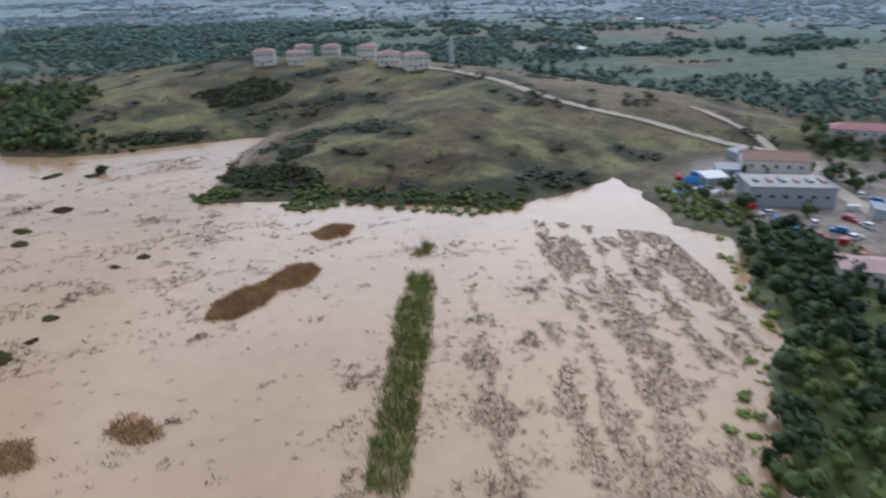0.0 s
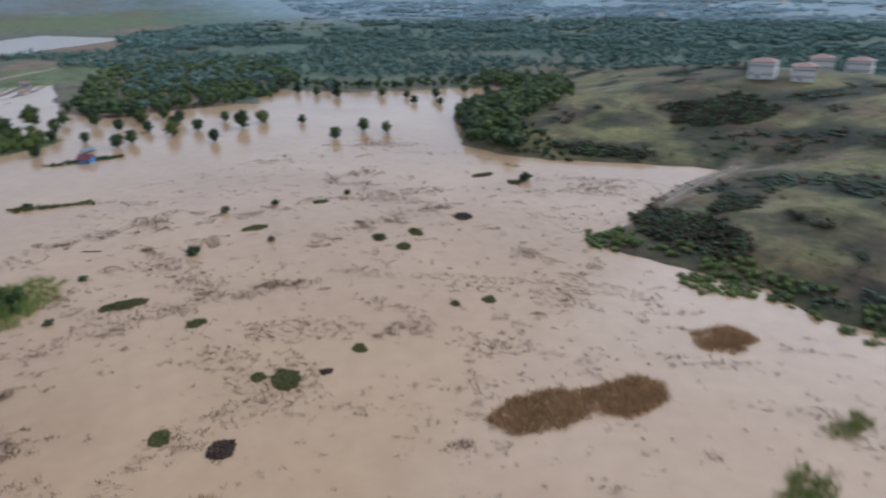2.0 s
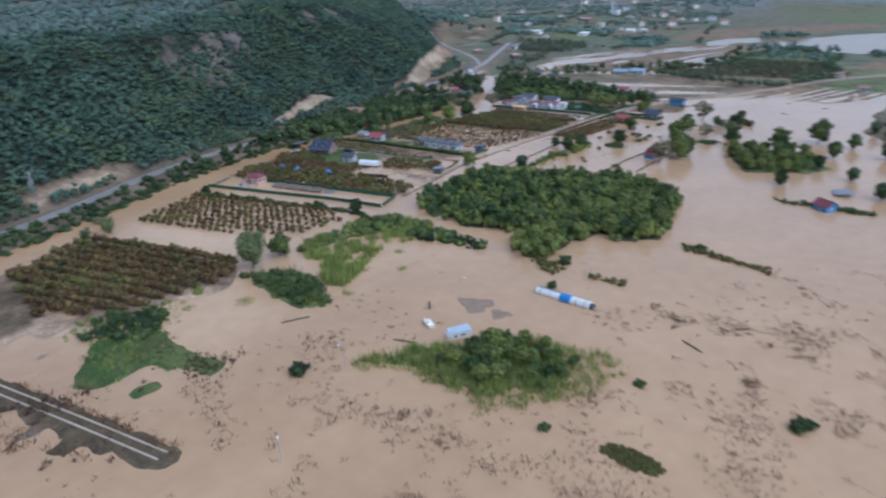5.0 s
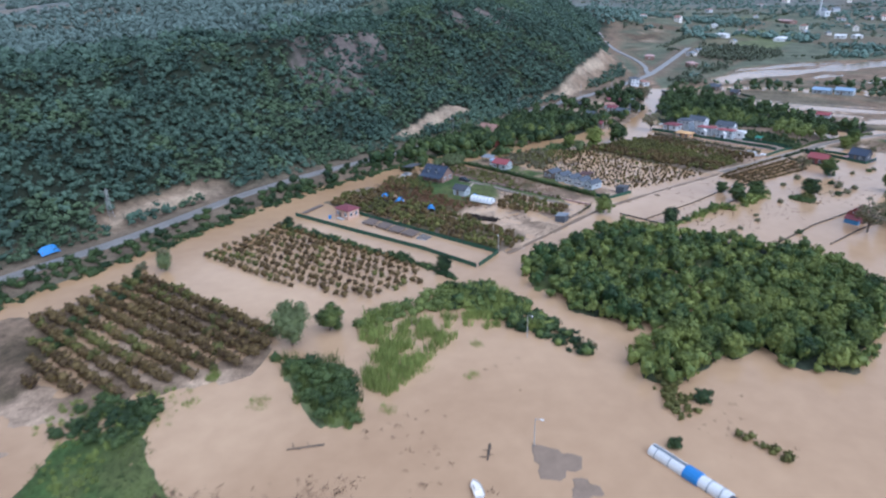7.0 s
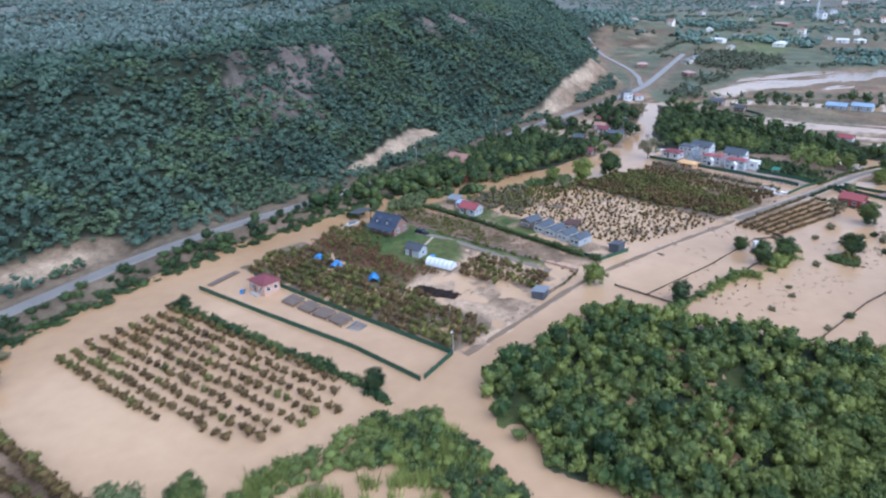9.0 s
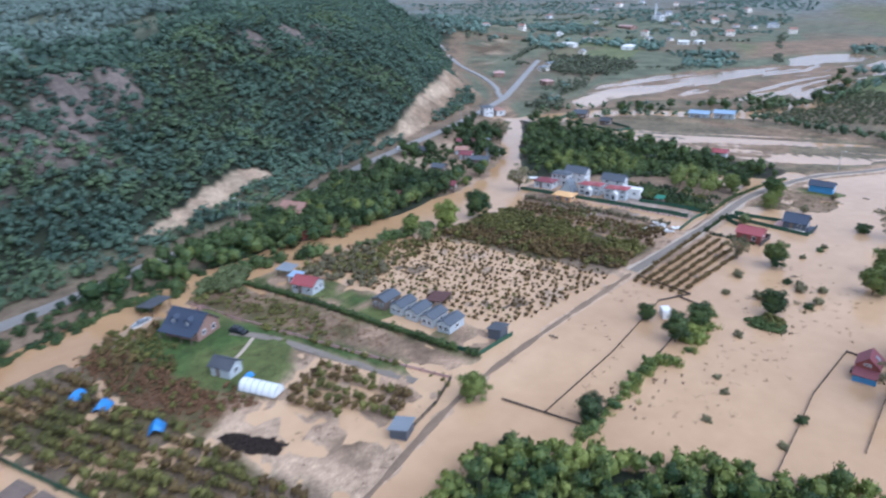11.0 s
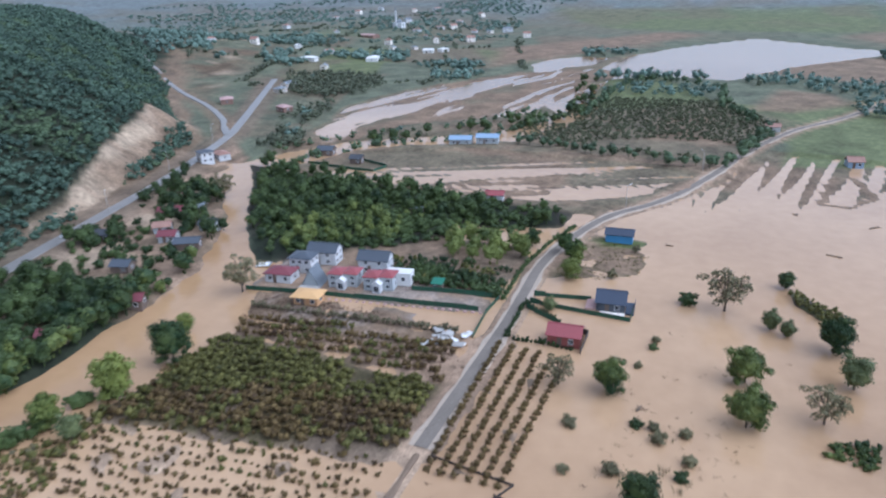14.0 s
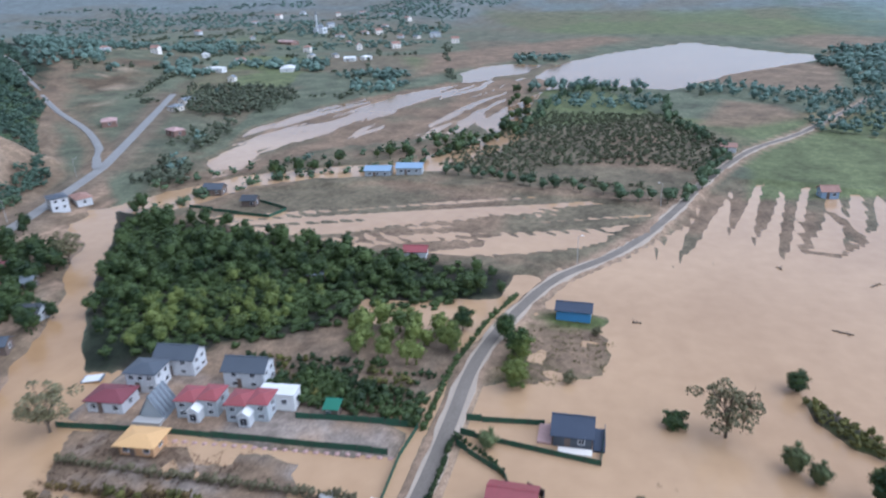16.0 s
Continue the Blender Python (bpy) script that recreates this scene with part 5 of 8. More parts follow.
shore_bush = np.concatenate([scatter([(-147, 155), (-139, 163), (-130, 160), (-130, 154), (-138, 149)], 2.1, 812), scatter([(-115, 156), (-106, 166), (-97, 162), (-104, 152)], 2.1, 813)])
sow("shore_shrubs", "bright green bushes in the shallows below the meadow", "shrubs", shore_bush, S_SHRUB, M_LEAF_MID, 0.45, 0.85, 814)
turf = scatter(NORTH, 2.0, 815, lambda x, y: (fbm(x, y, 9, 816) + 0.7 * fbm(x, y, 3, 817) > 0.5) & (y < 300) & (x > -260))
sow("meadow_grass", "tussocks of yellow-green grass on the meadow hill", "grass", turf, S_WEED, M_TUSSOCK, 0.8, 1.8, 818, tall=(0.5, 1.0), sink=0.0)


# ---- hazel orchards in rows ----
TARPS = [(-229.4, -141), (-231.6, -134.5), (-235, -120.3)]


def orchard(name, label, poly, row, gap, seed, lo, hi, material=M_HAZEL, gaps=-0.6, turn=0.0, shapes=S_HAZEL, loose=1.0, share=0.35):
    rng = np.random.default_rng(seed)
    p = np.array(poly, float)
    mid = p.mean(0)
    ca, sa = math.cos(radians(turn)), math.sin(radians(turn))
    gx, gy = np.meshgrid(np.arange(-90, 90, gap), np.arange(-90, 90, row))
    x, y = gx.ravel() + rng.normal(0, 0.16 * loose * gap, gx.size), gy.ravel() + rng.normal(0, 0.09 * loose * row, gx.size)
    pts = np.stack([mid[0] + x * ca - y * sa, mid[1] + x * sa + y * ca], 1)
    keep = (inside(poly, pts[:, 0], pts[:, 1]) > 0) & (fbm(pts[:, 0], pts[:, 1], 12, seed) > gaps)
    for tx, ty in TARPS:
        keep &= np.hypot(pts[:, 0] - tx, pts[:, 1] - ty) > 2.3
    pts = pts[keep]
    green = fbm(pts[:, 0], pts[:, 1], 9, seed + 3) + rng.normal(0, 0.35, len(pts)) > share
    sow(name, label, "orchard", pts[green], shapes, M_OLIVE, lo, hi, seed + 1000)
    return sow(name, label, "orchard", pts[~green], shapes, material, lo, hi, seed)


orchard("orchard", "rows of brown-green hazel bushes in silt", [(-122, -108), (-144, -120), (-151, -114), (-164, -71), (-156, -63), (-132, -66), (-118, -80)], 3.9, 1.15, 201, 0.85, 1.35, gaps=-1.1, turn=109, loose=0.7)
orchard("orchard", "neat rows of small hazel bushes standing in water", [(-161, -127), (-173, -131), (-190, -136), (-197, -118), (-208, -86), (-202, -75), (-186, -76), (-177, -90)], 3.3, 2.5, 202, 0.75, 1.05, gaps=-1.5, turn=109, loose=0.5)
orchard("orchard", "dense hazel bushes beside the green fence", [(-211, -147), (-222, -154), (-230, -152), (-238, -120), (-243, -84), (-238, -79), (-231, -82), (-217, -126)], 2.9, 1.7, 203, 0.7, 1.15, gaps=-0.75, turn=109, share=-0.15)
orchard("orchard", "hazel bushes behind the greenhouse", [(-254, -110), (-262, -92), (-272, -94), (-268, -118), (-262, -116)], 3.2, 1.9, 204, 0.8, 1.1, gaps=-1.5, turn=109, loose=0.7, share=0.0)
orchard("orchard", "sparse drowned hazel bushes in silty water", [(-292, -160), (-303, -97), (-342, -94), (-346, -148), (-310, -164)], 2.4, 1.35, 205, 0.28, 0.62, gaps=-0.75, turn=98, loose=1.7, share=0.55)
orchard("orchard", "dense dark hazel orchard on higher ground", [(-336, -148), (-353, -147), (-356, -96), (-344, -94)], 2.3, 1.2, 206, 0.6, 1.05, gaps=-1.1, turn=98, share=0.3)
orchard("garden_rows", "low dark shrubs in rows behind the white houses", [(-404, -122), (-410, -138), (-419, -138), (-421, -112), (-419, -98), (-408, -102)], 2.9, 1.5, 212, 0.5, 0.95, material=M_LEAF_DARK, gaps=-0.8, turn=98, share=0.3)
orchard("orchard", "dark green shrubs along the top of the orchard", [(-351, -149), (-367, -147), (-364, -96), (-354, -95)], 2.3, 1.2, 209, 0.6, 1.05, material=M_OLIVE, gaps=-0.9, turn=98)
orchard("orchard", "thin hazel rows in brown mud", [(-368, -146), (-378, -148), (-380, -98), (-366, -96)], 3.2, 1.35, 207, 0.6, 0.95, gaps=-1.0, turn=98)
orchard("orchard", "dark shrubs by the river meadow", [(-262, -160), (-242, -158), (-236, -150), (-241, -140), (-246, -150)], 3.0, 2.4, 208, 0.6, 1.0, turn=60)
BUSH = tagged(new("hazel_bush"), "brown-green hazel bush in an orchard row", "bush", "orchard rows by the road")
for nm, sh, mt in (("foliage", shape_crown(42, 1.9, 1.05, 0.0, 9, 120, 0.2, False), M_HAZEL),):
    o = new(nm, mesh_of(nm, *sh, mt))
    o.parent = BUSH
for k in range(6):
    for j in range(23):
        x, y = -343 - j * 1.8 + 0.12 * math.sin(j * 3 + k), -88.6 + k * 2.3 + 0.012 * (j * 1.8) * (k - 2) + 0.08 * math.sin(j * 5 + 2 * k)
        if j < 20 or k < 4:
            place(BUSH, x, y, 0.72 + 0.1 * math.sin(j * 2.3 + k * 1.7), j * 77 + k * 31, "orchard rows by the road")
sow("hedge", "green overgrown hedge along the orchard edge", "hedge", scatter([(-122, -95), (-128, -103), (-136, -112), (-144, -121), (-147, -117), (-139, -108), (-131, -99), (-126, -92)], 1.8, 351), S_SHRUB, M_LEAF_DARK, 0.4, 0.8, 352)
sow("shrubs", "green shrubs and saplings along the mudbank", "shrubs", scatter([(-178, -65), (-188, -70), (-195, -68), (-205, -71), (-217, -67), (-214, -60), (-203, -60), (-194, -62), (-184, -62)], 1.9, 381, lambda x, y: fbm(x, y, 8, 382) > -0.6), S_SHRUB, M_LEAF_MID, 0.5, 1.0, 383)
sow("rushes", "rushes fringing a green islet", "rushes", scatter([(-118, -64), (-122, -70), (-134, -69), (-144, -62), (-138, -53), (-128, -48), (-118, -36)], 1.7, 384, lambda x, y: fbm(x, y, 5, 385) > -0.2), S_REED, M_REED, 0.35, 0.7, 386)
sow("hedge", "dark hedge between orchard and flooded plot", "hedge", np.array([(q.x, q.y) for q in smooth_line([(-190, -137), (-197, -118), (-204, -99), (-209, -84), (-211, -73)], 1.2)]), S_SHRUB, M_LEAF_MID, 0.5, 1.0, 353)
sow("scrub", "brown and olive scrub spreading into the drowned orchard", "scrub", scatter([(-289, -157), (-299, -160), (-319, -158), (-330, -150), (-318, -146), (-306, -140), (-297, -136), (-294, -145)], 1.9, 354, lambda x, y: fbm(x, y, 10, 355) > -0.35), S_HAZEL, M_LEAF_BROWN, 0.5, 1.1, 356)
sow("hedge", "dark green hedge along the bungalow fence", "hedge", np.array([(q.x, q.y) for q in smooth_line([(-277.4, -166), (-282.4, -140), (-288.2, -100), (-289.4, -95)], 1.0)]), S_HAZEL, M_LEAF_DARK, 0.65, 1.0, 357)
sow("hedge", "dark hedge before the new houses", "hedge", np.array([(q.x, q.y) for q in smooth_line([(-381, -150), (-383, -125), (-385, -100)], 1.3)]), S_HAZEL, M_LEAF_BROWN, 0.5, 0.9, 358)
sow("hedge", "dark clipped hedge beside the farm road", "hedge", np.array([(q.x, q.y) for q in smooth_line([(-404, -95.5), (-420, -96), (-442, -94), (-458, -90)], 1.2)]), S_HAZEL, M_LEAF_DARK, 0.5, 0.85, 359)
sow("hedge", "dark evergreen hedge round the red hut plot", "hedge", np.array([(q.x, q.y) for q in smooth_line([(-386, -89.4), (-394, -89.4), (-402, -89.2), (-400, -84), (-396, -80)], 0.9)]), S_HAZEL, M_LEAF_DARK, 0.4, 0.65, 465, tall=(1.0, 1.6))
sow("hedge", "row of dark cypress bushes behind the orchard rows", "hedge", np.array([(q.x, q.y) for q in smooth_line([(-386, -88.5), (-386.5, -82), (-386, -75.5)], 1.0)]), S_HAZEL, M_LEAF_DARK, 0.35, 0.6, 466, tall=(1.2, 1.9))
sow("hedge", "straggling olive bushes along the plot edge", "hedge", np.array([(q.x, q.y) for q in smooth_line([(-268, -140), (-272, -122), (-276, -106), (-279.5, -94.5), (-272, -90.5)], 1.9)]) + np.random.default_rng(467).normal(0, 0.5, (len(smooth_line([(-268, -140), (-272, -122), (-276, -106), (-279.5, -94.5), (-272, -90.5)], 1.9)), 2)), S_HAZEL, M_OLIVE, 0.3, 0.7, 468)
sow("shrubs", "tall yellow-green shrubs at the river corner of the field", "shrubs", ragged([(-265, -165), (-271, -171), (-281, -174), (-281, -166), (-273, -162)], 2.0, 471), S_SHRUB, M_LEAF_PALE, 0.7, 1.3, 472, tall=(1.0, 1.5))
sow("field_weeds", "brown dead weeds over the muddy field", "weeds", ragged([(-264, -160), (-276, -163), (-282, -140), (-285, -112), (-279, -108), (-271, -135)], 1.5, 473, 4.0), S_WEED, M_RUSTY, 0.6, 1.3, 474, sink=0.0)
sow("scrub", "low olive and brown bushes at the river end of the muddy field", "scrub", ragged([(-263, -163), (-268, -140), (-271, -124), (-278, -126), (-281, -140), (-276, -165)], 2.6, 475, 2.0), S_LOW, M_OLIVE, 0.5, 1.1, 476, tall=(0.5, 1.0))
thin = scatter([(-352, -64), (-358, -65), (-365, -57), (-362, -51), (-352, -50), (-348, -58)], 1.5, 766, lambda x, y: fbm(x, y, 3, 767) > 0.0)
sow("rushes", "thin brownish brush standing in the flood", "rushes", thin, S_REED, M_LEAF_THIN, 0.35, 0.9, 768)
lens = scatter([(-339.8, -60.3), (-344.8, -57), (-340.3, -52), (-337.4, -54), (-337.3, -58.5)], 0.9, 770)
sow("weed_islet", "smooth dark green bramble on a lens-shaped islet", "weeds", lens, S_MAT, M_LEAF_DARK, 0.9, 1.4, 771, tall=(0.9, 1.3), sink=-0.2)
sow("shrubs", "light green willow shrubs round the white shed", "shrubs", ragged([(-320, -66), (-324, -63), (-334, -64), (-331, -67.5), (-322, -69)], 2.0, 772, 0.8), S_SHRUB, M_LEAF, 0.5, 1.0, 773, tall=(1.0, 1.6))
# rush clumps between the plots
for k, (x, y, w) in enumerate(((-152, -50, 2.6), (-142, -57, 2.0), (-170, -35, 1.8), (-188, -35, 1.5), (-148, -63, 1.6), (-182, -42, 1.4), (-196, -44, 1.6), (-204, -48, 1.3))):
    sow("rushes", "green rush clump standing in shallow water", "rushes", scatter([(x - w, y), (x, y - w), (x + w, y), (x, y + w)], 0.8, 360 + k), S_REED, M_REED, 0.4, 0.8, 370 + k)
place_all(T_SCRUB, [(-361.6, -70.4, 1.0), (-331.4, -58.9, 0.8), (-395.3, -59.8, 0.7), (-424, -73.5, 1.0), (-443, -70, 0.9), (-365, -57, 0.8), (-365, -52, 0.9), (-148, -126, 1.2), (-155, -133, 1.3)], "bushes in the flood")
place_all(T_ROUND, [(-420.5, -83, 0.9), (-438.6, -98, 0.8), (-429.5, -98.5, 0.95)], "trees in the flood")
place_all(T_DARK, [(-192, -134, 0.75), (-206, -91, 0.6), (-211, -78, 0.85), (-146, -121, 0.55)], "trees in the flood")
channel = ragged([(-207, -71), (-212, -66), (-217, -55), (-216.5, -43), (-215, -33), (-213, -27), (-210.5, -29), (-207, -40), (-205, -50), (-202, -64)], 1.9, 443, 0.8)
sow("shrubs", "dark green shrubs along the channel beside the grove", "shrubs", channel, S_SHRUB, M_LEAF_DARK, 0.45, 0.95, 444)
sow("shrubs", "lighter green saplings along the channel beside the grove", "shrubs", channel[::5] + [0.5, 0.4], S_MID, M_LEAF, 0.3, 0.6, 445)
# river-side hedge
hedge_line = [(-250, -166), (-262, -170), (-280, -171), (-288, -169), (-302, -164), (-314, -160), (-326, -157), (-340, -154)]
hedge = np.array([(q.x, q.y) for q in smooth_line(hedge_line, 2.2)])
hedge = hedge[fbm(hedge[:, 0], hedge[:, 1], 9, 211) > -0.35] + np.random.default_rng(212).normal(0, 0.7, (int((fbm(hedge[:, 0], hedge[:, 1], 9, 211) > -0.35).sum()), 2))
sow("river_hedge", "dark bushes along the near river bank", "hedge", hedge, S_SHRUB, M_LEAF_DARK, 0.7, 1.3, 210, tall=(1.0, 1.7))

# ---- reeds and drowned weeds ----
ISLET_SHRUBS = [(-121, -61), (-129, -67), (-140, -60), (-133, -52), (-127, -50)]
sow("reeds", "yellow-green reeds in a straight ditch", "reeds", scatter([(-58, 126), (-52, 124), (-42, 98), (-36, 78), (-30, 60), (-36, 60), (-44, 84), (-52, 104)], 1.0, 221, lambda x, y: fbm(x, y, 6, 222) > -0.7), S_REED, M_REED, 0.7, 1.2, 223)
sow("reeds", "small clump of yellow-green reeds", "reeds", scatter([(-62, 134), (-58, 134), (-59, 143), (-62, 143)], 1.0, 224), S_REED, M_REED, 0.7, 1.1, 225)
sow("reeds", "rusty brown dead reeds in a round patch", "reeds", scatter([(-93, 139), (-91, 147), (-85, 148), (-83, 140), (-87, 136)], 0.8, 226), S_REED, M_REED_BROWN, 0.5, 0.85, 227)
sow("reeds", "tan and olive dead reeds in a long patch", "reeds", scatter([(-87, 91), (-82, 93), (-80, 100), (-81, 106), (-77, 112), (-78, 119), (-82, 122), (-86, 119), (-86, 111), (-89, 105), (-90, 97)], 0.8, 228), S_REED, M_REED_BROWN, 0.55, 0.95, 229)
for k, (x, y, w, h) in enumerate(((-74, 59, 6, 4), (-86, 48, 6, 4), (-76, 60, 4, 3))):
    sow("reeds", "tan dead reeds just above the water", "reeds", scatter(blob(x, y, w * 0.75, h * 0.8), 0.9, 230 + k), S_REED, M_REED_BROWN, 0.3, 0.6, 231 + k)
sow("reeds", "green reeds and grass on a low mudbank", "reeds", scatter([(-181, -67), (-203, -71), (-216, -60), (-212, -34), (-206, -42), (-199, -52), (-188, -46), (-172, -38), (-170, -44)], 1.15, 235,
    lambda x, y: fbm(x, y, 9, 236) + 0.8 * fbm(x, y, 3, 234) > 0.12), S_REED, M_REED, 0.7, 1.5, 237)
sow("shrubs", "bright green shrubs along a mudbank", "shrubs", scatter([(-181, -69), (-203, -73), (-217, -62), (-213, -34), (-209, -38), (-206, -56), (-196, -64)], 2.6, 238, lambda x, y: fbm(x, y, 12, 239) > -0.3), S_SHRUB, M_LEAF, 0.5, 0.95, 240)
sow("reeds", "tall green reeds round the island thicket", "reeds", ragged([(-148, -12), (-152, -1), (-155, 8), (-154, 17), (-163, 24), (-174, 32), (-182, 25), (-182, 10), (-170, 0), (-158, -8)], 1.2, 241, 3.0), S_REED, M_REED, 0.5, 1.2, 243)
verge = np.array([(q.x, q.y) for q in smooth_line([(-281, -65), (-294, -66), (-304, -66.5), (-314, -66.5), (-324, -66), (-333, -66.5), (-340, -69)], 0.9)])
verge = verge[fbm(verge[:, 0], verge[:, 1], 7, 245) > -0.45]
shake = np.random.default_rng(246).normal(0, 0.8, verge.shape)
sow("shrubs", "yellow-green shrubs in a thin strip along the paddock fence", "shrubs", (verge + shake)[::2], S_SHRUB, M_LEAF, 0.4, 1.0, 244, tall=(0.9, 1.5))
sow("rushes", "tall rushes along the paddock fence", "rushes", verge + 1.3 * shake + [0, 0.8], S_REED, M_REED, 0.5, 1.1, 462)
sow("weeds", "rough green turf on the low islet", "weeds", ragged([(-140, -60), (-129, -67), (-121, -60), (-112, -44), (-115, -39), (-122, -40), (-130, -27), (-135, -30), (-133, -45), (-134, -52)], 1.2, 247, 3.0), S_WEED, M_LEAF_MID, 0.5, 1.2, 248, sink=0.0)
sow("shrubs", "dark green shrubs on the low islet", "shrubs", ragged(ISLET_SHRUBS, 1.8, 451), S_SHRUB, M_LEAF_DARK, 0.35, 0.8, 452)
for k, (x, y, w, h) in enumerate(((-113, 66, 3.4, 2.4), (-99, 53, 2.4, 2.0), (-106, 45, 2.2, 1.5), (-117, 81, 1.8, 1.2), (-112, 73, 1, 0.8), (-116, 62, 1.6, 1.2), (-125, 105, 1.4, 1), (-123, 112, 1.6, 1.1), (-173, 132, 3, 2.4),
                                  (-160, 108, 2.4, 1.6), (-169, 105, 2.6, 1.6), (-168, 115, 3, 1.6), (-193, 77, 2, 3.6), (-207, 100, 1.6, 2.4), (-158, 42, 2.2, 5), (-142, 55, 1.6, 2.0), (-208, 158, 2, 4), (-195, 163, 2.6, 2.2))):
    rng_pts = scatter([(x - w, y), (x - w * 0.6, y - h * 0.8), (x + w * 0.5, y - h), (x + w, y), (x + w * 0.6, y + h * 0.8), (x - w * 0.5, y + h)], 0.5, 250 + k)
    sow("weed_tuft", "dark matted weed tuft above the water", "weeds", rng_pts, S_MAT, M_OLIVE if k not in (1, 4, 8) else M_WEED, 0.4, 0.75, 280 + k, tall=(0.8, 1.1), sink=-0.6)
for k, poly in enumerate(([(-212, -12), (-219, -16), (-213, -2), (-208, -4)], [(-214, 3), (-211, 3), (-212, 14), (-215, 13)], [(-247, 12), (-243, 14), (-240, 38), (-244, 36)], [(-340, -60), (-345, -57), (-342, -52), (-338, -53)],
                          [(-430, -35), (-426, -30), (-420, -24), (-413, -23), (-415, -28), (-421, -33)], [(-367, -32), (-373, -29), (-373, -23), (-364, -24)], [(-303, 20), (-300, 22), (-302, 48), (-306, 46)])):
    sow("weed_islet", "dark green scrub on a narrow islet", "weeds", ragged(poly, 1.1, 300 + k, 0.5), S_BUSH, M_OLIVE if k < 5 else M_LEAF_MID, 0.4, 0.85, 310 + k, sink=-0.3)
shore = np.array([(q.x, q.y) for q in smooth_line([(-253, 179), (-280, 190), (-310, 206), (-330, 230), (-343, 264), (-372, 282), (-398, 230), (-416, 182), (-450, 146), (-420, 126), (-402, 70), (-400, 44), (-430, 26)], 3.2)])
sow("shore_trees", "dark green trees along the far shore", "trees", np.concatenate([shore + np.random.default_rng(390).normal(0, 1.6, shore.shape), shore + [-6, 5] + np.random.default_rng(391).normal(0, 2.2, shore.shape)]), S_MID, M_LEAF_DARK, 0.5, 1.0, 392)
tufts = np.concatenate([scatter([(-82, -38), (-87, -54), (-101, -56), (-101, -40), (-106, -20), (-100, -32)], 1.4, 393, lambda x, y: fbm(x, y, 5, 394) > -0.1), scatter([(-105, -54), (-109, -54), (-118, -14), (-114, -12)], 1.4, 395)])
sow("bank_weeds", "brown and green weeds on the causeway bank", "weeds", tufts, S_WEED, M_RUSTY, 0.8, 1.8, 396, sink=0.0)
# drifts of drowned stubble
OPEN = [(50, 60), (-5, 165), (-60, 160), (-130, 150), (-160, 215), (-200, 180), (-290, 150), (-250, 40), (-205, 20), (-150, -30), (-60, -60), (50, -50)]
wind = lambda x, y: fbm(0.8 * x - 0.6 * y, (0.6 * x + 0.8 * y) * 0.35, 7, 320)
BANDS = [[(-138, -8), (-143, 10), (-146, 28), (-152, 58), (-150, 82)], [(-176, 92), (-182, 112), (-185, 136)], [(-100, 40), (-108, 54), (-113, 70)], [(-205, 22), (-208, 40), (-220, 60), (-208, 68)],
         [(-141, 132), (-126, 140), (-113, 122)], [(-117, 22), (-115, 12), (-127, 4)], [(-205, 66), (-208, 100), (-200, 140)], [(-119, 88), (-122, 96)], [(-160, 60), (-176, 52), (-190, 50)], [(-215, 118), (-228, 110), (-236, 128)], [(-168, 28), (-180, 40), (-190, 66)], [(-96, 92), (-104, 100), (-110, 112)], [(-128, 60), (-134, 74)]]
near_band = lambda x, y: np.exp(-((np.min([along(b, x, y) for b in BANDS], axis=0) / 4.5) ** 2))
speck = scatter(OPEN, 1.5, 321, lambda x, y: (wind(x, y) + 0.5 * fbm(x, y, 38, 322) + 0.75 * near_band(x, y) > 0.55) & (inside(BASIN, x, y) > 2))
sow("drowned_weeds", "dark drowned weed tips scattered over the flood", "weeds", speck, S_WEED, M_WEED, 0.5, 1.3, 323, sink=-0.55)
clod = scatter(OPEN, 0.95, 340, lambda x, y: (fbm(x, y, 5, 341) + 0.45 * fbm(x, y, 1.6, 349) + 0.9 * near_band(x, y) > 0.92) & (inside(BASIN, x, y) > 2))
sow("weed_clods", "dark matted clods of weed in drifts", "weeds", clod, S_WEED, M_WEED, 0.45, 1.1, 342, tall=(0.5, 0.9), sink=-0.58)
# dense dark drifts of torn weed, each round a middle with two reaches
DRIFTS = [(-154, 59, 3, 6), (-153, 74, 4, 7), (-145, 27, 4, 4), (-143, 11, 3, 5), (-182, 102, 4, 6), (-180, 114, 3, 5), (-184, 132, 3, 5), (-107, 51, 3, 6), (-110, 58, 3, 4), (-119, 88, 2, 3), (-113, 117, 2, 2), (-122, 129, 2, 3),
          (-127, 141, 3, 5), (-84, 87, 2, 3), (-113, 25, 3, 6), (-130, 24, 2, 5), (-138, 37, 2, 4), (-145, 84, 2, 4), (-172, 90, 3, 6), (-184, 68, 2, 5), (-171, 38, 2, 4), (-116, 14, 2, 5), (-117, 30, 2, 5), (-205, 30, 2, 6),
          (-190, 50, 2, 4), (-177, 43, 2, 5), (-206, 50, 2, 6), (-70, 66, 2, 4), (-11, 74, 2, 4), (-25, 102, 4, 8), (-30, 124, 3, 6), (-49, 82, 3, 5), (-62, 76, 2, 5), (-142, -2, 2, 4), (-124, -11, 2, 4)]
for k, (x, y, w, h) in enumerate(DRIFTS):
    heap = scatter(blob(x, y, w * 1.3, h * 1.2), 0.6, 700 + k, lambda a, b: fbm(a, b, 2.6, 701 + k) + 0.4 * fbm(a, b, 0.9, 702) > 0.28 + 0.35 * np.hypot((a - x) / w, (b - y) / h))
    sow("weed_drift", "dark brown drift of torn weed on the flood", "weeds", heap, S_WEED, M_WEED, 0.6, 1.35, 740 + k, tall=(0.5, 1.0), sink=-0.57)
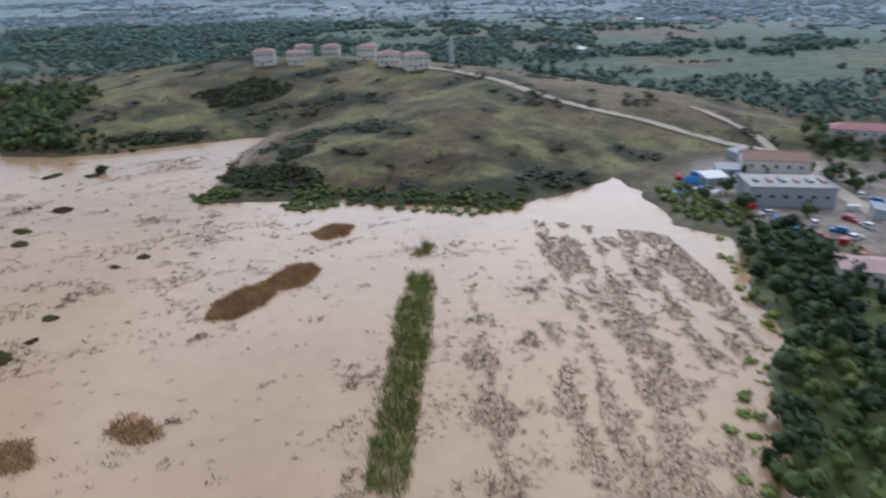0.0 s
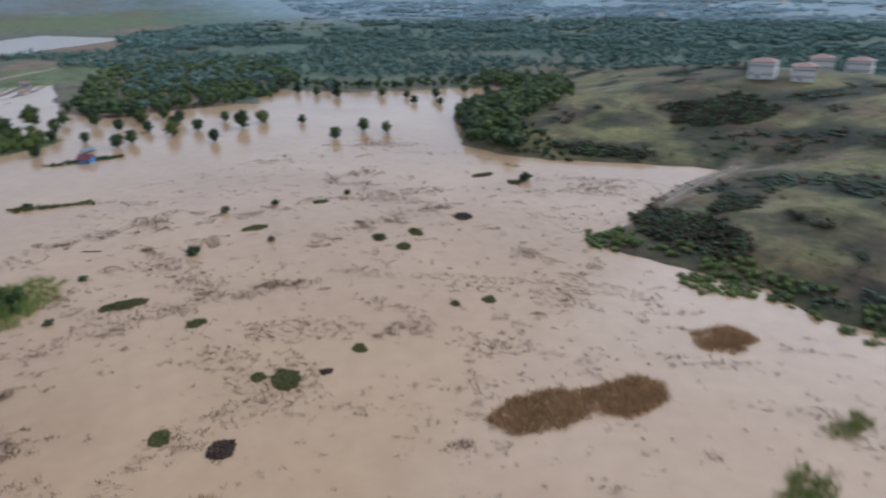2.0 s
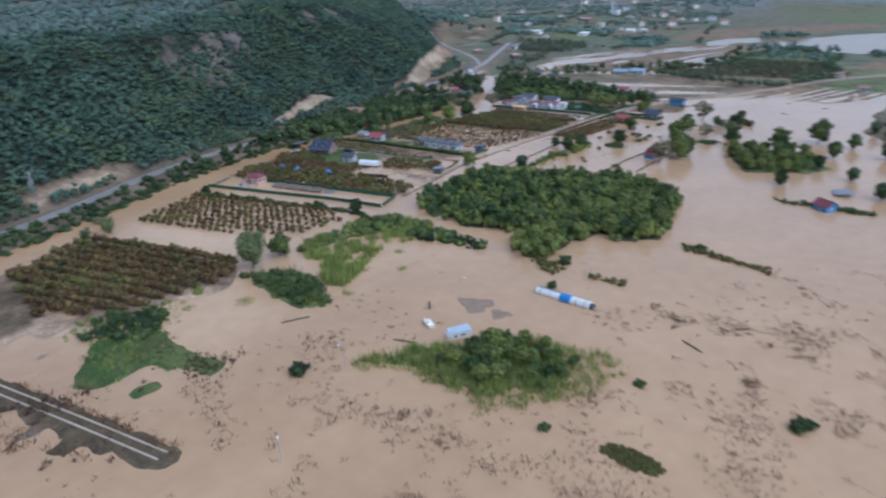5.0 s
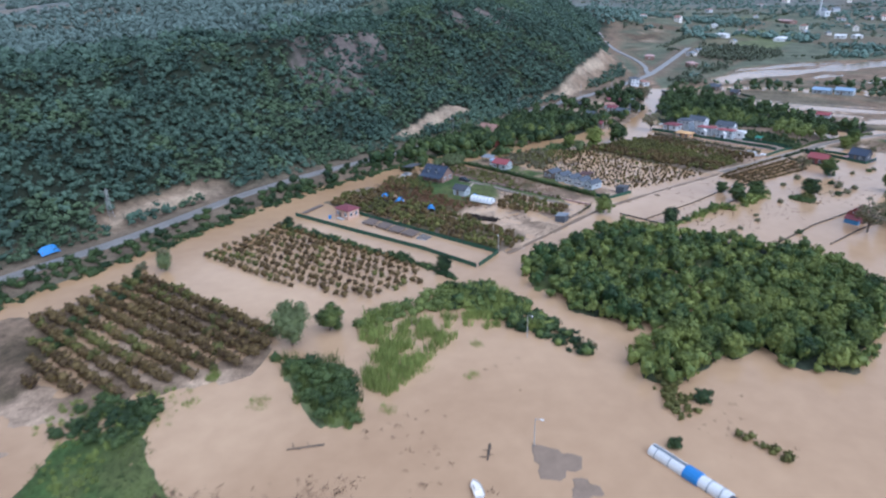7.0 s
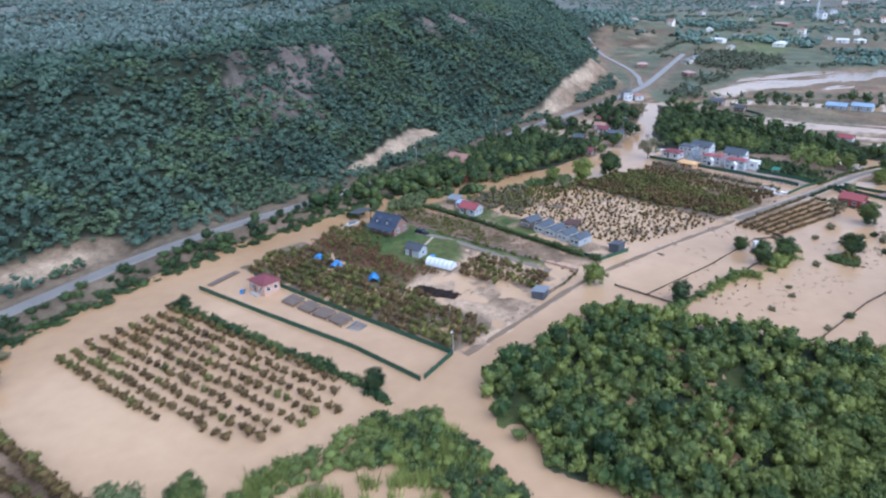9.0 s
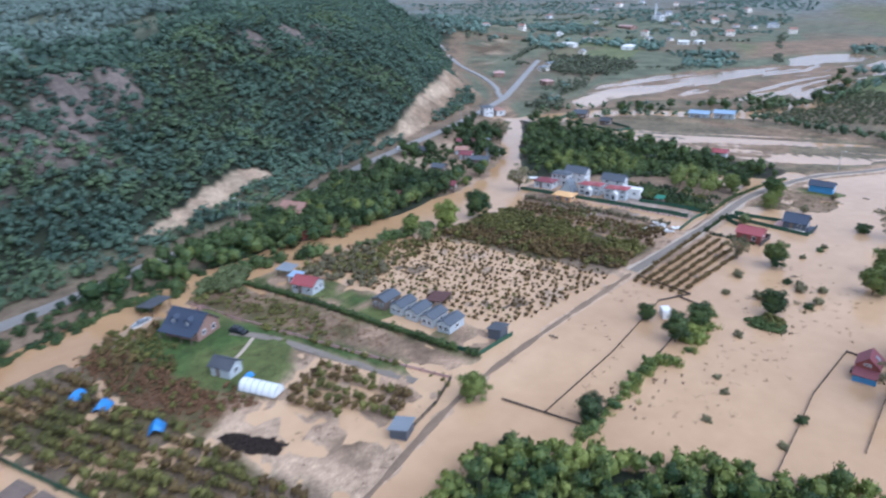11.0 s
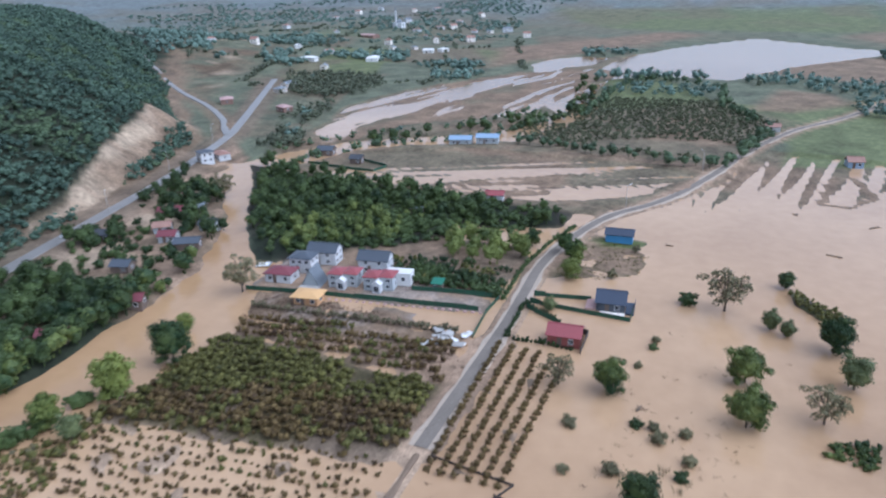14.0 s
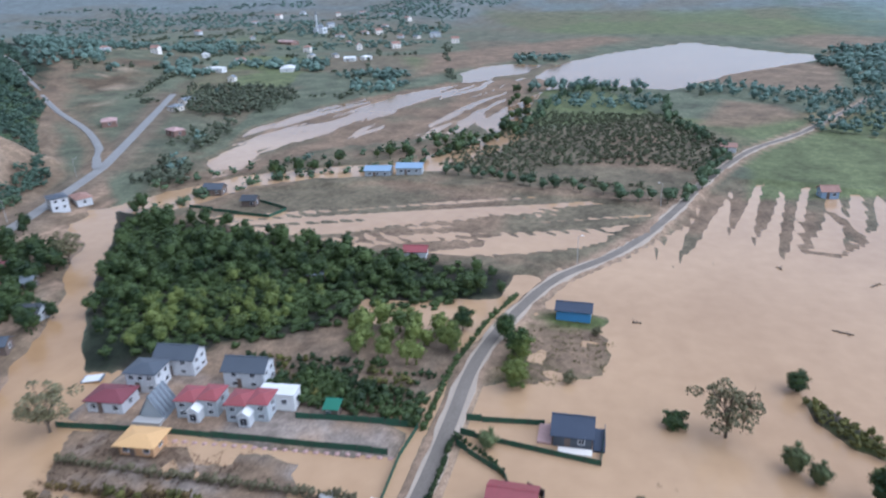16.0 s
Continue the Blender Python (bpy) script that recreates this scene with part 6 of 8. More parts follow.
STUBBLE = [(-34, 40), (-52, 110), (-60, 155), (-40, 168), (-6, 168), (8, 140), (14, 118), (8, 96), (14, 78), (20, 60)]
rows_ = lambda x, y: np.sin((x * 0.92 + y * 0.385) * 2 * np.pi / 6.5 + 1.2 * fbm(x, y, 30, 324))
drawn = lambda x, y: fbm((-0.385 * x + 0.92 * y) / 4.0, 0.92 * x + 0.385 * y, 1.6, 326, 3)
swath = lambda x, y: fbm((-0.37 * x + 0.93 * y) / 7.0, 0.93 * x + 0.37 * y, 7.0, 336, 2)
stub = scatter(STUBBLE, 0.72, 325, lambda x, y: rows_(x, y) * 0.2 + 0.65 * drawn(x, y) + 0.8 * swath(x, y) + 0.6 * fbm(x, y, 5, 338) + 1.0 * step(-45, 6, x) + 0.2 * step(120, 150, y) > 0.68)
sow("stubble", "grey-brown drowned crop stubble in rows", "stubble", stub, S_WEED, M_STUBBLE, 0.5, 1.2, 327, sink=-0.55)
patch = np.concatenate([scatter([(-93, 139), (-91, 147), (-85, 148), (-83, 140), (-87, 136)], 0.55, 431), scatter([(-87, 91), (-82, 93), (-80, 100), (-81, 106), (-77, 112), (-78, 119), (-82, 122), (-86, 119), (-86, 111), (-89, 105), (-90, 97)], 0.55, 432),
                        scatter(blob(-74, 59, 4.5, 3), 0.55, 433), scatter(blob(-86, 48, 4.5, 3), 0.55, 434)])
patch = patch[fbm(patch[:, 0], patch[:, 1], 4, 441) > -0.55]
sow("reed_litter", "matted brown reed litter under dead reeds", "reeds", patch, S_WEED, M_REED_BROWN, 1.0, 1.8, 435, tall=(0.7, 1.2), sink=-0.6)
tuft = scatter([(-40, 60), (-56, 120), (-50, 160), (-6, 166), (10, 140), (14, 118), (8, 96), (16, 78)], 4.0, 436, lambda x, y: fbm(x, y, 7, 437) > 0.55)
sow("rushes", "green rush tufts among drowned stubble", "rushes", tuft, S_REED, M_REED, 0.3, 0.6, 438)
edge = np.array([(q.x, q.y) for q in smooth_line([(16, 66), (11, 80), (11, 100), (17, 120), (11, 143), (7, 168)], 1.6)])
sow("rushes", "yellow-green rushes and shrubs along the bank", "rushes", edge + np.random.default_rng(439).normal(0, 1.6, edge.shape), S_SHRUB, M_REED, 0.3, 0.7, 440)
dust = scatter(OPEN, 1.9, 446, lambda x, y: (fbm(x, y, 2.5, 447) + 0.5 * fbm(x, y, 30, 448) > 0.44) & (inside(BASIN, x, y) > 2))
sow("drowned_weeds", "fine brown weed tips strewn over the flood", "weeds", dust, S_WEED, M_WEED, 0.35, 1.1, 449, sink=-0.55)
plots_weed = scatter([(-215, -40), (-150, -30), (-140, 0), (-190, 20), (-230, 10)], 2.6, 328, lambda x, y: fbm(x, y, 12, 329) > 0.25)
sow("drowned_weeds", "drowned weed tips near the grove", "weeds", plots_weed, S_WEED, M_WEED, 0.4, 0.9, 330, sink=-0.55)
late = scatter([(-282, -80), (-284, -36), (-336, -40), (-400, -20), (-400, -60), (-345, -66), (-340, -88), (-300, -88)], 2.6, 331, lambda x, y: fbm(x, y, 14, 332) > 0.3)
sow("drowned_weeds", "drowned weed tips in the flooded paddock", "weeds", late, S_WEED, M_WEED, 0.4, 0.9, 333, sink=-0.55)
hutweed = scatter([(-419, -88), (-444, -87), (-446, -76), (-440, -67), (-428, -67), (-422, -75)], 1.3, 397, lambda x, y: fbm(x, y, 5, 398) > -0.3)
sow("plot_weeds", "olive and brown weeds on a muddy plot", "weeds", hutweed[::2], S_WEED, M_OLIVE, 0.6, 1.3, 399, sink=0.0)
rusty = scatter([(-234, -158), (-242, -156), (-245, -148), (-246, -130), (-248, -119), (-241, -113), (-236, -122), (-235, -142)], 1.4, 421, lambda x, y: fbm(x, y, 6, 422) > -0.3)
sow("bracken", "rusty brown bracken and low weeds", "weeds", rusty, S_LOW, M_RUSTY, 0.25, 0.6, 423)
lawn_scrub = ragged([(-239, -158), (-243, -165), (-249, -163), (-251, -148), (-246, -134), (-242, -143)], 1.4, 751, 2.0)
sow("scrub", "dark olive scrub beside the lawn", "scrub", lawn_scrub, S_HAZEL, M_OLIVE, 0.3, 0.75, 752)
strip = ragged([(-233, -150), (-238, -155), (-243, -142), (-249, -124), (-250, -114), (-240, -124), (-234, -140)], 1.5, 753, 3.0)
sow("scrub", "rusty brown scrub on a strip of rough ground", "scrub", strip, S_LOW, M_RUSTY, 0.3, 0.7, 754)
sow("scrub", "dark olive bushes on a strip of rough ground", "scrub", strip[::3] + [0.6, 0.4], S_HAZEL, M_OLIVE, 0.3, 0.7, 755)
riverside = ragged([(-293, -160), (-312, -157), (-338, -150), (-334, -144), (-314, -140), (-297, -139)], 2.1, 756, 3.0)
sow("scrub", "dark olive bushes thick on the river side of the drowned orchard", "scrub", riverside, S_HAZEL, M_OLIVE, 0.45, 0.95, 757)
garden = ragged([(-404, -118), (-408, -128), (-416, -124), (-415, -111), (-411, -97), (-405, -97)], 1.5, 758, 2.0)
sow("garden_shrubs", "dark garden shrubs behind the new houses", "shrubs", garden, S_HAZEL, M_LEAF_DARK, 0.6, 1.2, 759)
underwood = ragged([(-412, -162), (-432, -186), (-464, -208), (-490, -228), (-482, -200), (-478, -165), (-470, -130), (-462, -98), (-452, -98), (-442, -116), (-424, -134), (-416, -150)], 3.0, 760, 2.0)
sow("undergrowth", "dark undergrowth of the river wood", "undergrowth", underwood, S_SHRUB, M_LEAF_DARK, 0.5, 1.0, 761)
debris = ragged([(-372, -150), (-383, -153), (-389, -153), (-391, -138), (-392, -121), (-383, -120), (-378, -130)], 1.2, 762, 3.0)
sow("field_weeds", "dark trampled stalks and flood trash before the orange hut", "weeds", debris, S_WEED, M_WEED, 0.4, 1.1, 763, sink=0.0)
TRASH = 0.5
mudweed = scatter([(-240, -160), (-262, -166), (-280, -166), (-300, -95), (-345, -93), (-346, -150), (-392, -150), (-386, -95), (-240, -80), (-225, -95)], 1.9, 334, lambda x, y: fbm(x, y, 7, 335) > TRASH)
sow("field_weeds", "dead stalks and trash left on the muddy plots", "weeds", mudweed, S_WEED, M_WEED, 0.5, 1.1, 336, sink=0.0)
yard_green = scatter([(-14, 208), (-8, 192), (-2, 178), (12, 176), (15, 190), (4, 198), (0, 210)], 2.6, 343, lambda x, y: fbm(x, y, 9, 344) > -0.3)
sow("yard_shrubs", "green shrubs between the flood and the works yard", "shrubs", yard_green, S_SHRUB, M_LEAF, 0.5, 0.95, 345)
works = np.array([(36, 222), (40, 231), (13, 228), (48, 226), (8, 204), (12, 190), (2, 198), (44, 220), (52, 232), (34, 240), (28, 190), (6, 186), (16, 250), (40, 250), (56, 196), (30, 160), (26, 164), (34, 156), (50, 160)], float)
sow("yard_trees", "dark trees round the works buildings", "trees", works, S_MID, M_LEAF_DARK, 0.5, 1.0, 463)
road_trees = scatter([(34, 214), (44, 210), (64, 240), (70, 300), (40, 320), (30, 270)], 6, 346, lambda x, y: fbm(x, y, 16, 347) > -0.2)
sow("yard_trees", "dark trees behind the works yard", "trees", road_trees, S_MID, M_LEAF_DARK, 0.6, 1.1, 348)


# ---- buildings ----
M_WHITE = mat("white_render", (0.64, 0.65, 0.66), 0.8, 0.1, 0.8, 0.1, stain=(0.48, 0.48, 0.47))
M_GREYWALL = mat("pale_grey_render", (0.43, 0.46, 0.47), 0.8, 0.1, 0.8, 0.1, stain=(0.36, 0.38, 0.38))
M_CREAM = mat("cream_render", (0.84, 0.77, 0.68), 0.8, 0.12, 0.8, 0.1)
M_PEACH = mat("peach_render", (0.55, 0.36, 0.26), 0.8, 0.12, 0.8, 0.1)
M_ORANGE = mat("orange_render", (0.58, 0.34, 0.17), 0.8, 0.12, 0.8, 0.1)
M_REDWALL = mat("red_boards", (0.24, 0.075, 0.065), 0.6, 0.2, 1.5, 0.2)
M_BLUEWALL = mat("bright_blue_boards", (0.09, 0.27, 0.5), 0.5, 0.12, 1.0, 0.1)
M_BRICK = mat("brick_wall", (0.26, 0.16, 0.125), 0.85, 0.3, 2.0, 0.3)
M_WOOD = mat("weathered_wood", (0.16, 0.12, 0.095), 0.8, 0.3, 2.0, 0.3, rand=0.2)
M_R_RED = mat("red_tin_roof", (0.31, 0.07, 0.08), 0.45, 0.2, 0.8, 0.1, stain=(0.2, 0.065, 0.06))
M_R_MAROON = mat("maroon_roof", (0.19, 0.055, 0.065), 0.5, 0.2, 0.8, 0.1)
M_R_TILE = mat("clay_tile_roof", (0.33, 0.19, 0.145), 0.7, 0.3, 1.5, 0.3)
M_R_SLATE = mat("slate_blue_roof", (0.085, 0.097, 0.115), 0.5, 0.2, 1.0, 0.15)
M_R_NAVY = mat("navy_roof", (0.045, 0.058, 0.088), 0.45, 0.2, 1.0, 0.1)
M_R_GREY = mat("grey_sheet_roof", (0.20, 0.22, 0.24), 0.4, 0.25, 0.8, 0.1, rand=0.2)
M_R_DARK = mat("charcoal_roof", (0.07, 0.075, 0.085), 0.5, 0.25, 1.0, 0.1)
M_R_ORANGE = mat("ochre_roof", (0.66, 0.4, 0.17), 0.6, 0.12, 0.6, 0.1)
M_R_PALEBLUE = mat("pale_blue_roof", (0.28, 0.38, 0.50), 0.5, 0.15, 0.8, 0.1)
M_R_WHITE = mat("white_sheet", (0.78, 0.78, 0.76), 0.5, 0.1, 0.8, 0.1, stain=(0.6, 0.58, 0.54))
M_R_PINK = mat("faded_pink_roof", (0.46, 0.30, 0.27), 0.7, 0.2, 0.5, 0.1)
M_FRAME = mat("white_frame", (0.7, 0.7, 0.7), 0.5, 0.05, 1, 0)
M_TARP = mat("blue_tarp", (0.05, 0.21, 0.5), 0.4, 0.2, 1.2, 0.4)
M_FENCE = mat("green_mesh_fence", (0.028, 0.085, 0.05), 0.6, 0.25, 1.0, 0.1)
M_POST = mat("dark_post", (0.06, 0.05, 0.045), 0.7, 0.3, 2, 0.2)
M_TYRE = mat("rubber", (0.02, 0.02, 0.02), 0.8, 0.2, 2, 0)
M_CARBLACK = mat("black_car_paint", (0.015, 0.017, 0.02), 0.25, 0.1, 1, 0, spec=0.6)
M_CARWHITE = mat("white_car_paint", (0.75, 0.75, 0.75), 0.3, 0.05, 1, 0, spec=0.5)
M_CARRED = mat("red_paint", (0.45, 0.03, 0.03), 0.35, 0.1, 1, 0)
M_CONCRETE = mat("concrete", (0.42, 0.40, 0.37), 0.85, 0.2, 1.0, 0.2)
M_GLASS = mat("window_glass", (0.03, 0.035, 0.045), 0.08, 0.2, 0.6, 0, spec=0.6)
M_FILM = mat("greenhouse_film", (0.72, 0.73, 0.72), 0.35, 0.08, 0.8, 0.1)


def part(name, shape, material, parent, label="", at=None, turn=0.0):
    """One part of a thing; shape: a mesh, or corners and triangles."""
    me = shape if isinstance(shape, bpy.types.Mesh) else mesh_of(name, *shape, material)
    o = new(name, me)
    o.parent = parent
    if at:
        o.matrix_basis = pose(*at, 0, 0, turn)
    return tagged(o, label)


def hexa(c):
    """A block from its eight corners: four below, four above, both going round."""
    q = [(0, 3, 2, 1), (4, 5, 6, 7), (0, 1, 5, 4), (1, 2, 6, 5), (2, 3, 7, 6), (3, 0, 4, 7)]
    return np.array(c, float), np.array([t for a, b, d, e in q for t in ((a, b, d), (a, d, e))])


def box(x0, x1, y0, y1, z0, z1):
    return hexa([(x0, y0, z0), (x1, y0, z0), (x1, y1, z0), (x0, y1, z0), (x0, y0, z1), (x1, y0, z1), (x1, y1, z1), (x0, y1, z1)])


def gable_body(l, w, e, r):
    v = [(-l, -w, -1.0), (l, -w, -1.0), (l, w, -1.0), (-l, w, -1.0), (-l, -w, e), (l, -w, e), (l, w, e), (-l, w, e), (-l, 0, r), (l, 0, r)]
    f = [(0, 1, 5), (0, 5, 4), (2, 3, 7), (2, 7, 6), (1, 2, 6), (1, 6, 5), (5, 6, 9), (3, 0, 4), (3, 4, 7), (4, 8, 7), (4, 5, 9), (4, 9, 8), (6, 7, 8), (6, 8, 9), (0, 3, 2), (0, 2, 1)]
    return np.array(v, float), np.array(f)


def roof_side(l, w, e, r, s, over=0.4, t=0.14):
    """One slope of a gable roof, a slab with eaves and verges."""
    k = (r - e) / w
    y0, z0 = s * (w + over), e - over * k + 0.03
    return hexa([(-l - over, y0, z0), (l + over, y0, z0), (l + over, 0, r + 0.03), (-l - over, 0, r + 0.03),
                 (-l - over, y0, z0 + t), (l + over, y0, z0 + t), (l + over, 0, r + 0.03 + t), (-l - over, 0, r + 0.03 + t)][:: 1])


def hip_roof(l, w, e, r, over=0.45, t=0.14):
    a, b = l + over, w + over
    k = max(l - w, 0.25)
    v = [(-a, -b, e), (a, -b, e), (a, b, e), (-a, b, e), (-a, -b, e + t), (a, -b, e + t), (a, b, e + t), (-a, b, e + t), (-k, 0, r), (k, 0, r)]
    f = [(0, 2, 1), (0, 3, 2), (0, 1, 5), (0, 5, 4), (1, 2, 6), (1, 6, 5), (2, 3, 7), (2, 7, 6), (3, 0, 4), (3, 4, 7), (4, 5, 9), (4, 9, 8), (6, 7, 8), (6, 8, 9), (5, 6, 9), (7, 4, 8)]
    return np.array(v, float), np.array(f)


PANES = {}


def window(parent, x, y, z, turn, w=1.1, h=1.2, name="window"):
    """A framed window (or glazed door) on a wall; turn 0 faces local -y."""
    key = (w, h)
    if key not in PANES:
        f = 0.09
        ring = join(box(-w / 2, w / 2, -0.06, 0.06, -h / 2, -h / 2 + f), box(-w / 2, w / 2, -0.06, 0.06, h / 2 - f, h / 2), box(-w / 2, -w / 2 + f, -0.06, 0.06, -h / 2 + f, h / 2 - f),
                    box(w / 2 - f, w / 2, -0.06, 0.06, -h / 2 + f, h / 2 - f), box(-0.03, 0.03, -0.05, 0.05, -h / 2 + f, h / 2 - f))
        PANES[key] = (mesh_of("window_frame", *ring, M_FRAME), mesh_of("pane", *box(-w / 2 + f, w / 2 - f, -0.02, 0.05, -h / 2 + f, h / 2 - f), M_GLASS))
    fr = part(name, PANES[key][0], M_FRAME, parent, "", (x, y, z), turn)
    part("pane", PANES[key][1], M_GLASS, fr)
    return fr


def door(parent, x, y, turn, material, h=2.05):
    d = part("door", box(-0.47, 0.47, -0.06, 0.05, 0, h), material, parent, "", (x, y, 0.05), turn)
    part("door_handle", box(0.3, 0.36, -0.11, -0.06, 0.95, 1.1), M_POST, d)


def house(label, x, y, turn, l, w, e, r, wall, roof, name="house", hip=False, floors=1, wins=(2, 2, 1, 1), chimney=False, group="", base=None, over=0.4, doors=True, category="house"):
    """A house: walls, roof, windows and door. l along its ridge; the front faces local -y. wins: windows a floor on front, back, left and right."""
    z = (max(height(x, y), 0.0) if base is None else base)
    root = tagged(new(name), label, category, group)
    root.matrix_basis = pose(x, y, z, 0, 0, turn)
    l, w = l / 2, w / 2
    if hip:
        part("wall", box(-l, l, -w, w, -1.0, e), wall, root)
        part("roof", hip_roof(l, w, e, r, over), roof, root)
    else:
        part("wall", gable_body(l, w, e, r), wall, root)
        for s in (-1, 1):
            part("roof_slope", roof_side(l, w, e, r, s, over), roof, root)
        part("ridge_cap", box(-l - over, l + over, -0.14, 0.14, r + 0.12, r + 0.24), roof, root)
    if doors:
        door(root, -l * 0.25, -w - 0.02, 0, M_WOOD)
    fh = e / floors
    for f in range(floors):
        zz = f * fh + fh * 0.56
        hh = min(1.25, fh * 0.5)
        for n, side in zip(wins, range(4)):
            for k in range(n):
                u = (k + 0.5) / n * 2 - 1
                if side == 0 and f == 0 and doors and abs(u * l + l * 0.25) < 0.95:
                    continue
                px, py, tn = ((u * l * 0.92, -w - 0.02, 0), (u * l * 0.92, w + 0.02, 180), (-l - 0.02, u * w * 0.9, -90), (l + 0.02, u * w * 0.9, 90))[side]
                window(root, px, py, zz, tn, 1.1, round(hh, 2))
    if chimney:
        part("chimney", box(l * 0.4, l * 0.4 + 0.6, 0.3, 0.9, e, r + 0.9), M_BRICK, root)
    return root


def lean_shed(label, x, y, turn, l, w, h0, h1, wall, roof, name="shed", group="", legs=False, category="shed"):
    """A shed or shelter with one sloping roof, on walls or on posts."""
    root = tagged(new(name), label, category, group)
    root.matrix_basis = pose(x, y, max(height(x, y), 0.0), 0, 0, turn)
    l, w = l / 2, w / 2
    if legs:
        for sx in (-1, 1):
            for sy, hh in ((-1, h0), (1, h1)):
                part("post", box(sx * l * 0.92 - 0.07, sx * l * 0.92 + 0.07, sy * w * 0.9 - 0.07, sy * w * 0.9 + 0.07, -1, hh), M_POST, root)
    else:
        part("wall", hexa([(-l, -w, -1), (l, -w, -1), (l, w, -1), (-l, w, -1), (-l, -w, h0), (l, -w, h0), (l, w, h1), (-l, w, h1)]), wall, root)
        door(root, l * 0.3, -w - 0.02, 0, M_WOOD, min(2.0, h0 - 0.15))
        window(root, -l * 0.4, -w - 0.02, h0 * 0.6, 0, 0.9, 0.8)
    a, b = l + 0.3, w + 0.35
    s = (h1 - h0) / (2 * w) * 0.35
    part("roof", hexa([(-a, -b, h0 - s), (a, -b, h0 - s), (a, b, h1 + s), (-a, b, h1 + s), (-a, -b, h0 - s + 0.12), (a, -b, h0 - s + 0.12), (a, b, h1 + s + 0.12), (-a, b, h1 + s + 0.12)]), roof, root)
    return root


def fence(label, line, h, material, gap=2.5, solid=True, name="fence", group=""):
    """Posts with panels between them, along a line."""
    root = tagged(new(name), label, "fence", group)
    pts = []
    for (x0, y0), (x1, y1) in zip(line, line[1:]):
        n = max(1, round(math.hypot(x1 - x0, y1 - y0) / gap))
        pts += [(x0 + (x1 - x0) * k / n, y0 + (y1 - y0) * k / n) for k in range(n)]
    pts.append(line[-1])
    root.matrix_basis = pose(*pts[0], 0)
    zs = np.maximum(heights(pts), 0.0)
    post = mesh_of("post", *box(-0.06, 0.06, -0.06, 0.06, -0.8, h + 0.12), M_POST)
    for k, ((x, y), z) in enumerate(zip(pts, zs)):
        o = part("post", post, M_POST, root)
        o.location = (x - pts[0][0], y - pts[0][1], z)
        if k + 1 < len(pts):
            x1, y1 = pts[k + 1]
            d = math.hypot(x1 - x, y1 - y)
            if solid:
                shape = box(0.06, d - 0.06, -0.025, 0.025, -0.3, h)
            else:
                shape = join(box(0.06, d - 0.06, -0.03, 0.03, h - 0.16, h - 0.02), box(0.06, d - 0.06, -0.03, 0.03, h * 0.45, h * 0.45 + 0.14), box(0.06, d - 0.06, -0.02, 0.02, 0.02, 0.16))
            p = part("panel" if solid else "rail", shape, material, root)
            p.matrix_basis = pose(x - pts[0][0], y - pts[0][1], z, 0, 0, math.degrees(math.atan2(y1 - y, x1 - x)))
    return root


# the row of new houses behind the fence
ROW = 98
house("low white house with a maroon hip roof", -396.2, -152.4, ROW, 7.0, 5.0, 2.4, 3.5, M_WHITE, M_R_MAROON, hip=True, wins=(3, 2, 1, 1), group="new houses by the river")
for cx, cy in ((-399, -135.2), (-400, -125.8)):
    pair = tagged(new("semi_detached_house"), "pale grey two-storey semi-detached house with red hip roofs", "house", "new houses by the river")
    pair.matrix_basis = pose(cx, cy, max(height(cx, cy), 0), 0, 0, ROW)
    pair.scale = (0.9, 0.9, 0.92)
    for s in (-1, 1):
        off = np.array([s * 2.1, 0.4 * s, 0])
        v, f = box(-1.95, 1.95, -2.5, 2.5, -1, 3.7)
        part("wall", (v + off, f), M_GREYWALL, pair)
        v, f = hip_roof(1.95, 2.5, 3.7, 4.5, 0.3)
        part("roof", (v + off, f), M_R_RED, pair)
        for z in (1.1, 2.8):
            window(pair, off[0] + s * 0.6, off[1] - 2.52, z, 0, 1.3, 1.0)
            window(pair, off[0] + s * 1.97, off[1], z, 90 * s, 1.1, 1.2)
            window(pair, off[0], off[1] + 2.52, z, 180, 1.1, 1.0)
    v, f = gable_body(1.3, 1.15, 2.3, 3.2)
    turn90 = np.array([[0, 1, 0], [-1, 0, 0], [0, 0, 1]], float)
    part("porch", (v @ turn90 + [0, -2.9, 0], f), M_WHITE, pair, "white gabled porch between the two halves")
    for s in (-1, 1):
        v, f = roof_side(1.3, 1.15, 2.3, 3.2, s, 0.2)
        part("porch_roof", (v @ turn90 + [0, -2.9, 0], f), M_R_WHITE, pair)
    window(pair, 0, -4.22, 1.05, 0, 1.6, 1.8, "glazed_door")
house("white two-storey house with a slate blue roof", -403.5, -150.4, ROW, 6.0, 5.0, 4.0, 5.0, M_WHITE, M_R_SLATE, floors=2, wins=(3, 3, 2, 2), hip=True, group="new houses by the river")
house("white gabled house with a slate blue roof", -410, -148, ROW, 8.0, 5.0, 3.7, 5.3, M_WHITE, M_R_SLATE, floors=2, wins=(2, 2, 1, 2), group="new houses by the river")
house("white gabled house with a slate blue roof", -409.4, -132.2, ROW, 8.0, 5.0, 3.7, 5.3, M_WHITE, M_R_SLATE, floors=2, wins=(2, 2, 1, 2), group="new houses by the river")
container = tagged(new("container"), "white flat-roofed container cabin behind the houses", "cabin")
container.matrix_basis = pose(-403.8, -122.6, max(height(-403.8, -122.6), 0), 0, 0, ROW)
part("body", box(-3.4, 3.4, -1.6, 1.6, -0.5, 3.2), M_R_WHITE, container)
part("roof", box(-3.5, 3.5, -1.7, 1.7, 3.2, 3.35), M_R_WHITE, container)
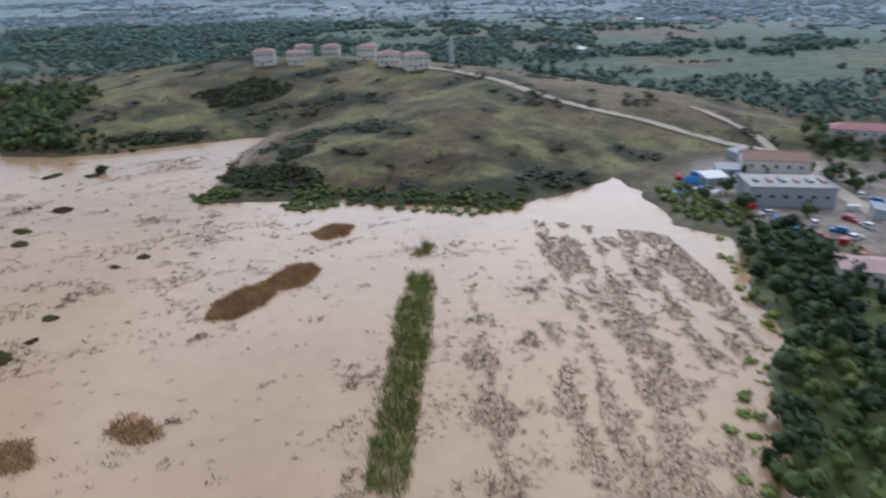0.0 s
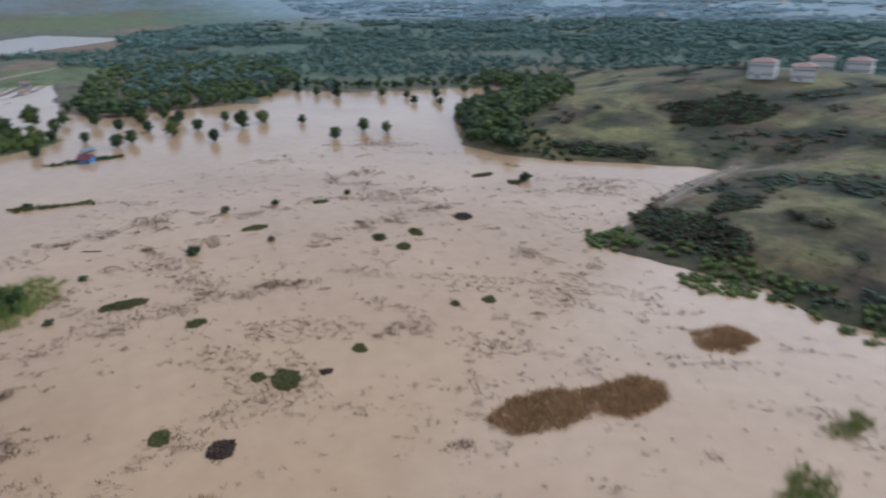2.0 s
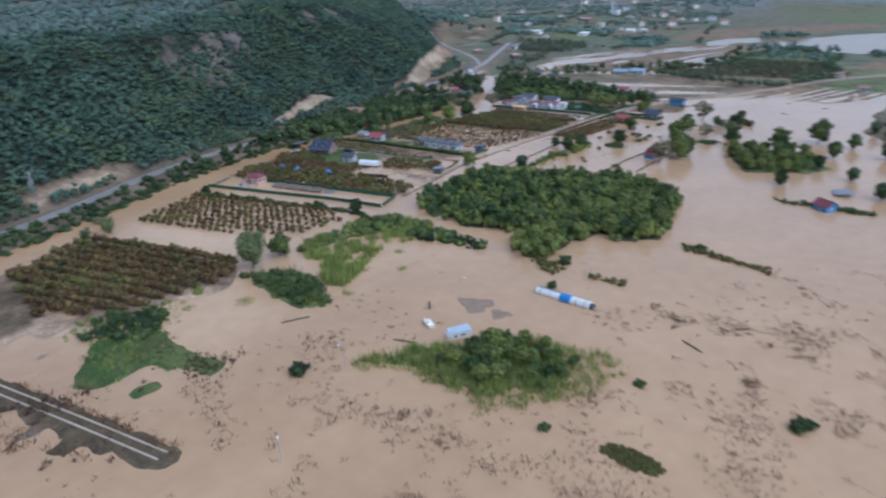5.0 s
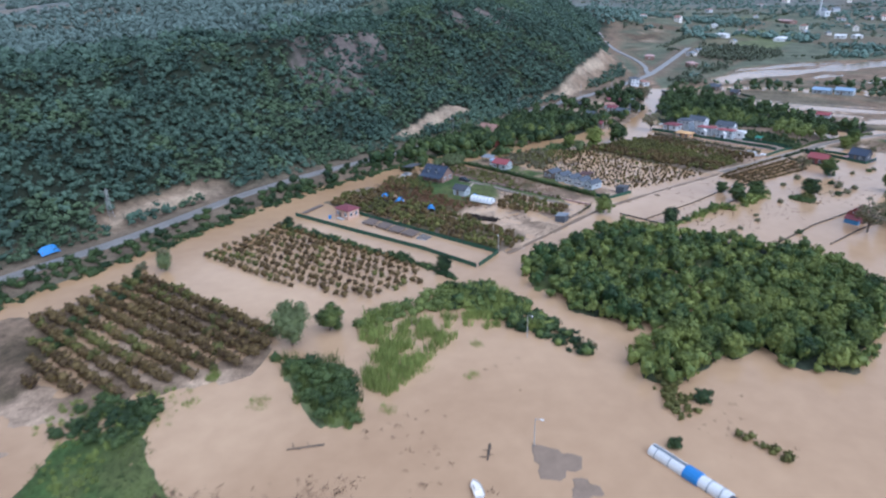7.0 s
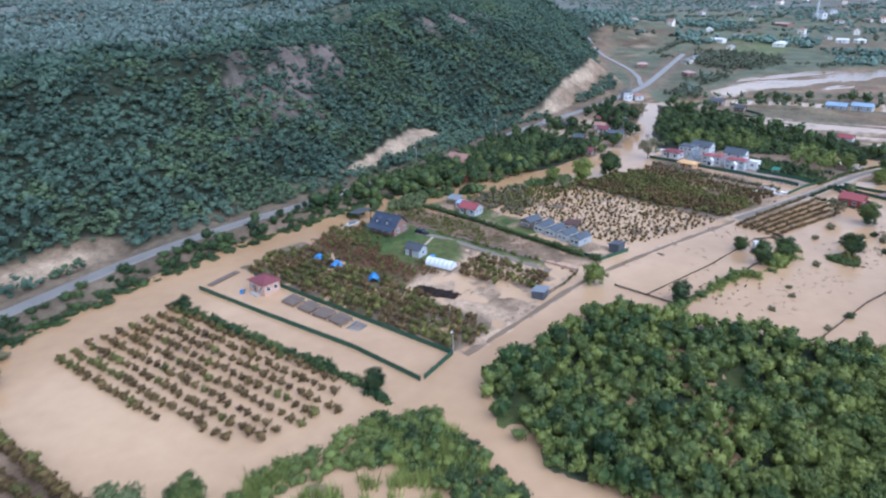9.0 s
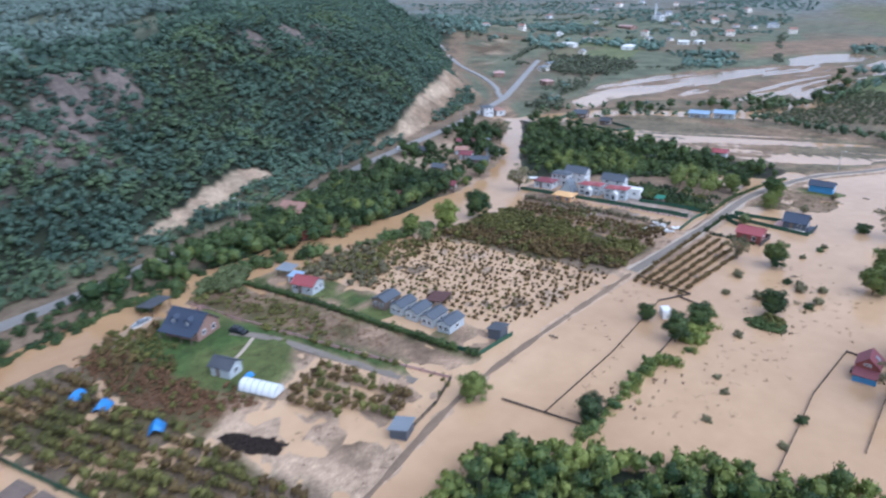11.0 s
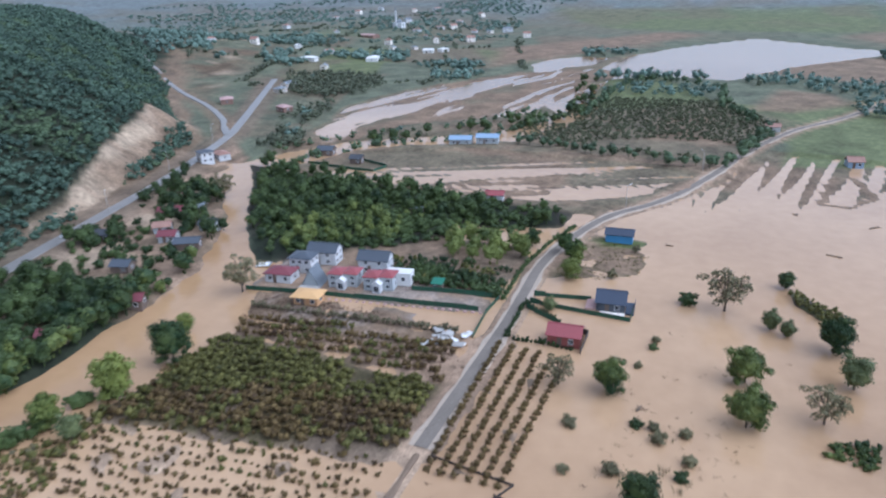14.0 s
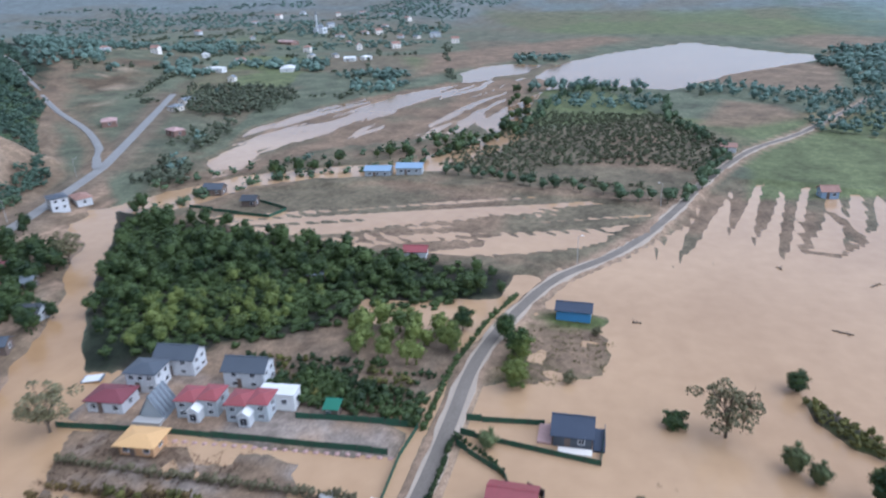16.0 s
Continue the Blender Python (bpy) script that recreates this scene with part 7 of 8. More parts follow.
window(container, 3.42, 0, 1.8, 90, 1.4, 1.2)
window(container, 1.5, -1.62, 1.8, 0, 1.1, 1.1)
aframe = tagged(new("a_frame_house"), "grey metal A-frame cabin with ribbed slopes", "cabin")
aframe.matrix_basis = pose(-397, -143.2, max(height(-397, -143.2), 0), 0, 0, ROW + 90)
part("wall", gable_body(2.4, 2.3, 0.2, 4.2), M_GREYWALL, aframe)
for s in (-1, 1):
    part("roof_slope", roof_side(2.4, 2.3, 0.3, 4.3, s, 0.3), M_R_GREY, aframe)
    for u in (-2.2, -1.1, 0, 1.1, 2.2):
        v, f = roof_side(0.07, 2.3, 0.5, 4.5, s, 0.0)
        part("rib", (v + [u, 0, 0.02], f), M_R_SLATE, aframe)
part("deck", box(-4.4, -2.65, -2.6, 2.6, -0.5, 0.35), M_CONCRETE, aframe)
house("orange hut with an ochre hip roof on mud", -387.6, -138.8, ROW, 6.0, 4.2, 2.1, 2.9, M_ORANGE, M_R_ORANGE, hip=True, wins=(3, 2, 1, 1), name="hut", category="hut", over=0.7)
lean_shed("small green-roofed shed in a garden", -403.5, -112, ROW, 2.4, 2.2, 1.9, 2.3, M_WOOD, mat("green_sheet", (0.03, 0.16, 0.10), 0.5, 0.2, 1, 0.1))
raft = tagged(new("metal_sheet"), "loose white metal sheet lying by the river", "sheet")
raft.matrix_basis = pose(-402.5, -163, 0.5, 4, -6, ROW + 8)
part("sheet", box(-1.9, 1.9, -1.1, 1.1, -0.1, 0.05), M_R_WHITE, raft)
part("rim", box(-1.95, -1.8, -1.15, 1.15, -0.3, 0.15), M_R_GREY, raft)
part("rim", box(1.8, 1.95, -1.15, 1.15, -0.3, 0.15), M_R_GREY, raft)
fence("dark green garden fence before the new houses", [(-388.5, -158), (-392, -137), (-396, -99)], 1.15, M_FENCE)
fence("green fence behind the gardens", [(-401, -118), (-404, -97)], 1.2, M_FENCE)
fence("dark fence beside the farm road", [(-384, -96), (-396, -97), (-404, -96.5)], 1.0, M_FENCE)

# plots on the flood side of the road
cabin = house("navy-roofed cabin on a deck in the flood", -408, -71, ROW - 4, 6.2, 5.4, 2.3, 4.2, M_R_SLATE, M_R_NAVY, name="cabin", wins=(2, 2, 1, 1), category="cabin")
part("deck", box(-5.6, -3.3, -2.6, 2.4, -0.5, 0.4), M_R_PINK, cabin, "pinkish timber deck")
part("terrace", box(3.3, 5.2, -3.2, 2.6, -0.5, 0.35), M_R_NAVY, cabin)
for py in (-2.6, -1.2, 0.2, 1.6):
    part("railing_post", box(5.1, 5.2, py, py + 0.1, 0.3, 1.3), M_R_NAVY, cabin)
part("railing", box(5.1, 5.2, -3.2, 2.6, 1.25, 1.35), M_R_NAVY, cabin)
part("front_deck", box(-2.2, 3.2, -4.6, -3.1, -0.5, 0.3), M_CREAM, cabin)
fence("green mesh fence along the cabin plot", [(-408, -89), (-410, -76)], 1.05, M_FENCE)
fence("green mesh fence round the cabin plot", [(-404, -89), (-402, -66), (-410.5, -66)], 1.05, M_FENCE)
house("bright blue hut with a navy roof at the water's edge", -450, -75.5, 92, 7.4, 4.0, 2.5, 3.6, M_BLUEWALL, M_R_NAVY, name="hut", wins=(0, 1, 1, 1), category="hut", doors=False)
house("red boarded hut with a red tin roof", -389.2, -77.4, ROW - 5, 6.6, 5.2, 2.6, 3.9, M_REDWALL, M_R_RED, name="hut", wins=(2, 2, 1, 1), category="hut")
fence("dark board fence behind the red hut", [(-385, -73.4), (-393, -73.4), (-394, -76)], 1.4, M_POST)
fence("dark hedge fence before the red hut", [(-401, -89), (-396, -80), (-394, -79)], 1.1, M_FENCE)
tower = house("dark red cabin with blue lower walls in the flood", -332, -35.5, 4, 5.6, 5.0, 4.0, 6.2, M_REDWALL, M_R_MAROON, name="cabin", floors=2, wins=(1, 1, 1, 0), category="cabin", doors=False)
tower.scale = (0.76, 0.76, 0.74)
part("lower_wall", box(2.82, 4.6, -2.5, 2.5, -1, 1.7), M_BLUEWALL, tower, "bright blue lower wall")
part("porch_roof", hexa([(2.7, -2.8, 3.1), (5.0, -2.8, 1.75), (5.0, 2.8, 1.75), (2.7, 2.8, 3.1), (2.7, -2.8, 3.25), (5.0, -2.8, 1.9), (5.0, 2.8, 1.9), (2.7, 2.8, 3.25)]), M_R_MAROON, tower)
for py in (-0.45, 0.45):
    window(tower, 2.84, py, 4.3, 90, 0.7, 0.8)
part("skylight", hexa([(-1.2, 1.0, 5.55), (0.2, 1.0, 5.55), (0.2, 2.1, 4.6), (-1.2, 2.1, 4.6), (-1.2, 1.0, 5.68), (0.2, 1.0, 5.68), (0.2, 2.1, 4.73), (-1.2, 2.1, 4.73)]), M_R_GREY, tower)
for s in (-1, 1):
    part("side_step", box(-1.0, 1.2, s * 2.6, s * 3.5, -0.5, 0.9), M_WOOD, tower)
fence("dark plank fence round the drowned plot", [(-307, -30), (-324, -31), (-338, -31), (-338.5, -40.5), (-319, -41), (-308, -40), (-290, -38.5), (-292, -30), (-300, -30)], 0.5, M_POST, 3.0, False)
fence("dark board fence round the drowned paddock", [(-281, -82), (-284, -67), (-300, -66.5), (-340, -71), (-341, -77)], 0.5, M_POST, 3.0, False)
fence("low rails across the drowned paddock", [(-283, -74), (-309, -75.5), (-336, -79)], 0.35, M_POST, 3.5, False)
fence("low dark fence at the orchard edge", [(-336, -79), (-344, -75), (-346, -89)], 0.5, M_POST, 3.0, False)
tank = tagged(new("caravan"), "small white caravan beside the fence", "caravan")
tank.matrix_basis = pose(-330, -74.5, 0, 0, 0, 40)
part("body", join(box(-1.6, 1.6, -1, 1, 0.1, 1.7), box(-1.4, 1.4, -0.9, 0.9, 1.7, 1.95)), M_R_WHITE, tank)
window(tank, 0, -1.02, 1.1, 0, 0.9, 0.6)
house("red-roofed cabin low in the flood", -301, 34.5, 60, 5.2, 4.2, 1.6, 3.0, M_BLUEWALL, M_R_MAROON, name="cabin", wins=(1, 1, 1, 1), category="cabin", doors=False)
lean_shed("half-sunken pale grey roof", -321, 35, 20, 5.5, 4.5, 0.5, 1.1, M_R_GREY, M_R_GREY, legs=True, category="roof")

# plots between the track and the river
house("pale bungalow with a red tin roof", -286.3, -147, 108, 6.0, 4.6, 2.4, 3.7, M_GREYWALL, M_R_RED, wins=(3, 3, 2, 2))
lean_shed("open shelter with a grey sheet roof", -288.5, -159, 108, 4, 3.2, 2.0, 2.4, M_WOOD, M_R_GREY, legs=True, category="shelter", name="shelter")
lean_shed("white shed with a pale roof", -287.5, -153.5, 108, 3, 2.4, 2.0, 2.3, M_WHITE, M_R_PALEBLUE)
for k, (x, y) in enumerate(((-293.6, -126.4), (-294.2, -121.2), (-294.5, -116.6), (-294.8, -112.0), (-295, -107.2))):
    house("grey bungalow with a sheet roof and white front" if k else "dark open shelter with a sheet roof", x, y, 8, 5.6, 3.3 if k else 4.0, 2.1, 2.9, M_GREYWALL if k else M_WOOD, M_R_SLATE, name="bungalow", wins=(1, 1, 0, 2), group="row of bungalows", category="bungalow", doors=False, over=0.2)
lean_shed("open gazebo with a brown thatched roof", -301.5, -117, 20, 5, 4, 2.0, 2.4, M_WOOD, mat("reed_thatch", (0.10, 0.05, 0.045), 0.9, 0.3, 1.5, 0.4), legs=True, name="gazebo", category="gazebo")
lean_shed("dark kiosk at the plot's corner", -298.6, -97, 10, 3.2, 3.0, 2.2, 2.6, M_R_SLATE, M_R_DARK, name="kiosk", category="kiosk")
fence("dark green hedge fence round the bungalows", [(-278, -166), (-283, -140), (-289, -100), (-290, -95), (-301, -95)], 1.0, M_FENCE)
villa = house("dark-roofed house with a brick gable on a lawn", -256.4, -148.2, 110, 9.0, 6.6, 2.5, 5.2, M_BRICK, M_R_NAVY, wins=(3, 2, 2, 2), chimney=True)
for px in (-2.2, 1.6):
    v, f = gable_body(0.9, 0.8, 1.0, 1.7)
    part("dormer", (v @ turn90 + [px, -1.9, 3.0], f), M_R_NAVY, villa)
    window(villa, px, -2.82, 3.5, 0, 0.8, 0.7)
part("veranda_roof", hexa([(-4.6, -5.4, 1.9), (4.6, -5.4, 1.9), (4.6, -3.3, 2.5), (-4.6, -3.3, 2.5), (-4.6, -5.4, 2.02), (4.6, -5.4, 2.02), (4.6, -3.3, 2.62), (-4.6, -3.3, 2.62)]), M_R_NAVY, villa)
for px in (-4.3, -1.5, 1.5, 4.3):
    part("veranda_post", box(px - 0.08, px + 0.08, -5.2, -5.04, -0.3, 1.95), M_WOOD, villa)
house("small grey cottage with a dark roof", -252.4, -127.3, 110, 4.6, 3.6, 2.2, 3.3, M_GREYWALL, M_R_DARK, wins=(1, 1, 1, 1), name="cottage", category="cottage")


def greenhouse(x, y, turn, l=8.0, r=1.6):
    root = tagged(new("greenhouse"), "white film greenhouse tunnel on a lawn", "greenhouse")
    root.matrix_basis = pose(x, y, max(height(x, y), 0), 0, 0, turn)
    a = np.linspace(0, np.pi, 13)
    ring = np.stack([0 * a, np.cos(a) * r, np.sin(a) * r * 1.12], 1)
    v = np.concatenate([ring + [-l / 2, 0, 0], ring + [l / 2, 0, 0]])
    f = []
    for k in range(12):
        f += [(k, k + 13, k + 14), (k, k + 14, k + 1)]
    part("film", (v, np.array(f)), M_FILM, root)
    for s in (-1, 1):
        e = np.concatenate([ring + [s * l / 2, 0, 0], [[s * l / 2, 0, 0]]])
        part("end_wall", (e, np.array([(k, k + 1, 13) for k in range(12)])), M_FILM, root)
    for k in range(7):
        xx = -l / 2 + l * k / 6
        o = np.concatenate([ring * [1, 1.02, 1.02] + [xx - 0.05, 0, 0], ring * [1, 1.02, 1.02] + [xx + 0.05, 0, 0]])
        part("hoop", (o, np.array(f)), M_R_GREY, root)


greenhouse(-253.6, -117.2, 112)


def tarp(x, y, turn, l, w, h, label, group=""):
    """A sagging sheet thrown over a frame."""
    root = tagged(new("tarpaulin"), label, "tarpaulin", group)
    root.matrix_basis = pose(x, y, max(height(x, y), 0), 0, 0, turn)
    h *= 1.1
    g = np.linspace(-1, 1, 9)
    u, v = np.meshgrid(g, g)
    z = h * (1 - 0.8 * np.abs(v) ** 1.3) * (1 - 0.35 * np.abs(u) ** 3) + 0.12 * fbm(u * 3 + x, v * 3 + y, 1.0, 9)
    i = np.arange(81).reshape(9, 9)
    q = np.stack([i[:-1, :-1], i[:-1, 1:], i[1:, 1:], i[1:, :-1]], -1).reshape(-1, 4)
    top = np.stack([u * l / 2, v * w / 2, z], -1).reshape(-1, 3)
    part("sheet", (np.concatenate([top, top - [0, 0, 0.05]]), np.concatenate([q[:, [0, 1, 2]], q[:, [0, 2, 3]], q[:, [0, 2, 1]] + 81, q[:, [0, 3, 2]] + 81])), M_TARP, root)
    for sx in (-1, 1):
        for sy in (-1, 1):
            part("pole", box(sx * l * 0.42 - 0.05, sx * l * 0.42 + 0.05, sy * w * 0.4 - 0.05, sy * w * 0.4 + 0.05, -0.5, h * 0.6), M_WOOD, root)


tarp(-229.4, -141, 30, 3.8, 2.8, 1.8, "crumpled blue tarpaulin among hazel bushes", "blue tarpaulins")
tarp(-231.6, -134.5, 40, 3.4, 2.7, 1.7, "crumpled blue tarpaulin among hazel bushes", "blue tarpaulins")
tarp(-235, -120.3, 60, 3.2, 2.8, 2.0, "bright blue tarpaulin stretched over a stand", "blue tarpaulins")
tarp(-254.2, -122.6, 20, 2.2, 1.6, 1.0, "blue tarpaulin beside the cottage")
lean_shed("low shed with a grey sheet roof by the track", -262.3, -88.6, 25, 3.4, 3.0, 1.8, 2.2, M_R_SLATE, M_R_GREY)
fence("low stone-coloured fence beside the lawn", [(-280, -94), (-273, -118), (-266, -148), (-263, -162)], 0.6, M_R_PINK, 3.0)
fence("dark fence at the plot's end", [(-261, -87.5), (-272, -90), (-280, -93.5)], 0.9, M_POST, 2.5, False)
heap = sow("compost_heap", "black compost heap on the mud", "heap", scatter([(-241, -111), (-244, -109), (-248, -101), (-245, -100), (-241, -106)], 0.6, 401), S_MAT, mat("black_compost", (0.03, 0.02, 0.015), 0.9, 0.4, 2, 0.3), 0.6, 1.0, 402, tall=(0.7, 1.3))
peach = house("peach house with a dark red roof standing in water", -211, -132, 104, 6.0, 4.6, 2.9, 4.1, M_PEACH, M_R_MAROON, hip=True, wins=(3, 2, 1, 2))
part("porch_step", box(-1.5, 1.5, -3.6, -2.32, -0.8, 0.3), M_CONCRETE, peach)
slide = tagged(new("slide"), "blue plastic slide in the water", "slide")
slide.matrix_basis = pose(-206.2, -134.6, 0, 0, 0, 60)
part("chute", hexa([(-1.4, -0.4, 0.0), (1.2, -0.4, 0.9), (1.2, 0.4, 0.9), (-1.4, 0.4, 0.0), (-1.4, -0.4, 0.12), (1.2, -0.4, 1.02), (1.2, 0.4, 1.02), (-1.4, 0.4, 0.12)]), M_TARP, slide)
part("ladder", box(1.15, 1.3, -0.4, 0.4, -0.6, 1.1), M_TARP, slide)
for k, (x, y) in enumerate(((-213.8, -121.5), (-215.4, -116), (-216.8, -111), (-218.4, -106))):
    pav = tagged(new("pavilion"), "low weathered timber pavilion awash in the flood", "pavilion", "row of pavilions")
    pav.matrix_basis = pose(x, y, 0, 0, 0, 106 + 3 * math.sin(k * 4))
    for j in range(8):
        part("board", hexa([(-2.2, -1.8 + j * 0.45, 0.55 + 0.05 * j), (2.2, -1.8 + j * 0.45, 0.55 + 0.05 * j), (2.2, -1.37 + j * 0.45, 0.6 + 0.05 * j), (-2.2, -1.37 + j * 0.45, 0.6 + 0.05 * j),
                            (-2.2, -1.8 + j * 0.45, 0.65 + 0.05 * j), (2.2, -1.8 + j * 0.45, 0.65 + 0.05 * j), (2.2, -1.37 + j * 0.45, 0.7 + 0.05 * j), (-2.2, -1.37 + j * 0.45, 0.7 + 0.05 * j)]), M_WOOD, pav)
    for sx in (-2.0, 2.0):
        for sy in (-1.6, 1.6):
            part("post", box(sx - 0.1, sx + 0.1, sy - 0.1, sy + 0.1, -1, 0.6), M_WOOD, pav)
wreck = tagged(new("wrecked_frame"), "wrecked pale timber frame awash", "frame")
wreck.matrix_basis = pose(-220, -101.5, 0.1, 6, 3, 110)
for j in range(6):
    part("slat", box(-1.7, 1.7, -1.5 + j * 0.6, -1.3 + j * 0.6, 0, 0.14), M_R_GREY, wreck)
for s in (-1.5, 1.5):
    part("beam", box(s - 0.1, s + 0.1, -1.7, 1.8, -0.2, 0.02), M_WOOD, wreck)
pontoon = tagged(new("pontoon"), "long grey plank pontoon at the river", "pontoon")
pontoon.matrix_basis = pose(-205, -145.2, 0.15, 0, 0, 26)
for j in range(22):
    part("plank", box(-4.8 + j * 0.44, -4.4 + j * 0.44, -0.9, 0.9, 0, 0.12), M_WOOD, pontoon)
fence("green mesh fence along the flooded plot", [(-198, -142.5), (-206, -119), (-215, -94), (-219.5, -75.5)], 1.15, M_FENCE)
fence("green mesh fence beside the hazel orchard", [(-212, -142), (-216, -127), (-223, -103), (-230, -79.5), (-220.5, -75.5)], 1.15, M_FENCE)

# the far bank of the river
house("house with a clay tile roof among bank trees", -315, -192, 110, 8, 7, 3.4, 5.6, M_REDWALL, M_R_TILE, wins=(2, 2, 1, 1))
lean_shed("dark red waterside shed", -307, -179.5, 105, 5, 3, 1.8, 2.3, M_REDWALL, M_R_MAROON)
BANKSIDE = [(-371, -177, 5, M_R_MAROON), (-405, -191, 7, M_R_SLATE), (-408, -201, 5, M_R_MAROON), (-427, -217, 9, M_R_MAROON), (-433, -212, 5, M_R_GREY), (-344, -184, 6, M_R_GREY), (-330, -180, 5, M_R_DARK),
            (-352, -180, 6, M_R_MAROON), (-420, -196, 5, M_R_DARK), (-440, -226, 6, M_R_MAROON), (-386, -196, 5, M_R_SLATE), (-414, -209, 5, M_R_TILE), (-402, -220, 5, M_R_DARK)]
for k, (x, y, l, rf) in enumerate(BANKSIDE):
    house("small riverside cabin with a tin roof", x, y, 115 + 9 * math.sin(k * 3), l, 4.0, 2.2, 3.2, (M_WOOD, M_WOOD, M_GREYWALL)[k % 3], rf, name="cabin", wins=(2, 1, 1, 1), group="riverside cabins", category="cabin")
house("white two-storey house by the hill road", -486, -254, 60, 6, 5.4, 4.4, 5.4, M_WHITE, M_R_SLATE, floors=2, wins=(3, 3, 2, 2), hip=True)
house("white house with a faded red roof", -496, -254, 60, 8, 5, 2.6, 3.8, M_WHITE, M_R_TILE, wins=(3, 3, 1, 1), hip=True)

# beyond the wood
house("pale blue-roofed bungalow by the second river", -553, -163, 100, 10, 6, 2.8, 4.0, M_GREYWALL, M_R_PALEBLUE, wins=(3, 3, 1, 1), group="blue-roofed bungalows")
house("pale blue-roofed bungalow by the second river", -556, -151, 100, 10, 6, 2.8, 4.0, M_GREYWALL, M_R_PALEBLUE, wins=(3, 3, 1, 1), group="blue-roofed bungalows")
house("grey-roofed cabin by the second river", -518, -214, 100, 7, 5, 2.6, 4.0, M_WOOD, M_R_SLATE, wins=(2, 2, 1, 1), name="cabin", category="cabin")
house("dark cabin in a green-fenced plot", -508, -193, 100, 5, 4, 2.4, 3.6, M_WOOD, M_R_DARK, wins=(2, 1, 1, 1), name="cabin", category="cabin")
fence("green fence of a far plot", [(-500, -212), (-498, -180), (-506, -178), (-514, -196)], 1.0, M_FENCE)
house("farmhouse with a red roof and pale blue walls on a field", -555.5, -4, 100, 5.4, 4.2, 2.6, 4.0, M_R_PALEBLUE, M_R_TILE, wins=(2, 2, 1, 1), name="farmhouse", category="farmhouse")
house("little red-roofed field hut", -475, -121, 100, 6, 3.5, 2.2, 3.2, M_WHITE, M_R_RED, wins=(1, 1, 1, 1), name="hut", category="hut")
lean_shed("grey shed in the wood", -455, -141, 100, 4, 3, 2.2, 2.7, M_WOOD, M_R_GREY)
house("white house by a far field", -612, -30, 90, 6, 4, 2.5, 3.6, M_WHITE, M_R_TILE, wins=(1, 1, 1, 1))

# village on the rising ground
VILLAGE = [(-891, -477, 10, 1), (-819, -418, 17, 1), (-884, -435, 9, 0), (-854, -368, 24, 1), (-1065, -485, 26, 3), (-1173, -466, 12, 0), (-954, -397, 8, 2), (-967, -376, 7, 2), (-936, -346, 11, 1), (-948, -334, 10, 1),
           (-1054, -387, 9, 4), (-1230, -455, 11, 0), (-1242, -438, 10, 4), (-1218, -396, 11, 0), (-1207, -369, 9, 2), (-1226, -349, 14, 5), (-687, -350, 9, 2), (-620, -352, 11, 3), (-866, -513, 8, 4), (-831, -540, 9, 0),
           (-782, -378, 8, 2), (-1173, -686, 10, 0), (-1070, -348, 10, 4), (-1344, -468, 12, 0), (-1451, -467, 12, 4), (-1505, -518, 12, 0), (-1580, -607, 13, 0), (-1538, -637, 12, 4), (-1464, -721, 12, 4), (-1399, -732, 12, 0),
           (-1550, -717, 13, 5), (-604, -296, 9, 3), (-1131, -294, 9, 4), (-665, -342, 8, 2), (-1110, -560, 9, 0), (-1010, -430, 8, 4), (-1300, -540, 11, 5), (-1120, -430, 8, 0)]
VILLAGE += [(-713, 1161, 10, 0), (-586, 1004, 17, 4), (-689, 1227, 16, 1), (-636, 1196, 15, 5), (-514, 1004, 14, 0), (-821, 809, 13, 4), (-853, 673, 12, 1), (-862, 725, 11, 5), (-150, 908, 10, 0), (-118, 929, 17, 4), (-99, 949, 16, 1), (-48, 921, 15, 5), (-9, 966, 14, 0), (36, 929, 13, 4), (81, 953, 12, 1), (108, 976, 11, 5), (-1004, 1094, 10, 0), (-929, 1207, 17, 4), (-102, 572, 16, 1), (-755, 1262, 11, 5), (-437, 906, 10, 0)]
WALLS, ROOFS = (M_WHITE, M_R_WHITE, M_CREAM, M_BRICK, M_CREAM, M_WHITE), (M_R_TILE, M_R_WHITE, M_R_GREY, M_R_PINK, M_R_TILE, M_R_GREY)
for k, (x, y, l, c) in enumerate(VILLAGE):
    tall = c in (4, 5) or (c == 0 and k % 3 == 0)
    house("distant village house with pale walls", x, y, 40 + k * 53, l, l * (0.45 if l > 14 else 0.7), 5.4 if tall else 3, 7.6 if tall else 4.4, WALLS[c], ROOFS[c], hip=bool(k % 2), floors=2 if tall else 1, wins=(2, 2, 1, 1), group="village houses")
mosque = tagged(new("mosque"), "small white mosque with a slim minaret", "mosque")
mosque.matrix_basis = pose(-1189, -502, height(-1189, -502))
part("hall", box(-7, 7, -7, 7, -1, 7), M_WHITE, mosque)
v, f = ICO_V * [6, 6, 5] + [0, 0, 7], ICO_F
part("dome", (v, f), M_R_GREY, mosque)
part("minaret", limb((10, 0, -1), (10, 0, 24), 1.5, 1.2, 10), M_WHITE, mosque)
part("balcony", limb((10, 0, 17), (10, 0, 18), 2.2, 2.2, 10), M_WHITE, mosque)
part("spire", limb((10, 0, 24), (10, 0, 30), 1.3, 0.1, 10), M_R_GREY, mosque)

# slim white tower behind the villas
tower = tagged(new("tower"), "slim white tower among trees behind the villas", "tower")
tower.matrix_basis = pose(-152, 400, height(-152, 400))
part("shaft", limb((0, 0, -1), (0, 0, 13), 1.7, 1.2, 12), M_WHITE, tower)
part("balcony", limb((0, 0, 8.6), (0, 0, 9.4), 2.2, 2.2, 12), M_WHITE, tower)
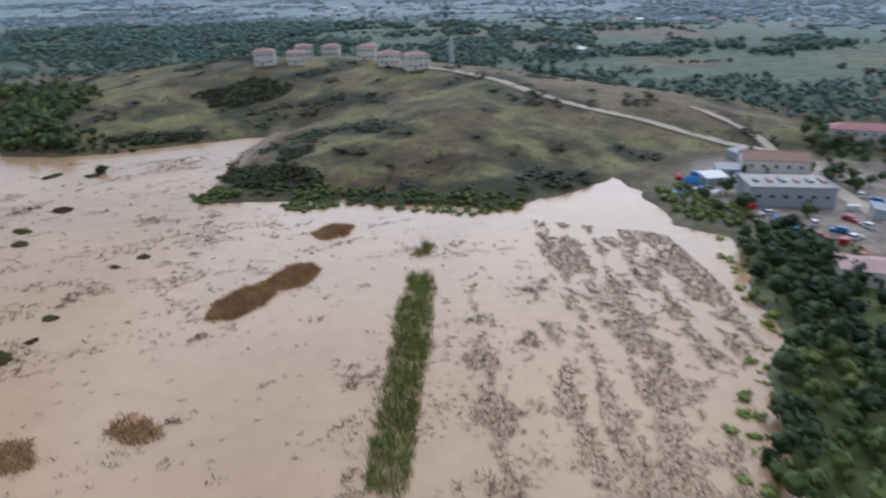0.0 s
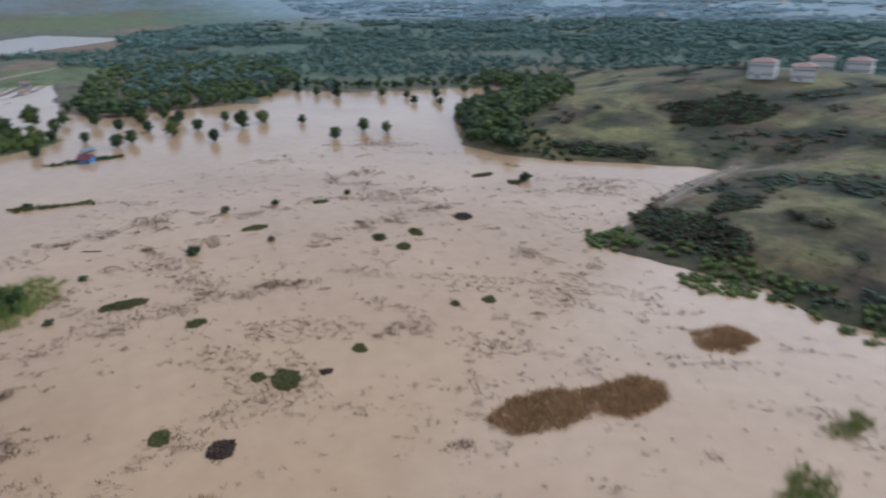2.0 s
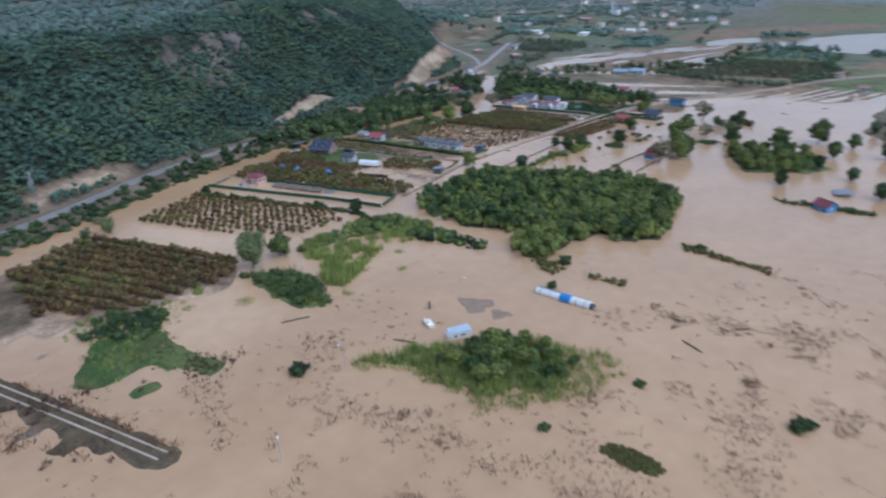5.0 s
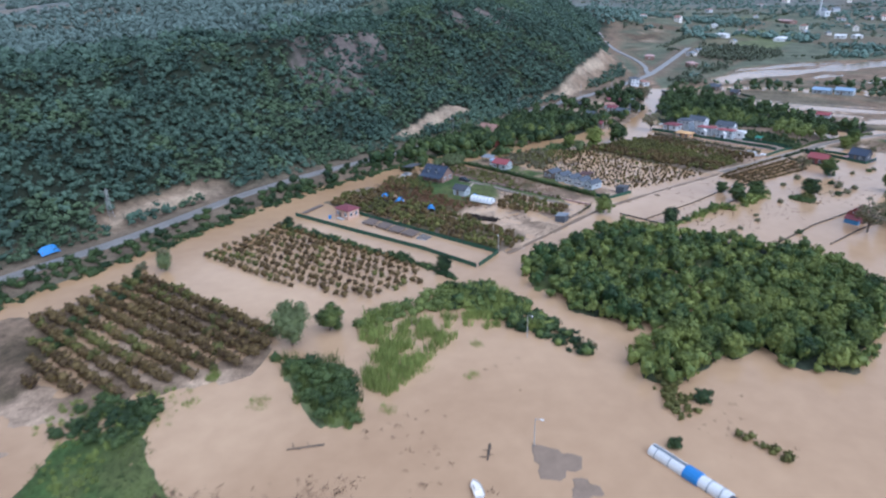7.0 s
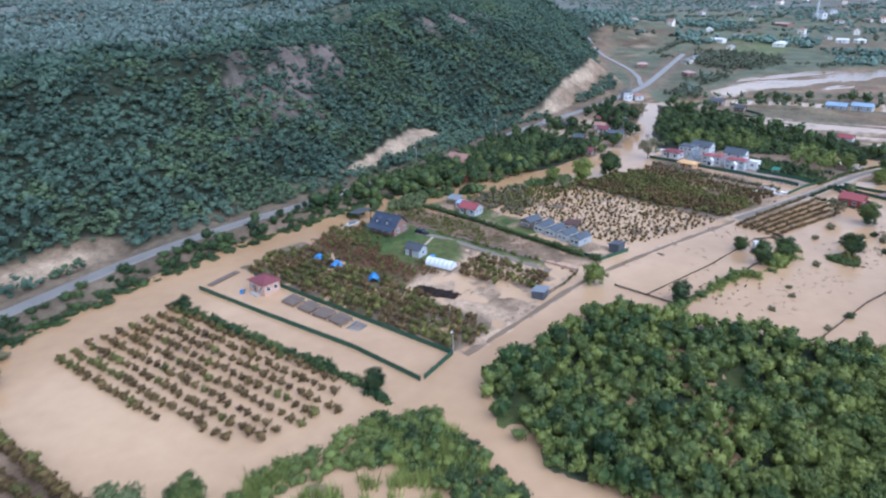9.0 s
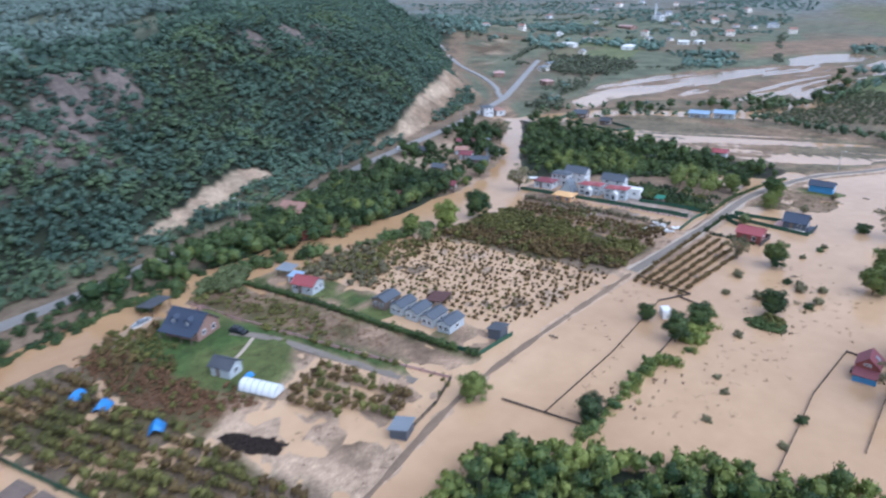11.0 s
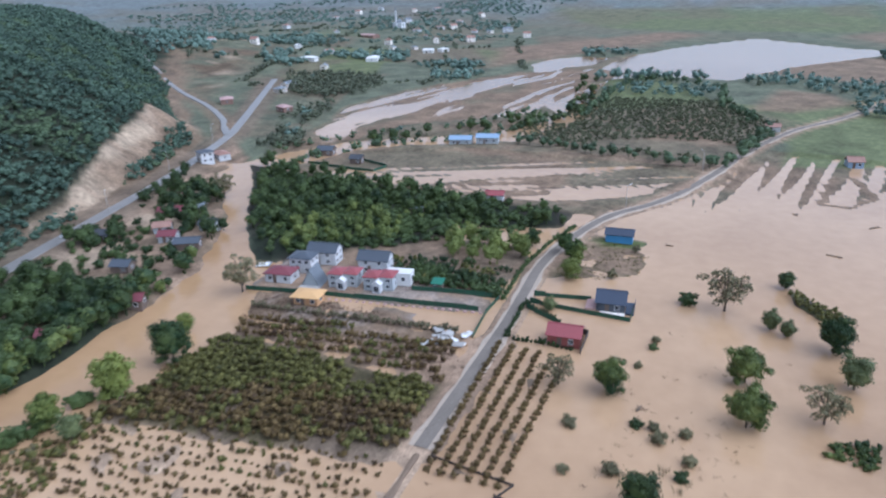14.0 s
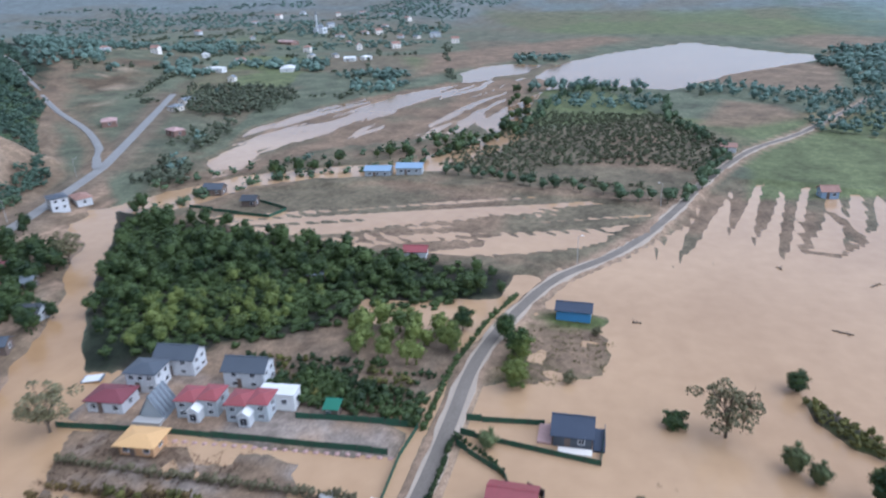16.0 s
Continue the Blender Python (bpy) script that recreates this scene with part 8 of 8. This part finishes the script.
part("spire", limb((0, 0, 13), (0, 0, 17), 1.2, 0.1, 12), M_WHITE, tower)

# villas on the north hill
for k, (x, y) in enumerate(((-232, 320), (-217, 328), (-186, 353), (-165, 339), (-146, 332), (-224, 378), (-201, 386), (-240, 372))):
    house("cream two-storey villa with a tan tile roof", x, y, 30 + 9 * math.sin(k * 2), 11 + 1.5 * math.sin(k * 5), 9.5, 6.6 + 0.7 * math.cos(k * 3), 8.4 + 0.7 * math.cos(k * 3), M_CREAM, M_R_TILE, hip=True, floors=2, wins=(4, 4, 3, 3), group="hilltop villas", name="villa", category="villa")

# works yard on the east bank
hall = tagged(new("warehouse"), "long pale grey warehouse with a flat grey roof", "warehouse")
hall.matrix_basis = pose(23, 204, max(height(23, 204), 0), 0, 0, 14)
hall.scale = (0.9, 0.85, 0.85)
part("wall", box(-12.5, 12.5, -8, 8, -1, 6.2), M_GREYWALL, hall)
part("roof", box(-12.8, 12.8, -8.3, 8.3, 6.2, 6.5), M_CONCRETE, hall)
part("parapet", join(box(-12.8, 12.8, -8.3, -8.0, 6.5, 7.0), box(-12.8, -12.5, -8.0, 8.3, 6.5, 7.0), box(12.5, 12.8, -8.0, 8.3, 6.5, 7.0)), M_GREYWALL, hall)
for k in range(6):
    part("roof_vent", box(-10 + 4 * k, -8.6 + 4 * k, -2, 1 + (k % 3), 6.5, 7.3), M_R_PINK if k % 2 else M_R_GREY, hall)
    window(hall, -10 + 4 * k, -8.02, 3.6, 0, 1.8, 1.4)
house("cream works building with a faded red roof", 22, 236, 8, 20, 9, 4.5, 6.5, M_CREAM, M_R_TILE, wins=(5, 5, 2, 2), name="works_building", category="building")
house("low building with a faded pink roof", 40, 152, 0, 20, 9, 3.4, 4.6, M_CREAM, M_R_PINK, wins=(5, 5, 2, 2), name="works_building", category="building", hip=True)
house("long red-roofed two-storey block", 56, 285, 0, 26, 9, 6, 8, M_CREAM, M_R_RED, floors=2, wins=(8, 8, 2, 2), name="apartment_block", category="building", hip=True)
for k, (x, y, m) in enumerate(((8, 226, M_R_GREY), (4, 215, M_R_WHITE), (12, 248, M_R_GREY), (36, 226, M_R_PINK), (46, 196, M_R_GREY))):
    lean_shed("yard shed with a sheet roof", x, y, 10 + 20 * k, 7, 5, 2.5, 3.2, M_GREYWALL, m, group="yard sheds")
tarp(-2, 212, 10, 5, 3.4, 2.4, "blue tarpaulin over yard goods")


# ---- vehicles, boats, poles and flotsam ----
def wheel(parent, x, y, r=0.32):
    a = np.arange(12) * 2 * np.pi / 12
    ring = np.stack([np.cos(a) * r, 0 * a, np.sin(a) * r], 1)
    v = np.concatenate([ring + [0, -0.1, r], ring + [0, 0.1, r], [[0, -0.1, r], [0, 0.1, r]]])
    f = []
    for k in range(12):
        j = (k + 1) % 12
        f += [(k, j, j + 12), (k, j + 12, k + 12), (k, 24, j), (k + 12, j + 12, 25)]
    part("wheel", (v + [x, y, 0], np.array(f)), M_TYRE, parent)


def car(label, x, y, turn, paint, long=4.2, z=None, group=""):
    """A hatchback: lower body, glasshouse, roof and wheels."""
    root = tagged(new("car"), label, "car", group)
    root.matrix_basis = pose(x, y, max(height(x, y), 0) if z is None else z, 0, 0, turn)
    h = long / 2
    part("body", join(hexa([(-h, -0.85, 0.25), (h, -0.85, 0.25), (h, 0.85, 0.25), (-h, 0.85, 0.25), (-h, -0.85, 0.85), (h - 0.1, -0.8, 0.75), (h - 0.1, 0.8, 0.75), (-h, 0.85, 0.85)]),
                      hexa([(-h + 0.1, -0.82, 0.85), (h - 1.1, -0.82, 0.85), (h - 1.1, 0.82, 0.85), (-h + 0.1, 0.82, 0.85), (-h + 0.15, -0.8, 0.95), (h - 1.2, -0.8, 0.9), (h - 1.2, 0.8, 0.9), (-h + 0.15, 0.8, 0.95)])), paint, root)
    part("glass", hexa([(-h + 0.2, -0.78, 0.93), (h - 1.15, -0.78, 0.9), (h - 1.15, 0.78, 0.9), (-h + 0.2, 0.78, 0.93), (-h + 0.55, -0.62, 1.4), (h - 1.9, -0.62, 1.4), (h - 1.9, 0.62, 1.4), (-h + 0.55, 0.62, 1.4)]), M_GLASS, root)
    part("roof", box(-h + 0.5, h - 1.85, -0.64, 0.64, 1.4, 1.47), paint, root)
    for sx in (-h + 0.75, h - 0.75):
        for sy in (-0.78, 0.78):
            wheel(root, sx, sy)
    return root


car("black car parked on the drive", -262.5, -139.6, 108, M_CARBLACK)
car("white car on the hill road", -398, -231.2, 202, M_CARWHITE, z=2.45)
YARD = [(29, 174, M_CARRED), (37, 176, M_CARWHITE), (29, 184, M_CARWHITE), (41, 186, M_CARWHITE), (34, 180, M_TARP), (18, 188, M_CARWHITE), (46, 178, M_CARRED), (44, 168, M_CARWHITE), (52, 174, M_CARBLACK), (30, 222, M_CARWHITE), (33, 226, M_CARRED), (44, 214, M_CARWHITE), (47, 210, M_TARP), (50, 206, M_CARWHITE), (10, 220, M_CARWHITE), (6, 228, M_CARWHITE), (24, 180, M_TARP), (38, 190, M_CARRED), (48, 188, M_CARWHITE), (55, 182, M_CARWHITE)]
for k, (x, y, m) in enumerate(YARD):
    car("car parked in the works yard", x, y, 40 * k, m, group="cars in the yard")


def pallet_stack(label, x, y, turn, l, w, h, goods):
    """Goods piled on a timber pallet."""
    root = tagged(new("pallet_stack"), label, "stack", "stacks in the yard")
    root.matrix_basis = pose(x, y, max(height(x, y), 0), 0, 0, turn)
    for k in range(3):
        part("runner", box(-l / 2, l / 2, -w / 2 + k * (w - 0.15) / 2, -w / 2 + 0.15 + k * (w - 0.15) / 2, -0.1, 0.12), M_WOOD, root)
    for k in range(3):
        part("bale", box(-l / 2 + k * l / 3 + 0.03, -l / 2 + (k + 1) * l / 3 - 0.03, -w / 2, w / 2, 0.12, h * (0.8 + 0.2 * ((k * 7) % 3) / 2)), goods, root)


for k, (x, y) in enumerate(((2, 206), (5, 202), (-6, 216), (-1, 222), (9, 212), (34, 172), (24, 170), (40, 200), (14, 192), (20, 182), (50, 170), (36, 164))):
    pallet_stack(("blue sheeted goods on a pallet", "white bagged goods on a pallet", "red crates on a pallet")[k % 3], x, y, k * 50, 3.0, 1.8, 1.6, (M_TARP, M_R_WHITE, M_CARRED)[k % 3])


def boat(label, x, y, turn, l, w, hull, deck, z=0.0):
    """An open boat: pointed hull with a deck and a bench."""
    root = tagged(new("boat"), label, "boat")
    root.matrix_basis = pose(x, y, z, 0, 0, turn)
    n = 10
    t = np.linspace(-1, 1, n)
    half = w / 2 * np.clip(1 - np.clip(t, 0, 1) ** 2.2, 0.04, 1) * np.where(t < -0.6, 0.9, 1)
    v, f = [], []
    for k in range(n):
        xx = t[k] * l / 2
        v += [(xx, -half[k], 0.65), (xx * 0.95, -half[k] * 0.7, -0.2), (xx * 0.95, half[k] * 0.7, -0.2), (xx, half[k], 0.65)]
    for k in range(n - 1):
        for j in range(3):
            a = k * 4 + j
            f += [(a, a + 4, a + 5), (a, a + 5, a + 1)]
    f += [(0, 1, 2), (0, 2, 3)]
    part("hull", (np.array(v), np.array(f)), hull, root)
    d = [(xx * l / 2 * 0.96, s * hh * 0.86, 0.5) for xx, hh in zip(t, half) for s in (-1, 1)]
    part("deck", (np.array(d), np.array([q for k in range(n - 1) for q in ((2 * k, 2 * k + 2, 2 * k + 3), (2 * k, 2 * k + 3, 2 * k + 1))])), deck, root)
    part("cabin", hexa([(-l * 0.2, -w * 0.28, 0.5), (l * 0.12, -w * 0.28, 0.5), (l * 0.12, w * 0.28, 0.5), (-l * 0.2, w * 0.28, 0.5), (-l * 0.18, -w * 0.25, 1.15), (l * 0.06, -w * 0.25, 1.15), (l * 0.06, w * 0.25, 1.15), (-l * 0.18, w * 0.25, 1.15)]), deck, root)
    return root


boat("small cream motor boat adrift", -170.4, -10.2, 250, 3.6, 1.7, M_R_WHITE, M_CREAM)
boat("white boat moored under a shelter", -250.5, -161.5, 20, 5.5, 2.0, M_R_WHITE, M_R_GREY)
lean_shed("boat shelter with a dark sheet roof", -256, -165.5, 20, 6, 4, 2.2, 2.6, M_WOOD, M_R_DARK, legs=True, name="boat_shelter", category="shelter")
boat("blue boat pulled up by the works yard", -6, 200, 10, 8, 2.6, M_TARP, M_TARP, 0.7)
boat("blue boat pulled up by the works yard", -2, 206, 30, 6, 2.2, M_TARP, M_R_WHITE, 0.9)

# a drowned road tanker
tanker = tagged(new("tanker_trailer"), "long white tanker trailer with a blue middle adrift in the flood", "trailer")
tanker.matrix_basis = pose(-198.2, 6.0, -0.35, 0, 0, 91)


def drum(x0, x1, r, z, sides=14, flat=0.9):
    a = np.arange(sides) * 2 * np.pi / sides
    ring = np.stack([0 * a, np.cos(a) * r, np.sin(a) * r * flat + z], 1)
    ends = np.array([[x0, 0, z], [x1, 0, z]])
    v = np.concatenate([ring + [x0, 0, 0], ring + [x1, 0, 0], ends])
    f = []
    for k in range(sides):
        j = (k + 1) % sides
        f += [(k, j, j + sides), (k, j + sides, k + sides), (k, 2 * sides, j), (k + sides, j + sides, 2 * sides + 1)]
    return v, np.array(f)


part("tank", drum(-7.2, -0.9, 1.15, 0.75), M_R_WHITE, tanker)
part("tank", drum(1.6, 6.4, 1.1, 0.75), M_R_WHITE, tanker)
part("sleeve", drum(-0.95, 1.65, 1.24, 0.75), M_TARP, tanker, "bright blue tarpaulin sleeve round the tank")
part("rear_end", drum(6.35, 7.1, 0.85, 0.7), M_R_DARK, tanker)
for px in (-6, -3.5, 3.2, 5.2):
    part("band", drum(px - 0.06, px + 0.06, 1.19, 0.75), M_R_GREY, tanker)
part("walkway", box(-7, -1, -0.25, 0.25, 1.78, 1.86), M_R_GREY, tanker)
camper = tagged(new("camper"), "half-drowned white camper with a pale grey-blue roof", "camper")
camper.matrix_basis = pose(-171, -2.2, -0.5, 2, -4, 150)
part("body", box(-2.3, 2.3, -1.25, 1.25, -0.3, 1.9), M_R_WHITE, camper)
part("roof", box(-2.1, 2.35, -1.3, 1.3, 1.9, 2.02), mat("faded_blue_sheet", (0.42, 0.5, 0.56), 0.5, 0.25, 1, 0.1), camper)
part("cab", hexa([(-3.0, -1.1, -0.3), (-2.3, -1.2, -0.3), (-2.3, 1.2, -0.3), (-3.0, 1.1, -0.3), (-2.7, -1.0, 1.3), (-2.3, -1.2, 1.6), (-2.3, 1.2, 1.6), (-2.7, 1.0, 1.3)]), M_R_WHITE, camper)
window(camper, 0.4, -1.27, 1.3, 0, 1.2, 0.6)
window(camper, -1.2, -1.27, 1.3, 0, 0.9, 0.6)


def lamp_post(x, y, h=6.0, lean=0.0, label="slim grey street lamp standing in the flood"):
    root = tagged(new("street_lamp"), label, "street lamp", "street lamps")
    root.matrix_basis = pose(x, y, max(height(x, y), 0) - 0.3, lean, 0, x * 17 % 360)
    part("pole", limb((0, 0, -1), (0, 0, h), 0.10, 0.06, 8), M_CONCRETE, root)
    part("arm", limb((0, 0, h - 0.05), (1.0, 0, h + 0.2), 0.05, 0.04, 6), M_CONCRETE, root)
    part("lamp_head", hexa([(0.9, -0.14, h + 0.12), (1.5, -0.1, h + 0.2), (1.5, 0.1, h + 0.2), (0.9, 0.14, h + 0.12), (0.9, -0.14, h + 0.24), (1.5, -0.1, h + 0.28), (1.5, 0.1, h + 0.28), (0.9, 0.14, h + 0.24)]), M_R_WHITE, root)


for x, y in ((-124, 2), (-148, -11), (-184, -13), (-230.5, -80), (-206, -40)):
    lamp_post(x, y, 5.5)
for x, y in ((-420, -238), (-470, -259), (-300, -200), (-520, -279), (-360, -224), (-533, -57), (-480, -78)):
    lamp_post(x, y, 8.0, label="tall pole beside the road")

mast = tagged(new("lattice_mast"), "slim grey lattice mast on the bare foot of the hill", "mast")
mast.matrix_basis = pose(-147.5, -161.5, height(-147.5, -161.5), 0, 0, 20)
for sx, sy in ((-1, -1), (1, -1), (1, 1), (-1, 1)):
    part("leg", limb((0.7 * sx, 0.7 * sy, -0.5), (0.12 * sx, 0.12 * sy, 8.5), 0.06, 0.04, 5), M_CONCRETE, mast)
for k in range(5):
    a, b = 0.7 - 0.112 * k * 0.6, 0.7 - 0.112 * (k + 1) * 0.6
    for turn in range(4):
        p, q = [(-a, -a), (a, -a), (a, a), (-a, a)][turn], [(b, -b), (b, b), (-b, b), (-b, -b)][turn]
        part("brace", limb((*p, 1.6 * k), (*q, 1.6 * (k + 1)), 0.03, 0.03, 4), M_CONCRETE, mast)
part("crossarm", limb((-1.6, 0, 7.8), (1.6, 0, 7.8), 0.05, 0.05, 5), M_CONCRETE, mast)
tarp(-129, -147.5, 24, 5.0, 3.2, 2.2, "bright blue tarpaulin over a load beside the hill road")

# white slabs and rubble by the farm road
slabs = tagged(new("slab_heap"), "heap of broken white slabs beside the road", "rubble")
slabs.matrix_basis = pose(-381, -100, max(height(-381, -100), 0))
rs = random.Random(5)
for k in range(16):
    l, w = rs.uniform(0.6, 1.7), rs.uniform(0.35, 0.9)
    o = part("slab", box(-l, l, -w, w, 0, 0.14), M_R_WHITE if k % 3 else M_CONCRETE, slabs)
    o.matrix_basis = pose(rs.uniform(-4.0, 3), rs.uniform(-4, 3), 0.1 + rs.uniform(0, 0.7), rs.uniform(-12, 12), rs.uniform(-12, 12), rs.uniform(0, 180))
# brown lumps stand in for a row of tyre-like half-rings
for k in range(22):
    x, y = -390.4 - 0.135 * k * 1.75, -135 + k * 1.75
    t = tagged(new("kerb_stone"), "rounded brown lump standing in for a tyre-like half-ring along the fence", "stone", "kerb stones by the fence")
    t.matrix_basis = pose(x, y, max(height(x, y), 0), 0, 0, 98 + 6 * math.sin(k * 5))
    v, f = ICO_V * [0.55, 0.4, 0.38] * (1 + 0.12 * np.sin(ICO_V[:, :1] * 7 + k)), ICO_F
    part("stone", (v, f), M_R_PINK, t)

# floating timber and drift
DRIFT = [(-418, -55, 3), (-456, -21, 4), (-483, -8, 4), (-489, -28, 2), (-451, -62, 2), (-154, -34, 6), (-177, -16, 4), (-162, -9, 5), (-201, 30, 2), (-196, 36, 5), (-209, 41, 3), (-104, -66, 3), (-306, -88, 2), (-370, -60, 2)]
for k, (x, y, l) in enumerate(DRIFT):
    o = tagged(new("driftwood"), "dark drifting timber with snagged branches", "driftwood", "driftwood")
    o.matrix_basis = pose(x, y, 0.02, 0, 0, k * 67)
    part("log", limb((-l / 2, 0, 0), (l / 2, 0.3, 0.12), 0.22, 0.12, 7), M_BARK, o)
    for j in range(4):
        px = -l / 2 + l * (j + 1) / 5
        part("branch", limb((px, 0, 0.05), (px + 0.4, (-1) ** j * (0.6 + 0.2 * j), 0.25), 0.09, 0.03, 5), M_BARK, o)
for k, (poly) in enumerate(([(-186, -13), (-182, -11), (-180, -4), (-184, -4), (-188, -9)], [(-186, -4), (-182, -3), (-181, 1), (-185, 1)], [(-176, 3), (-173, 5), (-175, 9), (-178, 7)])):
    cx, cy = sum(p[0] for p in poly) / len(poly), sum(p[1] for p in poly) / len(poly)
    a = np.arange(20) * 2 * np.pi / 20
    rr = 1 + 0.25 * np.sin(3 * a + k) + 0.12 * np.sin(7 * a)
    rx = (max(p[0] for p in poly) - min(p[0] for p in poly)) / 2
    ry = (max(p[1] for p in poly) - min(p[1] for p in poly)) / 2
    v = np.concatenate([np.stack([np.cos(a) * rr * rx, np.sin(a) * rr * ry, 0 * a - 0.1], 1), np.stack([np.cos(a) * rr * rx * 0.8, np.sin(a) * rr * ry * 0.8, 0 * a + 0.06], 1), [[0, 0, 0.12]]])
    f = []
    for j in range(20):
        i = (j + 1) % 20
        f += [(j, i, i + 20), (j, i + 20, j + 20), (j + 20, i + 20, 40)]
    o = new("gravel_bar", mesh_of("gravel_bar", v, np.array(f), mat("wet_gravel", (0.26, 0.185, 0.125), 0.7, 0.35, 2, 0.4)))
    o.matrix_basis = pose(cx, cy, 0)
    tagged(o, "brown gravel bar just breaking the surface", "gravel bar", "gravel bars")
